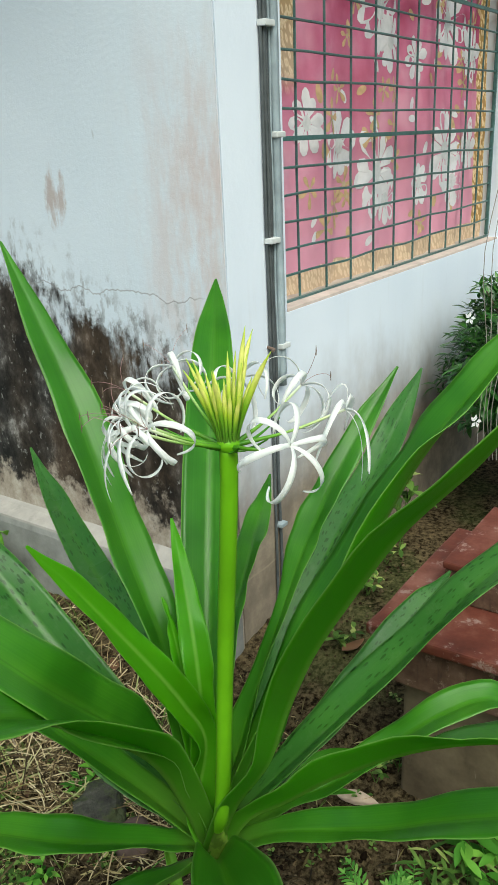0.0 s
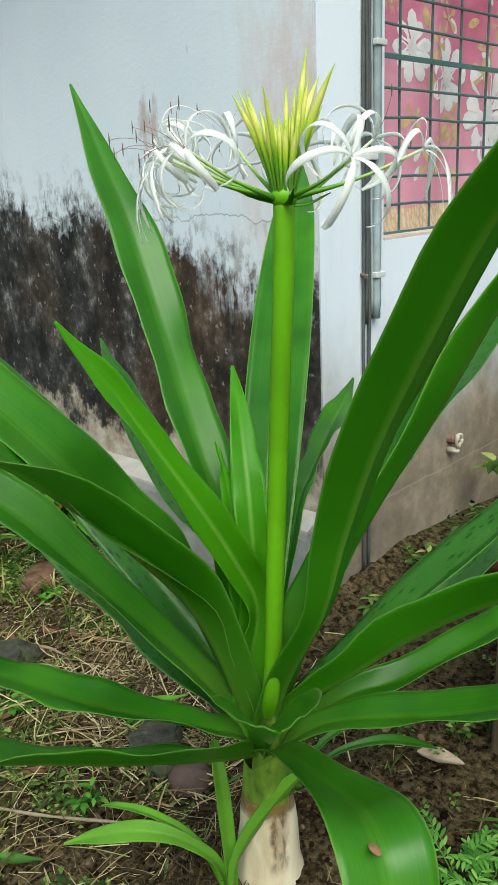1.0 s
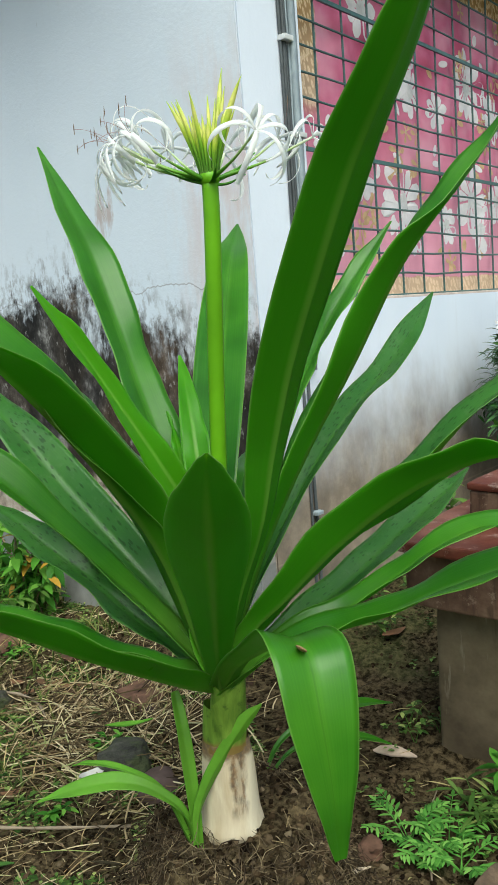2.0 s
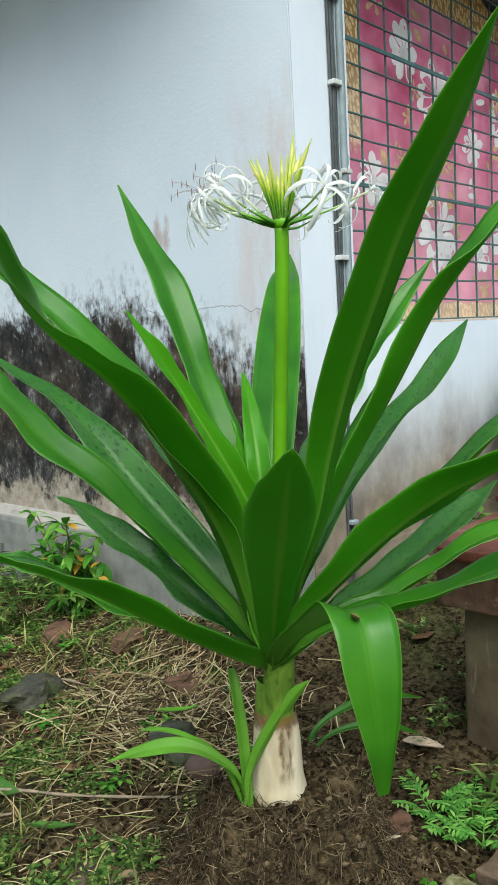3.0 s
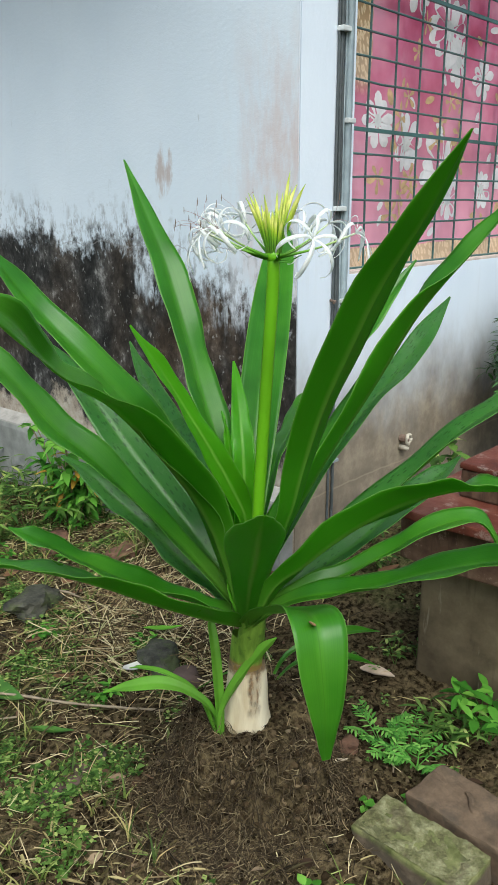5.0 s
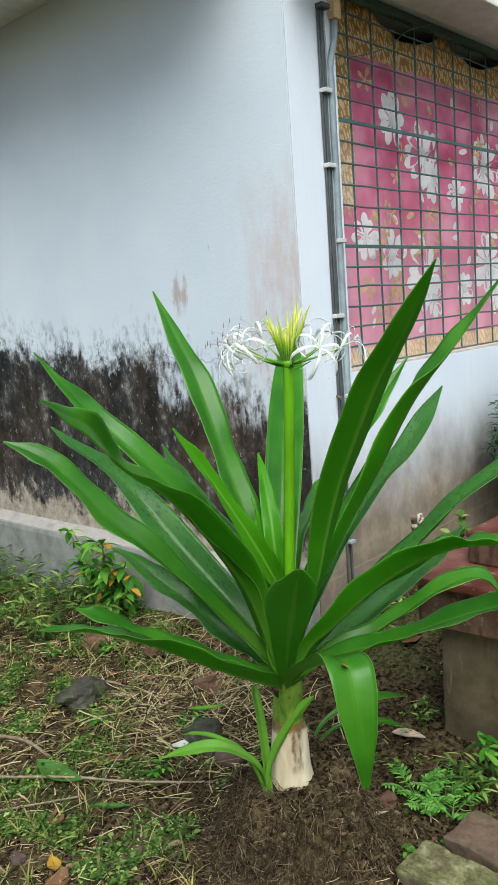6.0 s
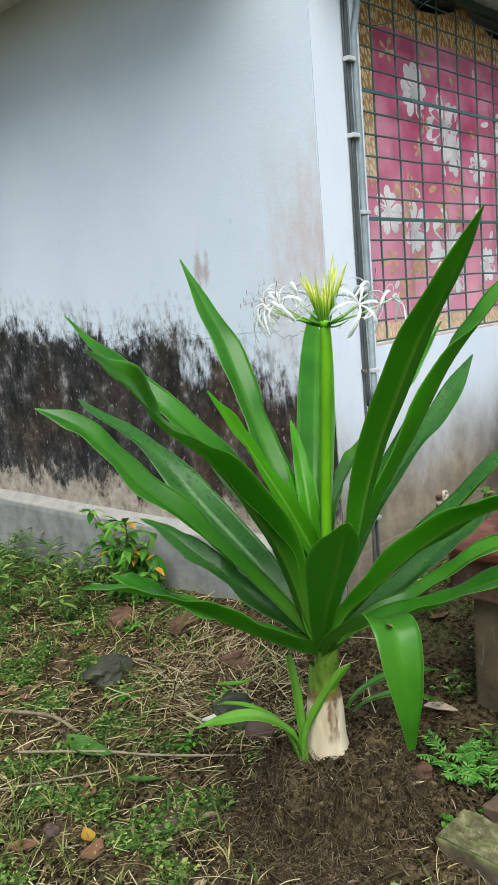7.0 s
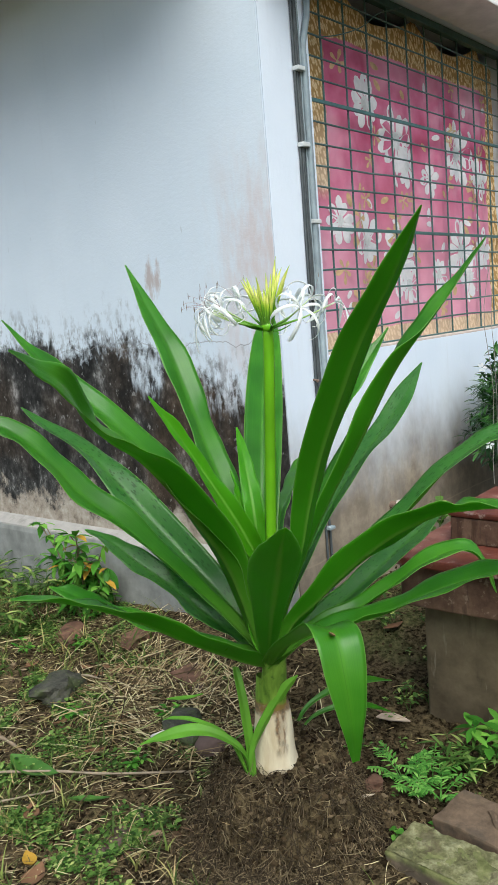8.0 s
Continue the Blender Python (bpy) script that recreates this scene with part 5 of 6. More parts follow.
# ---- soil litter and undergrowth ----
class Soup:
    """Collects many small pieces into one mesh."""

    def __init__(self):
        self.v, self.f = [], []

    def quad_strip(self, left, right):
        o = len(self.v)
        n = len(left)
        for a, b in zip(left, right):
            self.v += [tuple(a), tuple(b)]
        for i in range(n - 1):
            self.f.append((o + 2 * i, o + 2 * i + 1, o + 2 * i + 3, o + 2 * i + 2))

    def strand(self, pts, r, taper=True):
        """A thin three-sided strand."""
        o = len(self.v)
        n = len(pts)
        for i, p in enumerate(pts):
            d = (pts[min(i + 1, n - 1)] - pts[max(i - 1, 0)]).normalized()
            a = d.orthogonal().normalized()
            b = d.cross(a)
            q = r * (1 - 0.7 * i / (n - 1)) if taper else r
            for t in (0, 2.094, 4.189):
                self.v.append(tuple(p + (a * math.cos(t) + b * math.sin(t)) * q))
        for i in range(n - 1):
            for j in range(3):
                k = (j + 1) % 3
                self.f.append((o + 3 * i + j, o + 3 * i + k, o + 3 * i + 3 + k, o + 3 * i + 3 + j))

    def leaf(self, at, d, up, length, width, bend=0.2, fold=0.25):
        """A pointed leaf of eight faces, folded along its middle and bent down."""
        s = d.cross(up).normalized()
        n = s.cross(d).normalized()
        o = len(self.v)
        for t, w in ((0, 0.06), (0.25, 0.8), (0.55, 1.0), (0.8, 0.6), (1.0, 0.03)):
            c = at + d * length * t - n * (bend * length * t * t)
            e = width * 0.5 * w
            self.v += [tuple(c - s * e + n * e * fold), tuple(c), tuple(c + s * e + n * e * fold)]
        for i in range(4):
            a = o + 3 * i
            self.f += [(a, a + 1, a + 4, a + 3), (a + 1, a + 2, a + 5, a + 4)]

    def leaflet(self, at, d, up, length, width, bend=0.2, fold=0.25):
        """A tiny leaf of four faces."""
        s = d.cross(up).normalized()
        n = s.cross(d).normalized()
        o = len(self.v)
        for t, w in ((0, 0.15), (0.55, 1.0), (1.0, 0.12)):
            c = at + d * length * t - n * (bend * length * t * t)
            e = width * 0.5 * w
            self.v += [tuple(c - s * e + n * e * fold), tuple(c), tuple(c + s * e + n * e * fold)]
        for a in (o, o + 3):
            self.f += [(a, a + 1, a + 4, a + 3), (a + 1, a + 2, a + 5, a + 4)]

    def lump(self, at, size, seed):
        """An uneven clod of twenty faces."""
        o = len(self.v)
        for c in ICO_V:
            k = 1 + 0.75 * noise.noise(c * 1.9 + Vector((seed * 3.1, 0, 0)))
            self.v.append((at.x + c.x * size.x * k, at.y + c.y * size.y * k, at.z + c.z * size.z * k))
        self.f += [tuple(o + i for i in f) for f in ICO_F]

    def link(self, name, mat, label, category, smooth=False, kind="stuff"):
        me = bpy.data.meshes.new(name)
        me.from_pydata(self.v, [], self.f)
        me.materials.append(mat)
        if smooth:
            me.shade_smooth()
        me.update()
        return tagged(new(name, me), label, category, kind=kind)


def ico():
    bm = bmesh.new()
    bmesh.ops.create_icosphere(bm, subdivisions=1, radius=1.0)
    bm.verts.ensure_lookup_table()
    v = [x.co.copy() for x in bm.verts]
    f = [tuple(q.index for q in y.verts) for y in bm.faces]
    bm.free()
    return v, f


ICO_V, ICO_F = ico()
UP = Vector((0, 0, 1))


def isle(name, stops, rough=0.7, trans=0.15, spec=0.2):
    """A material whose colour differs from piece to piece."""
    k = Nodes(name)
    c = k.ramp(k.island(), stops)
    n = k.noise(40, 4)
    c = k.mix(0.25, c, k.mix(n, (0.0, 0.0, 0.0), c, "MIX"), "MIX")
    return k.done(c, rough, n, 0.2, 0.002, trans=trans, spec=spec)


M_STRAW = isle("dry_straw", [(0.0, (0.030, 0.021, 0.010)), (0.35, (0.15, 0.105, 0.050)), (0.62, (0.42, 0.31, 0.155)), (0.86, (0.78, 0.66, 0.41)), (1.0, (0.30, 0.38, 0.10))], 0.75)
M_ROOT = isle("dry_roots", [(0.0, (0.016, 0.011, 0.00641)), (0.45, (0.066, 0.046, 0.0256)), (0.8, (0.145, 0.108, 0.0604)), (1.0, (0.34, 0.27, 0.156))], 0.85, 0.0)
M_GRASS = isle("green_grass", [(0.0, (0.0488, 0.0873, 0.014)), (0.5, (0.122, 0.179, 0.036)), (0.8, (0.281, 0.32, 0.085)), (1.0, (0.61, 0.456, 0.22))], 0.55, 0.25)
M_WEED = isle("small_weed_leaves", [(0.0, (0.0244, 0.063, 0.01)), (0.5, (0.0915, 0.184, 0.032)), (0.85, (0.207, 0.33, 0.075)), (1.0, (0.488, 0.543, 0.17))], 0.5, 0.22)
M_CLOD = isle("soil_clods", [(0.0, (0.009, 0.00591, 0.00351)), (0.5, (0.04, 0.0276, 0.0149)), (0.88, (0.105, 0.0749, 0.0422)), (1.0, (0.2, 0.153, 0.0949))], 0.95, 0.0, 0.03)
M_CRUMB = isle("mound_soil_crumbs", [(0.0, (0.0225, 0.0148, 0.00769)), (0.7, (0.0938, 0.0641, 0.0351)), (1.0, (0.25, 0.185, 0.11))], 0.95, 0.0, 0.03)
M_DRYLEAF = isle("dry_leaf", [(0.0, (0.11, 0.050, 0.025)), (0.5, (0.21, 0.105, 0.055)), (1.0, (0.30, 0.19, 0.11))], 0.75, 0.1)
M_LITTER = isle("dead_litter", [(0.0, (0.045, 0.026, 0.015)), (0.5, (0.105, 0.060, 0.034)), (0.8, (0.20, 0.115, 0.064)), (1.0, (0.34, 0.25, 0.16))], 0.8, 0.05)
M_BUSH = isle("bush_leaves", [(0.0, (0.012, 0.055, 0.008)), (0.6, (0.026, 0.11, 0.015)), (1.0, (0.085, 0.25, 0.035))], 0.32, 0.15, 0.5)
M_FERN = isle("fresh_leaves", [(0.0, (0.030, 0.13, 0.012)), (0.5, (0.095, 0.30, 0.032)), (1.0, (0.26, 0.54, 0.080))], 0.5, 0.3)
M_SEEDLING = isle("seedling_leaves", [(0.0, (0.050, 0.180, 0.025)), (0.5, (0.15, 0.40, 0.065)), (1.0, (0.34, 0.62, 0.14))], 0.5, 0.25)
M_MULCH = isle("rotted_grass", [(0.0, (0.012, 0.00846, 0.00425)), (0.4, (0.06, 0.047, 0.0187)), (0.65, (0.19, 0.1551, 0.0595)), (0.85, (0.52, 0.423, 0.204)), (1.0, (0.13, 0.2256, 0.03825))], 0.7, 0.1)
M_TWIG = plain("twig_bark", (0.20, 0.15, 0.10), 0.85, 0.4, 60, 0.4)


def on_ground(x, y, lift=0.0):
    return Vector((x, y, ground_height(x, y) + lift))


def in_pedestal(x, y):
    return -0.3 < x < 0.25 and -1.3 < y < -0.55


def scatter(rnd, n, x0, x1, y0, y1, density):
    """Random places on the open soil, kept where a density function allows."""
    out = []
    while len(out) < n:
        x, y = rnd.uniform(x0, x1), rnd.uniform(y0, y1)
        if x > -0.09 and y > -0.02 or in_pedestal(x, y):
            continue
        fade = ease(-2.7, -1.7, x) * ease(-1.9, -1.2, y) * ease(3.2, 1.8, y)
        if rnd.random() < density(x, y) * fade:
            out.append((x, y))
    return out


def patchy(x, y, s, o):
    return 0.5 + 0.9 * noise.noise(Vector((x * s + o, y * s, o)))


def build_straw():
    rnd = random.Random(31)
    sp = Soup()

    def where(x, y):
        d = 0.25 + 0.75 * ease(0.0, 0.35, patchy(x, y, 2.2, 3.0) - 0.25)
        band = math.exp(-((x + 0.60) ** 2) / 0.10 - ((y - 0.12) ** 2) / 0.12)
        side = ease(-0.35, -0.65, x - 0.6 * (y + 0.4))
        return min(1, (0.42 * d + 0.85 * band) * side) * (0.0 if mound_r(x, y) < 0.15 else 1)

    for x, y in scatter(rnd, 4000, -2.6, -0.1, -0.9, 2.6, where):
        a = rnd.uniform(0, 6.28)
        ln = rnd.uniform(0.03, 0.17) * rnd.uniform(0.45, 1)
        d = Vector((math.cos(a), math.sin(a), 0))
        c = rnd.gauss(0, 0.16)
        pts = []
        base = rnd.uniform(0.002, 0.016)
        rise = rnd.uniform(-0.02, 0.22)
        for i in range(5):
            s = i / 4
            p = Vector((x, y, 0)) + d * (ln * s) + Vector((-d.y, d.x, 0)) * (c * ln * s * s)
            pts.append(Vector((p.x, p.y, ground_height(p.x, p.y, False) + base + ln * rise * s + 0.005 * math.sin(s * 3.1))))
        if min(mound_r(p.x, p.y) for p in pts) < 0.25:
            continue
        sp.strand(pts, rnd.uniform(0.0006, 0.0014) * (1.6 if rnd.random() < 0.15 else 1), rnd.random() < 0.5)
    for i in range(750):
        x, y = rnd.gauss(-0.55, 0.14), rnd.gauss(0.10, 0.19)
        if mound_r(x, y) < 0.27 or x > -0.1:
            continue
        a = rnd.gauss(0.9, 0.9)
        ln = rnd.uniform(0.05, 0.17)
        d = Vector((math.cos(a), math.sin(a), 0))
        c, base, rise = rnd.gauss(0, 0.25), rnd.uniform(0.006, 0.030), rnd.uniform(-0.05, 0.2)
        pts = []
        for q in range(5):
            t = q / 4
            p = Vector((x, y, 0)) + d * (ln * t) + Vector((-d.y, d.x, 0)) * (c * ln * t * t)
            pts.append(Vector((p.x, p.y, ground_height(p.x, p.y, False) + base + ln * rise * t)))
        if min(mound_r(p.x, p.y) for p in pts) > 0.26:
            sp.strand(pts, rnd.uniform(0.0008, 0.0021), False)
    return sp.link("straw_litter", M_STRAW, "dry straw and grass stems scattered over the soil", "straw")


def build_roots():
    """Fine roots that hang out of the dug mound and lie round its foot."""
    rnd = random.Random(32)
    sp = Soup()
    for i in range(4300):
        a = rnd.uniform(0, 6.28)
        r = rnd.gauss(0.178, 0.036)
        p = Vector(ground_point(MOUND[0] + r * math.cos(a), MOUND[1] + r * math.sin(a)))
        out = Vector((math.cos(a), math.sin(a), 0.5)).normalized()
        p += out * rnd.uniform(0.001, 0.011)
        d = Vector((rnd.gauss(0, 1), rnd.gauss(0, 1), rnd.gauss(-0.3, 0.8)))
        d = (d - out * d.dot(out) * 0.7).normalized()
        ln = rnd.uniform(0.012, 0.055)
        pts = []
        for k in range(6):
            pts.append(p.copy())
            d = (d + Vector((rnd.gauss(0, 0.3), rnd.gauss(0, 0.3), rnd.gauss(-0.06, 0.3)))).normalized()
            p = p + d * ln / 5
        sp.strand(pts, rnd.uniform(0.0005, 0.0013))
    # fibres thick on the side of the mound towards the weeds
    for i in range(2200):
        a = radians(rnd.gauss(185, 38))
        r = abs(rnd.gauss(0.225, 0.05))
        p = Vector(ground_point(MOUND[0] + r * math.cos(a), MOUND[1] + r * math.sin(a))) + UP * rnd.uniform(0.001, 0.012)
        d = Vector((rnd.gauss(0, 1), rnd.gauss(0, 1), rnd.gauss(0, 0.35))).normalized()
        ln = rnd.uniform(0.02, 0.07)
        pts = []
        for k in range(6):
            pts.append(p.copy())
            d = (d + Vector((rnd.gauss(0, 0.28), rnd.gauss(0, 0.28), rnd.gauss(-0.03, 0.15)))).normalized()
            p = p + d * ln / 5
            p.z = max(p.z, ground_height(p.x, p.y, False) + 0.001)
        sp.strand(pts, rnd.uniform(0.0006, 0.0013))
    # a loose tangle where the flank is torn
    for i in range(120):
        a = radians(rnd.gauss(-60, 20))
        r = rnd.uniform(0.145, 0.185)
        p = Vector((MOUND[0] + r * math.cos(a), MOUND[1] + r * math.sin(a), rnd.uniform(0.10, 0.185)))
        p.z = min(p.z, ground_height(p.x, p.y, False) + 0.02)
        out = Vector((math.cos(a), math.sin(a), 0))
        d = (out * 0.6 + Vector((rnd.gauss(0, 0.5), rnd.gauss(0, 0.5), rnd.gauss(-0.5, 0.4)))).normalized()
        ln = rnd.uniform(0.03, 0.085)
        pts = []
        for k in range(7):
            pts.append(p.copy())
            d = (d + Vector((rnd.gauss(0, 0.32), rnd.gauss(0, 0.32), rnd.gauss(-0.18, 0.3)))).normalized()
            p = p + d * ln / 6
        sp.strand(pts, rnd.uniform(0.0005, 0.0012))
    return sp.link("root_litter", M_ROOT, "fine dry roots hanging from the dug soil", "roots")


def build_clods():
    rnd = random.Random(33)
    sp = Soup()
    for x, y in scatter(rnd, 16000, -2.3, 0.8, -1.6, 1.4, lambda x, y: 0.25 + 0.75 * math.exp(-((mound_r(x, y) - 0.2) / 0.25) ** 2)):
        s = rnd.uniform(0.0016, 0.0055) * (1.8 if rnd.random() < 0.06 else 1)
        sp.lump(on_ground(x, y, s * 0.2), Vector((s * rnd.uniform(0.8, 1.5), s, s * rnd.uniform(0.5, 0.9))), rnd.random() * 9)
    return sp.link("soil_crumbs", M_CLOD, "loose crumbs and clods of damp soil", "soil")


def build_grass():
    rnd = random.Random(34)
    sp = Soup()

    def where(x, y):
        left = ease(-0.55, -1.15, x - 0.55 * y) + 0.10
        wall = 1.3 * ease(-0.6, -0.15, x) * ease(0.2, 0.7, y)
        return min(1, (left * 0.7 + wall) * ease(0.2, 0.6, patchy(x, y, 2.6, 9.0))) * (0 if mound_r(x, y) < 0.28 else 1)

    for x, y in scatter(rnd, 1350, -2.7, -0.09, -1.3, 3.2, where):
        for _ in range(rnd.randint(2, 6)):
            a = rnd.uniform(0, 6.28)
            d = Vector((math.cos(a), math.sin(a), 0))
            h = rnd.uniform(0.03, 0.10) * (1.6 if x > -0.5 and y > 0.5 else 1.0)
            w = rnd.uniform(0.0018, 0.004)
            le, ri = [], []
            for i in range(5):
                s = i / 4
                c = on_ground(x, y) + d * (h * 0.75 * s * s) + UP * (h * (s - 0.35 * s * s))
                e = Vector((-d.y, d.x, 0)) * w * (1 - s * 0.92)
                le.append(c - e)
                ri.append(c + e)
            sp.quad_strip(le, ri)
    return sp.link("grass_tufts", M_GRASS, "sparse tufts of fine green grass", "grass", True)


def build_weeds():
    """Low creeping weeds with small rounded leaves."""
    rnd = random.Random(35)
    sp = Soup()

    def where(x, y):
        left = ease(-0.70, -1.10, x - 0.5 * y)
        mid = 0.30 * ease(-0.1, -0.4, x) * ease(-0.55, -0.1, y)
        wall = 0.8 * ease(-0.5, -0.15, x) * ease(0.3, 0.8, y)
        right = 0.10 * ease(-0.75, -0.35, x) * ease(-0.2, -0.7, y)
        return min(1, (left + mid + wall + right) * 0.62 * ease(0.50, 0.80, patchy(x, y, 6.4, 5.0))) * (0.03 if mound_r(x, y) < 0.22 else 1)

    for x, y in scatter(rnd, 20000, -2.7, 0.5, -1.7, 3.0, where):
        h = rnd.uniform(0.006, 0.028)
        for k in range(rnd.randint(3, 7)):
            a = rnd.uniform(0, 6.28)
            d = Vector((math.cos(a), math.sin(a), rnd.uniform(0.0, 0.7))).normalized()
            ln = rnd.uniform(0.0060, 0.0125) * (1.7 if rnd.random() < 0.14 else 1)
            sp.leaflet(on_ground(x, y, h * rnd.random()) + d * 0.003, d, UP, ln, ln * rnd.uniform(0.65, 0.95), 0.3)
    return sp.link("creeping_weeds", M_WEED, "low creeping weeds with small rounded leaves", "weeds", True)


def build_leaf_litter():
    """Small dead leaves and bits of bark, lying flat."""
    rnd = random.Random(36)
    sp = Soup()
    for x, y in scatter(rnd, 1800, -2.5, -0.1, -1.2, 2.4, lambda x, y: 0 if mound_r(x, y) < 0.2 else ease(-0.2, -0.7, x - 0.5 * y) + 0.12):
        a = rnd.uniform(0, 6.28)
        d = Vector((math.cos(a), math.sin(a), rnd.uniform(-0.1, 0.35))).normalized()
        ln = rnd.uniform(0.012, 0.042)
        sp.leaf(on_ground(x, y, 0.004), d, (UP + Vector((rnd.gauss(0, 0.3), rnd.gauss(0, 0.3), 0))).normalized(), ln, ln * rnd.uniform(0.3, 0.6), rnd.uniform(-0.2, 0.4))
    return sp.link("leaf_litter", M_LITTER, "small dead brown leaves and bark bits on the soil", "litter")


def build_mulch():
    """A mat of limp, half-rotted grass blades pressed into the soil."""
    rnd = random.Random(39)
    sp = Soup()
    for x, y in scatter(rnd, 15000, -2.5, -0.1, -1.3, 2.2, lambda x, y: (0.0 if mound_r(x, y) < 0.24 else 1) * (0.12 + ease(-0.35, -0.80, x - 0.55 * y)) * ease(0.1, 0.5, patchy(x, y, 3.4, 7.0))):
        a = rnd.gauss(0.6, 1.1)
        d = Vector((math.cos(a), math.sin(a), rnd.uniform(-0.05, 0.4))).normalized()
        ln = rnd.uniform(0.018, 0.065)
        sp.leaf(on_ground(x, y, rnd.uniform(0.002, 0.010)), d, (UP + Vector((rnd.gauss(0, 0.5), rnd.gauss(0, 0.5), 0))).normalized(), ln, ln * rnd.uniform(0.05, 0.13), rnd.uniform(-0.1, 0.7), 0.5)
    return sp.link("grass_mulch", M_MULCH, "limp half-rotted grass blades matted on the soil", "mulch")


def build_chaff():
    """Short bits of chopped stem over the whole yard."""
    rnd = random.Random(37)
    sp = Soup()
    for x, y in scatter(rnd, 13500, -2.6, -0.1, -1.2, 2.6, lambda x, y: (0.15 if mound_r(x, y) < 0.26 else 1) * (0.10 + ease(-0.30, -0.75, x - 0.55 * y)) * ease(0.15, 0.6, patchy(x, y, 5.0, 2.0))):
        a = rnd.uniform(0, 6.28)
        ln = rnd.uniform(0.008, 0.045)
        d = Vector((math.cos(a), math.sin(a), rnd.gauss(0.05, 0.22)))
        p = on_ground(x, y, rnd.uniform(0.001, 0.008))
        m = p + d * ln * 0.5 + Vector((rnd.gauss(0, 0.04), rnd.gauss(0, 0.04), 0)) * ln
        sp.strand([p, m, p + d * ln], rnd.uniform(0.0005, 0.0013), False)
    return sp.link("chaff", M_STRAW, "short dry bits of chopped stem on the soil", "straw")


def build_flank():
    """Crumbly lumps on the flanks of the dug mound."""
    rnd = random.Random(38)
    sp = Soup()
    for i in range(1500):
        a = rnd.uniform(0, 6.28)
        r = rnd.gauss(0.175, 0.035)
        s = rnd.uniform(0.002, 0.0062)
        x, y, z = ground_point(MOUND[0] + r * math.cos(a), MOUND[1] + r * math.sin(a))
        sp.lump(Vector((x, y, z)), Vector((s * rnd.uniform(0.7, 1.4), s * rnd.uniform(0.7, 1.4), s * rnd.uniform(0.6, 1.2))), rnd.random() * 9)
    return sp.link("mound_crumbs", M_CRUMB, "crumbly lumps on the side of the dug mound", "soil")


build_clods()
build_flank()
build_roots()
build_chaff()
build_mulch()
build_leaf_litter()
build_straw()
build_grass()
build_weeds()


# ---- larger plants ----
def build_bush():
    """Dark evergreen shrub with narrow glossy leaves and a few white stars."""
    b = empty("flowering_bush", (1.45, -0.62, 0.10), "dark green narrow-leaved shrub with a few white flowers", "shrub")
    rnd = random.Random(41)
    bm = bmesh.new()
    tips = []
    for i in range(26):
        a = rnd.uniform(0, 6.28)
        rr = rnd.uniform(0.15, 0.5)
        tip = Vector((1.42 + rr * 1.05 * math.cos(a), -0.50 + rr * 0.75 * math.sin(a), rnd.uniform(0.45, 1.02)))
        root = Vector((1.45 + rnd.uniform(-0.04, 0.04), -0.55 + rnd.uniform(-0.04, 0.04), 0.05))
        pts = [Vector(p) for p in spline([tuple(root), tuple(root.lerp(tip, 0.5) + Vector((0, 0, 0.1))), tuple(tip)], 8)]
        tube(bm, pts, 0.011, 6, taper=[1 - 0.75 * q / 8 for q in range(9)])
        tips.append(pts)
    part("stems", bm, M_TWIG, b)
    sp = Soup()
    for _ in range(10500):
        u = Vector((rnd.gauss(0, 1), rnd.gauss(0, 1), rnd.gauss(0, 1))).normalized()
        k = rnd.uniform(0.5, 1.0) ** 0.4
        k *= 1 + 0.22 * noise.noise(u * 2.2) + 0.16 * noise.noise(u * 5)
        c = Vector((1.45 + u.x * 0.52 * k, -0.50 + u.y * 0.40 * k, 0.70 + u.z * 0.36 * k))
        if c.y > -0.03 or c.z < 0.2:
            continue
        d = (u + Vector((rnd.gauss(0, 0.6), rnd.gauss(0, 0.6), rnd.gauss(0, 0.5)))).normalized()
        ln = rnd.uniform(0.032, 0.058)
        sp.leaf(c, d, (UP + u * 0.4).normalized(), ln, ln * 0.36, 0.35)
    me = bpy.data.meshes.new("crown")
    me.from_pydata(sp.v, [], sp.f)
    me.materials.append(M_BUSH)
    me.shade_smooth()
    crown = new("crown", me)
    crown.parent = b
    crown.matrix_parent_inverse = Matrix.Translation(-b.location)
    for at in ((0.98, -0.42, 1.0), (0.93, -0.30, 0.93), (1.05, -0.60, 0.97), (0.70, -0.42, 0.66), (1.10, -0.75, 0.88)):
        bm = bmesh.new()
        for i in range(5):
            a = i * 1.2566
            d = Vector((-0.6 + 0.5 * math.cos(a), -0.5 + 0.5 * math.sin(a) * 0.6, 0.6 * math.sin(a)))
            e = Vector((math.cos(a) * 0.6, math.sin(a) * 0.3 - math.cos(a) * 0.5, math.sin(a))).normalized()
            s = e.cross(Vector((-0.7, -0.6, 0.2))).normalized()
            c = Vector(at)
            vs = [bm.verts.new(c + e * 0.002), bm.verts.new(c + e * 0.012 + s * 0.006), bm.verts.new(c + e * 0.022 + s * 0.002), bm.verts.new(c + e * 0.012 - s * 0.006)]
            bm.faces.new(vs)
        part("blossom", bm, M_TEPAL, b, "small white star flower")
    return b


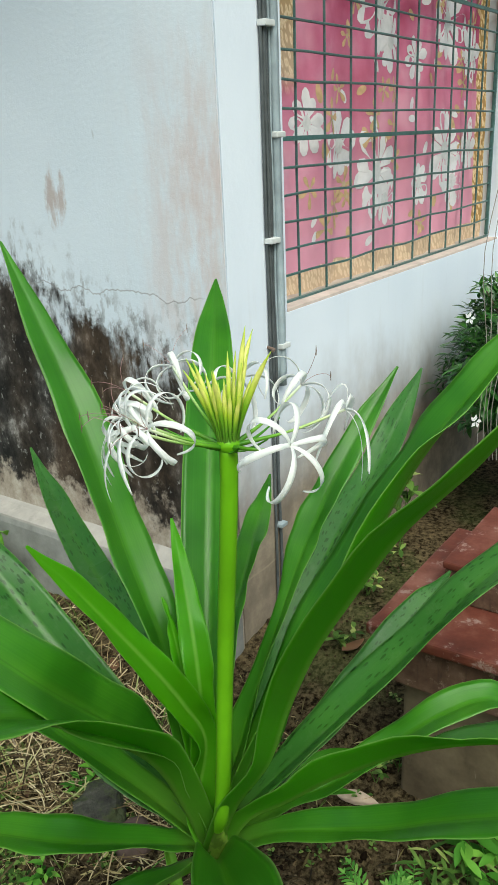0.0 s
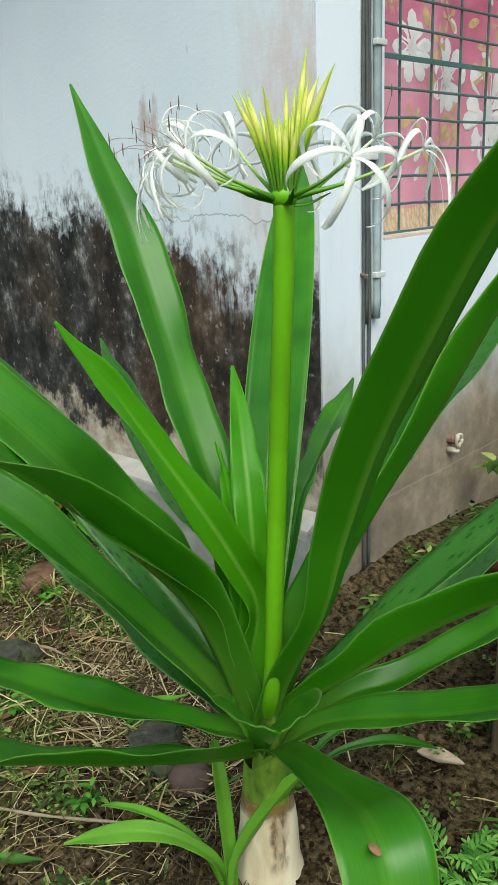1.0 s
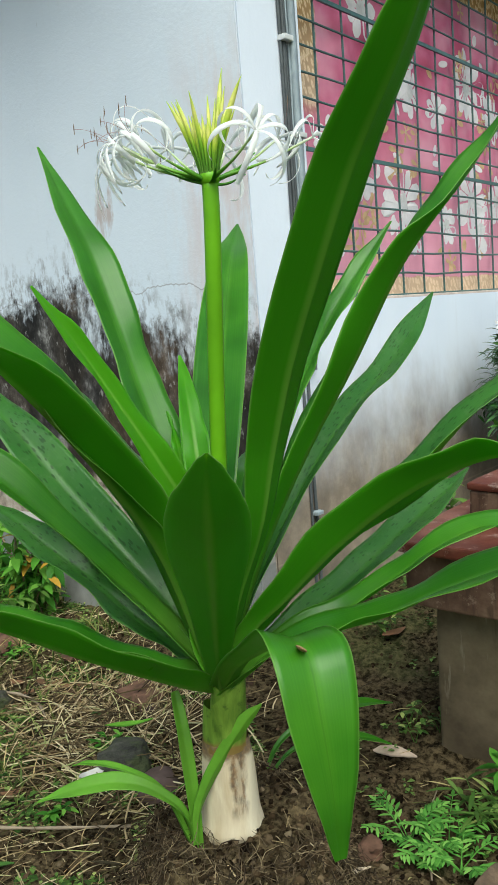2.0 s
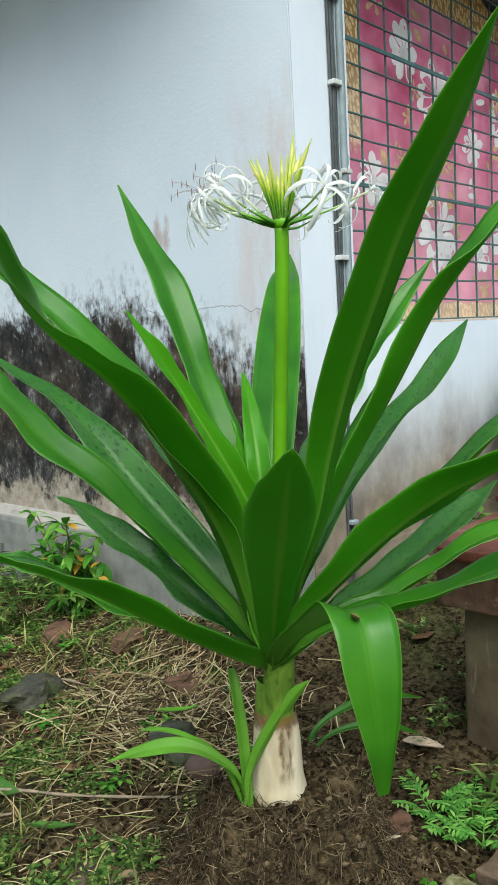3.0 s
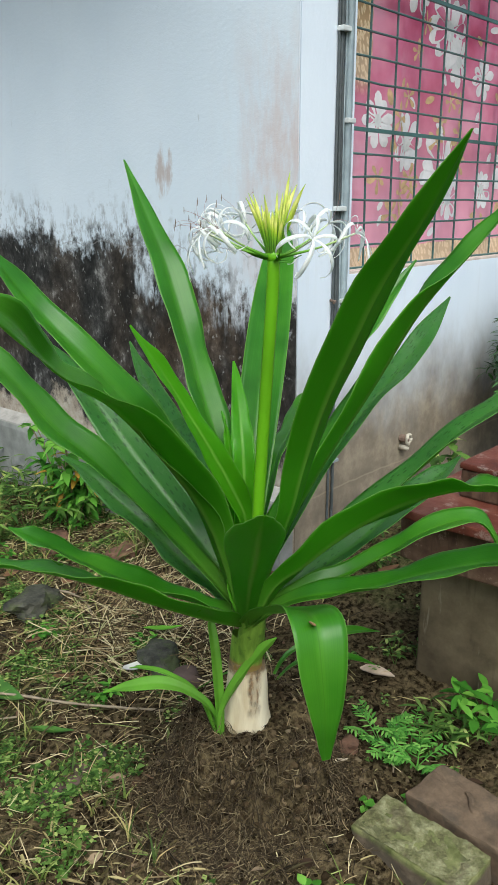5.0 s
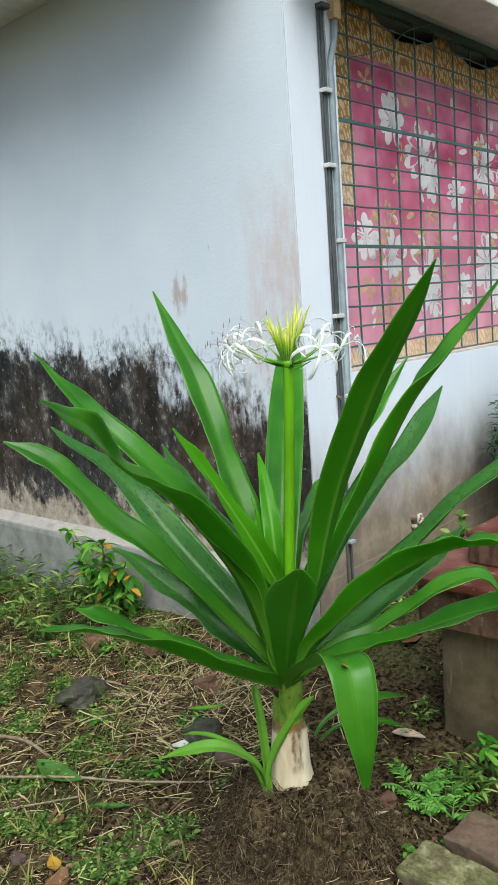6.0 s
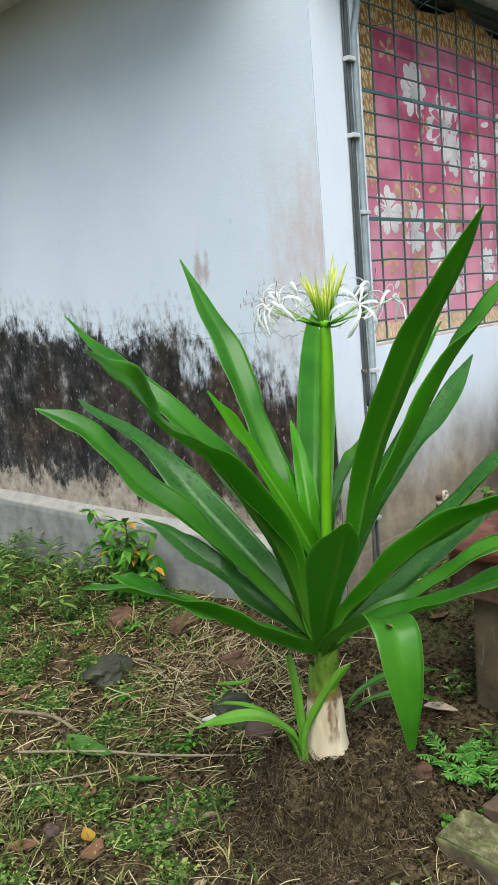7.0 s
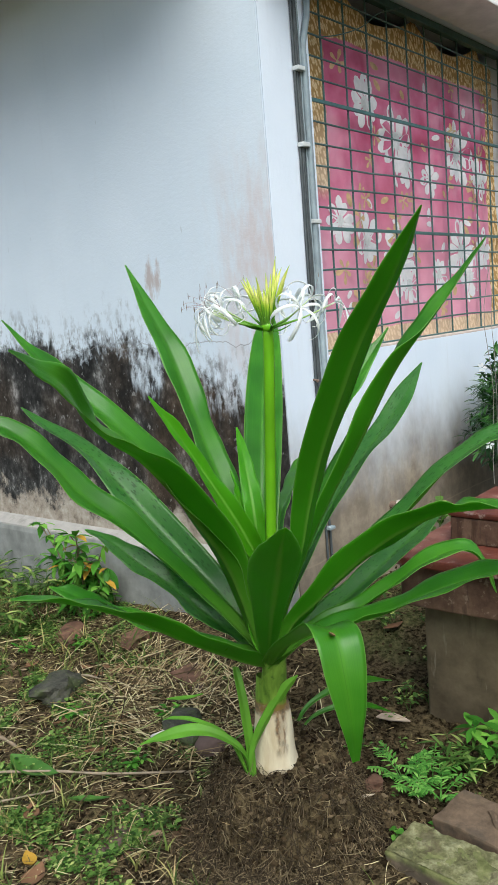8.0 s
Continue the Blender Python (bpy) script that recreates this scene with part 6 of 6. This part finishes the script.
def build_wall_climber():
    """Leafy self-sown plant against the plinth."""
    p = empty("wall_plant", (-0.17, 0.95, 0.05), "leafy self-sown plant with some yellowed leaves by the plinth", "plant")
    rnd = random.Random(42)
    stems = bmesh.new()
    sp, sy = Soup(), Soup()
    for i in range(24):
        a = rnd.uniform(0, 6.28)
        h = rnd.uniform(0.10, 0.36)
        root = on_ground(-0.17 + rnd.uniform(-0.06, 0.04), 0.98 + rnd.uniform(-0.10, 0.10))
        tip = root + Vector((-abs(math.cos(a)) * h * 0.45 + 0.03, math.sin(a) * h * 0.75, h))
        if tip.x > -0.10:
            tip.x = -0.10
        pts = [Vector(q) for q in spline([tuple(root), tuple(root.lerp(tip, 0.5) + Vector((0, 0, 0.03))), tuple(tip)], 6)]
        tube(stems, pts, 0.0028, 5)
        for k in range(14):
            c = pts[rnd.randint(1, 6)]
            d = Vector((rnd.gauss(-0.3, 0.5), rnd.gauss(0, 0.7), rnd.gauss(0.0, 0.4))).normalized()
            ln = rnd.uniform(0.05, 0.10)
            (sy if rnd.random() < 0.08 else sp).leaf(c, d, UP, ln, ln * 0.34, 0.35)
    part("stems", stems, M_TWIG, p)
    for name, s, m, lab in (("foliage", sp, M_FERN, ""), ("yellow_leaves", sy, M_YELLOW, "yellowed old leaves")):
        me = bpy.data.meshes.new(name)
        me.from_pydata(s.v, [], s.f)
        me.materials.append(m)
        me.shade_smooth()
        o = new(name, me)
        o.parent = p
        o.matrix_parent_inverse = Matrix.Translation(-p.location)
        if lab:
            tagged(o, lab)
    return p


M_YELLOW = plain("yellow_leaf", (0.46, 0.27, 0.035), 0.6, 0.3, 40, 0.1, trans=0.2)


def herb(name, at, rnd, stems, height, leaf_len, leaf_w, per, mat, label, feather=False, spread=0.5):
    """A small herb: thin stems and its leaves, plain or feathered."""
    p = empty(name, tuple(on_ground(*at)), label, "plant")
    sp = Soup()
    for i in range(stems):
        a = 6.283 * i / stems + rnd.uniform(-0.4, 0.4)
        root = on_ground(at[0] + rnd.uniform(-0.01, 0.01), at[1] + rnd.uniform(-0.01, 0.01))
        h = height * rnd.uniform(0.65, 1.1)
        tip = root + Vector((math.cos(a) * h * spread, math.sin(a) * h * spread, h * (0.8 if not feather else 0.65)))
        pts = [Vector(q) for q in spline([tuple(root), tuple(root.lerp(tip, 0.5) + UP * h * 0.14), tuple(tip)], 8)]
        bm = bmesh.new()
        tube(bm, pts, 0.0013, 5, taper=[1 - 0.6 * q / 8 for q in range(9)])
        part("stem", bm, mat, p)
        if feather:
            for q in range(2, 9):
                d = (pts[min(q + 1, 8)] - pts[q - 1]).normalized()
                s = d.cross(UP).normalized()
                k = math.sin(math.pi * (q / 9.5)) ** 0.7
                for g in (-1, 1):
                    e = (s * g + d * rnd.uniform(0.6, 1.1) + UP * rnd.uniform(-0.3, 0.2)).normalized()
                    sp.leaf(pts[q], e, UP, leaf_len * k, leaf_w * k, 0.25, 0.15)
            sp.leaf(pts[8], (pts[8] - pts[7]).normalized(), UP, leaf_len * 0.7, leaf_w, 0.1)
        else:
            for q in range(per):
                c = pts[rnd.randint(4, 8)]
                b = rnd.uniform(0, 6.28)
                d = Vector((math.cos(b), math.sin(b), rnd.uniform(-0.1, 0.6))).normalized()
                sp.leaf(c, d, UP, leaf_len * rnd.uniform(0.7, 1.1), leaf_w * rnd.uniform(0.8, 1.1), 0.3)
    me = bpy.data.meshes.new("foliage")
    me.from_pydata(sp.v, [], sp.f)
    me.materials.append(mat)
    me.shade_smooth()
    o = new("foliage", me)
    o.parent = p
    o.matrix_parent_inverse = Matrix.Translation(-p.location)
    return p


build_bush()
build_wall_climber()
hr = random.Random(43)
for at, h, n in (((-0.53, -0.69), 0.085, 5), ((-0.57, -0.76), 0.075, 5), ((-0.50, -0.755), 0.085, 5), ((-0.555, -0.815), 0.09, 5)):
    tagged(herb("marigold_seedling", at, hr, n + 2, h * 1.05, 0.025, 0.0074, 0, M_SEEDLING, "young seedling with bright feathery leaves in bare soil", True, 0.85), group="feathery seedlings")
for at in ((-0.43, -0.80), (-0.40, -0.84), (-0.45, -0.85)):
    tagged(herb("narrow_leaf_weed", at, hr, 7, 0.10, 0.055, 0.009, 4, M_WEED, "narrow-leaved green weed in bare soil", False, 0.6), group="narrow-leaved weeds")
for at, h in (((-0.36, -0.90), 0.13), ((-0.40, -0.99), 0.15), ((-0.30, -0.84), 0.12)):
    tagged(herb("broadleaf_weed", at, hr, 5, h, 0.060, 0.024, 4, M_FERN, "lush broad-leaved weed beside the pedestal", False, 0.55), group="broad-leaved weeds")
for at in ((-0.755, -0.815), (-0.70, -0.87), (-0.95, -0.92), (-1.0, -0.86)):
    tagged(herb("round_leaf_weed", at, hr, 3, 0.035, 0.024, 0.020, 2, M_FERN, "tiny weed with round bright leaves", False, 0.5), group="round-leaved weeds")
for at in ((-0.21, -0.545), (-0.17, -0.50), (-0.15, -0.57)):
    tagged(herb("pedestal_weed", at, hr, 3, 0.06, 0.022, 0.012, 4, M_WEED, "small green weed at the foot of the pedestal", False, 0.4), group="weeds at the pedestal")
for at in ((0.42, -0.20), (0.30, -0.12), (0.62, -0.16), (0.50, -0.35), (0.05, -0.14), (0.15, -0.25)):
    tagged(herb("wall_weed", at, hr, 4, 0.09, 0.04, 0.016, 5, M_WEED, "small green weed at the foot of the wall", False, 0.6), group="weeds at the wall")
herb("wall_sapling", (0.735, -0.165), hr, 4, 0.36, 0.095, 0.036, 4, M_WEED, "young broad-leaved sapling by the soiled wall", False, 0.14)
for at in ((-0.30, 1.35), (-0.22, 1.65), (-0.32, 1.55), (-0.18, 2.0), (-0.45, 1.25), (-0.24, 1.2), (-0.55, 1.45), (-0.3, 1.9), (-0.16, 1.45), (-0.38, 1.7), (-0.2, 1.85), (-0.5, 1.65), (-0.62, 1.25), (-0.36, 1.05), (-0.17, 1.15), (-0.20, 0.98), (-0.48, 1.08), (-0.70, 1.5), (-0.28, 0.88)):
    tagged(herb("plinth_weed", at, hr, 6, 0.20, 0.075, 0.017, 5, M_WEED, "leafy green weed along the plinth", False, 0.5), group="weeds along the plinth")
for at in ((-0.42, 0.72), (-0.78, 0.34), (-0.62, 0.05), (-0.86, -0.05), (-0.55, 0.9), (-0.243, 0.882)):
    tagged(herb("lawn_weed", at, hr, 5, 0.05, 0.03, 0.013, 4, M_FERN, "little bright green weed among dry straw", False, 0.7), group="weeds in the straw")


# ---- stones, chips, sticks and fallen leaves ----
M_STONE = plain("purplish_stone", (0.105, 0.070, 0.058), 0.85, 0.55, 24, 0.7)
def mat_mossy_stone():
    k = Nodes("grey_stone")
    a = k.noise(24, 6, 0.7)
    col = k.ramp(a, [(0.32, (0.022, 0.022, 0.018)), (0.55, (0.066, 0.064, 0.050)), (0.75, (0.13, 0.125, 0.10))])
    col = k.mix(k.math("MULTIPLY", k.step(k.noise(13, 5, 0.7), 0.48, 0.60), 0.65), col, (0.070, 0.090, 0.030))
    return k.done(col, 0.9, k.math("ADD", a, k.noise(80, 4, 0.7)), 0.9, 0.006, spec=0.2)


M_STONE_GREY = mat_mossy_stone()
M_CHIP = plain("brick_chip", (0.115, 0.062, 0.040), 0.95, 0.85, 34, 1.0)
M_PALE = plain("bleached_sheath", (0.52, 0.44, 0.33), 0.7, 0.25, 30, 0.3)
M_STICK = plain("weathered_stick", (0.27, 0.215, 0.15), 0.85, 0.4, 40, 0.4)
M_BLEACHED = plain("bleached_brown_sheath", (0.43, 0.335, 0.255), 0.8, 0.45, 34, 0.5)
M_DULL_LEAF = plain("limp_green_leaf", (0.050, 0.125, 0.018), 0.45, 0.4, 18, 0.3)
M_WHITE_BIT = plain("white_scrap", (0.66, 0.64, 0.58), 0.7, 0.1, 30, 0.2)


def build_stone(name, at, size, mat, label, cat, turn=0.0, seed=0.0, jag=0.4, group=""):
    bm = bmesh.new()
    bmesh.ops.create_icosphere(bm, subdivisions=3, radius=1.0)
    rot = Matrix.Rotation(turn, 3, "Z")
    g = on_ground(*at)
    for v in bm.verts:
        k = 1 + jag * noise.noise(v.co * 1.3 + Vector((seed, 0, 0))) + jag * 0.35 * noise.noise(v.co * 4 + Vector((0, seed, 0)))
        c = v.co * k
        c.z = min(c.z, 0.72)
        v.co = rot @ Vector((c.x * size[0], c.y * size[1], c.z * size[2])) + g + Vector((0, 0, size[2] * 0.35))
    return tagged(part(name, bm, mat, smooth=jag < 0.3), label, cat, group)


build_stone("stone", (-0.665, -0.158), (0.055, 0.042, 0.034), M_STONE, "rounded purplish stone beside the mound", "stone", 0.4, 1.0, 0.25)
build_stone("stone", (-0.655, -0.045), (0.085, 0.060, 0.050), M_STONE_GREY, "dark grey stone half sunk in soil", "stone", 1.0, 2.0, 0.35)
build_stone("stone", (-0.70, 0.50), (0.095, 0.065, 0.048), M_STONE_GREY, "angular grey stone in the straw", "stone", 0.3, 3.0, 0.5)
for at, sz, tn, sd in (((-0.372, 0.86), (0.09, 0.055, 0.03), 0.7, 4.0), ((-0.293, 0.56), (0.08, 0.05, 0.028), 0.2, 5.0), ((-0.40, 0.19), (0.085, 0.055, 0.026), 1.3, 6.0),
                       ((-0.626, -0.673), (0.030, 0.024, 0.022), 0.4, 7.0), ((-0.50, -0.20), (0.035, 0.028, 0.018), 0.9, 8.0), ((-0.76, -0.42), (0.05, 0.03, 0.02), 0.5, 8.5)):
    build_stone("brick_chip", at, sz, M_CHIP, "broken piece of red brick lying in soil", "brick", tn, sd, 0.55, "broken brick pieces")
for at, sz, tn, sd in (((-1.081, -0.213), (0.050, 0.034, 0.012), 0.2, 9.0), ((-1.0, -0.216), (0.022, 0.014, 0.010), 0.9, 10.0), ((-1.16, -0.24), (0.045, 0.036, 0.014), 0.7, 11.0)):
    build_stone("flat_stone", at, sz, M_STONE, "flat brownish stone among weeds", "stone", tn, sd, 0.35, "flat stones")


def fallen_leaf(name, at, ln, wd, turn, mat, label, curl=0.25, lift=0.008, cat="leaf"):
    bm = bmesh.new()
    d = Vector((math.cos(turn), math.sin(turn), 0))
    s = Vector((-d.y, d.x, 0))
    g = on_ground(*at)
    rows = []
    for i in range(9):
        t = i / 8
        w = wd * 0.5 * max(0.05, math.sin(math.pi * t ** 0.8)) ** 0.8
        c = g + d * ln * (t - 0.5) + UP * (lift + curl * ln * (t - 0.5) ** 2)
        rows.append([bm.verts.new(c + s * w * q + UP * (abs(q) * w * 0.4 + 0.002 * noise.noise(Vector((t * 5, q * 3, ln * 90))))) for q in (-1, -0.5, 0, 0.5, 1)])
    low = [[bm.verts.new(v.co - UP * 0.0012) for v in r] for r in rows]
    for a, b, fl in [(x, y, False) for x, y in zip(rows, rows[1:])] + [(x, y, True) for x, y in zip(low, low[1:])]:
        for j in range(4):
            f = (a[j], a[j + 1], b[j + 1], b[j])
            bm.faces.new(f[::-1] if not fl else f)
    return tagged(part(name, bm, mat, smooth=True), label, cat)


fallen_leaf("fallen_leaf", (-1.03, 0.175), 0.20, 0.066, -1.5, M_DULL_LEAF, "large fallen green leaf on the weeds", 0.5, 0.02)
fallen_leaf("fallen_leaf", (-0.86, 0.12), 0.075, 0.030, -0.5, M_DRYLEAF, "curled reddish brown dead leaf", 0.6)
fallen_leaf("fallen_leaf", (-1.249, -0.107), 0.060, 0.034, 1.2, M_YELLOW, "yellow fallen leaf on damp soil", 0.5)
fallen_leaf("fallen_leaf", (-1.284, -0.177), 0.085, 0.050, 0.5, M_DRYLEAF, "pale brown dead leaf on damp soil", 0.5)
fallen_leaf("fallen_leaf", (-1.38, -0.02), 0.08, 0.045, 2.2, M_DRYLEAF, "brown dead leaf among grass", 0.5)
fallen_leaf("fallen_leaf", (-1.15, 0.02), 0.08, 0.04, 0.9, M_DRYLEAF, "brown dead leaf among grass", 0.6)
fallen_leaf("fallen_leaf", (-1.45, -0.25), 0.09, 0.05, 0.2, M_DRYLEAF, "brown dead leaf among grass", 0.6)
fallen_leaf("fallen_leaf", (0.16, -0.28), 0.09, 0.035, -0.3, M_DRYLEAF, "dark brown dead leaf on bare soil", 0.4, 0.015)
fallen_leaf("dry_sheath", (-0.295, -0.535), 0.100, 0.046, -1.30, M_BLEACHED, "bleached dry leaf sheath on bare soil", 0.10, 0.012)
fallen_leaf("white_scrap", (-0.735, -0.028), 0.075, 0.036, -0.1, M_WHITE_BIT, "torn white scrap on the straw", 0.8, 0.036, "scrap")
fallen_leaf("leaf_strip", (-0.564, 0.041), 0.115, 0.026, -0.75, M_LEAF_PUP, "cut strip of pale green leaf on straw", 0.3, 0.045)
fallen_leaf("leaf_strip", (-1.03, -0.06), 0.11, 0.024, -0.95, M_DULL_LEAF, "cut strip of limp green leaf on weeds", 0.2, 0.02)
fallen_leaf("leaf_strip", (-0.72, -0.70), 0.06, 0.010, -0.6, M_PALE, "narrow bleached leaf strip on soil", 0.1)
for i, (x, y, t) in enumerate(((-0.9, 0.55, 0.4), (-0.62, 0.62, 1.0), (-0.45, 0.42, 2.0), (-1.3, 0.45, 0.3), (-0.25, 0.30, 0.9), (-0.98, 0.75, 1.8), (-0.70, 0.20, 2.6), (-1.12, 0.38, 0.2))):
    fallen_leaf("dead_leaf", (x, y), 0.06 + 0.012 * (i % 3), 0.028, t, M_DRYLEAF, "small curled brown dead leaf in straw", 0.6)


lr = random.Random(51)
for i in range(16):
    at = (lr.uniform(-1.45, -0.45), lr.uniform(-0.1, 0.95))
    if mound_r(*at) > 0.32:
        tagged(fallen_leaf("dead_leaf", at, lr.uniform(0.035, 0.075), lr.uniform(0.016, 0.034), lr.uniform(0, 6.28), M_DRYLEAF, "small brown dead leaf among weeds", lr.uniform(0.3, 0.9)), group="dead leaves in weeds")
for i in range(9):
    at = (lr.uniform(-1.3, -0.4), lr.uniform(-0.15, 0.8))
    if mound_r(*at) > 0.32:
        r = lr.uniform(0.014, 0.03)
        build_stone("pebble", at, (r, r * lr.uniform(0.6, 0.9), r * 0.5), M_STONE if i % 3 else M_CHIP, "small dull stone in litter", "stone", lr.uniform(0, 3), lr.uniform(20, 40), 0.45, "pebbles in litter")


def stick(name, pts, r, label, mat=None):
    bm = bmesh.new()
    c = spline([(x, y, ground_height(x, y, False) + h) for x, y, h in pts], 16)
    tube(bm, c, r, 7, taper=[1 + 0.2 * math.sin(i * 2.1) - 0.3 * i / 16 for i in range(17)])
    return tagged(part(name, bm, mat or M_TWIG, smooth=True), label, "stick")


stick("stick", [(-1.16, 0.36, 0.02), (-1.02, 0.14, 0.025), (-0.93, -0.02, 0.02), (-0.80, -0.22, 0.018)], 0.0042, "long pale dry stick on the ground", M_STICK)
stick("stick", [(-1.42, 0.34, 0.02), (-1.2, 0.17, 0.015), (-1.06, 0.05, 0.02)], 0.0035, "thin pale stick among weeds", M_STICK)
stick("stick", [(-0.66, 0.56, 0.03), (-0.60, 0.49, 0.035), (-0.58, 0.40, 0.02), (-0.62, 0.30, 0.01)], 0.0045, "bent bleached twig in the straw", M_STICK)
stick("stick", [(-1.05, 0.62, 0.02), (-0.98, 0.45, 0.02), (-0.98, 0.30, 0.012)], 0.007, "dark crooked dead branch on weeds")
stick("stick", [(-0.62, -0.79, 0.01), (-0.50, -0.72, 0.03), (-0.38, -0.68, 0.02)], 0.0018, "thin bent grass stem on bare soil", M_STICK)


M_VINE = plain("grey_vine", (0.24, 0.22, 0.20), 0.85, 0.3, 60, 0.3)


def build_vines():
    v = empty("dry_vine", (0.72, -0.40, 0.55), "dry grey vine strands hanging over the shrub", "vine")
    rnd = random.Random(44)
    for k in range(5):
        x = 0.735 + 0.022 * k
        bm = bmesh.new()
        pts = [Vector((x + rnd.uniform(-0.006, 0.006) + 0.02 * math.sin(i * 0.7 + k), -0.42 - 0.01 * k + 0.01 * math.sin(i), 0.50 + 0.085 * i)) for i in range(11 - k % 3)]
        tube(bm, pts, 0.0012, 5)
        part("strand", bm, M_VINE, v)


build_vines()


# ---- loose wire ----
def build_hanging_wire():
    """Thin sagging wire strung across the head of the window."""
    pts = spline([(1.02, 0.030, 2.408), (0.827, 0.030, 2.344), (0.701, 0.030, 2.271), (0.537, 0.030, 2.21), (0.41, 0.050, 2.181)], 32)
    bm = bmesh.new()
    tube(bm, pts, 0.0022, 6)
    w = part("hanging_wire", bm, M_STEEL, smooth=True)
    return tagged(w, "thin dark sagging wire across the window head", "wire")


build_hanging_wire()
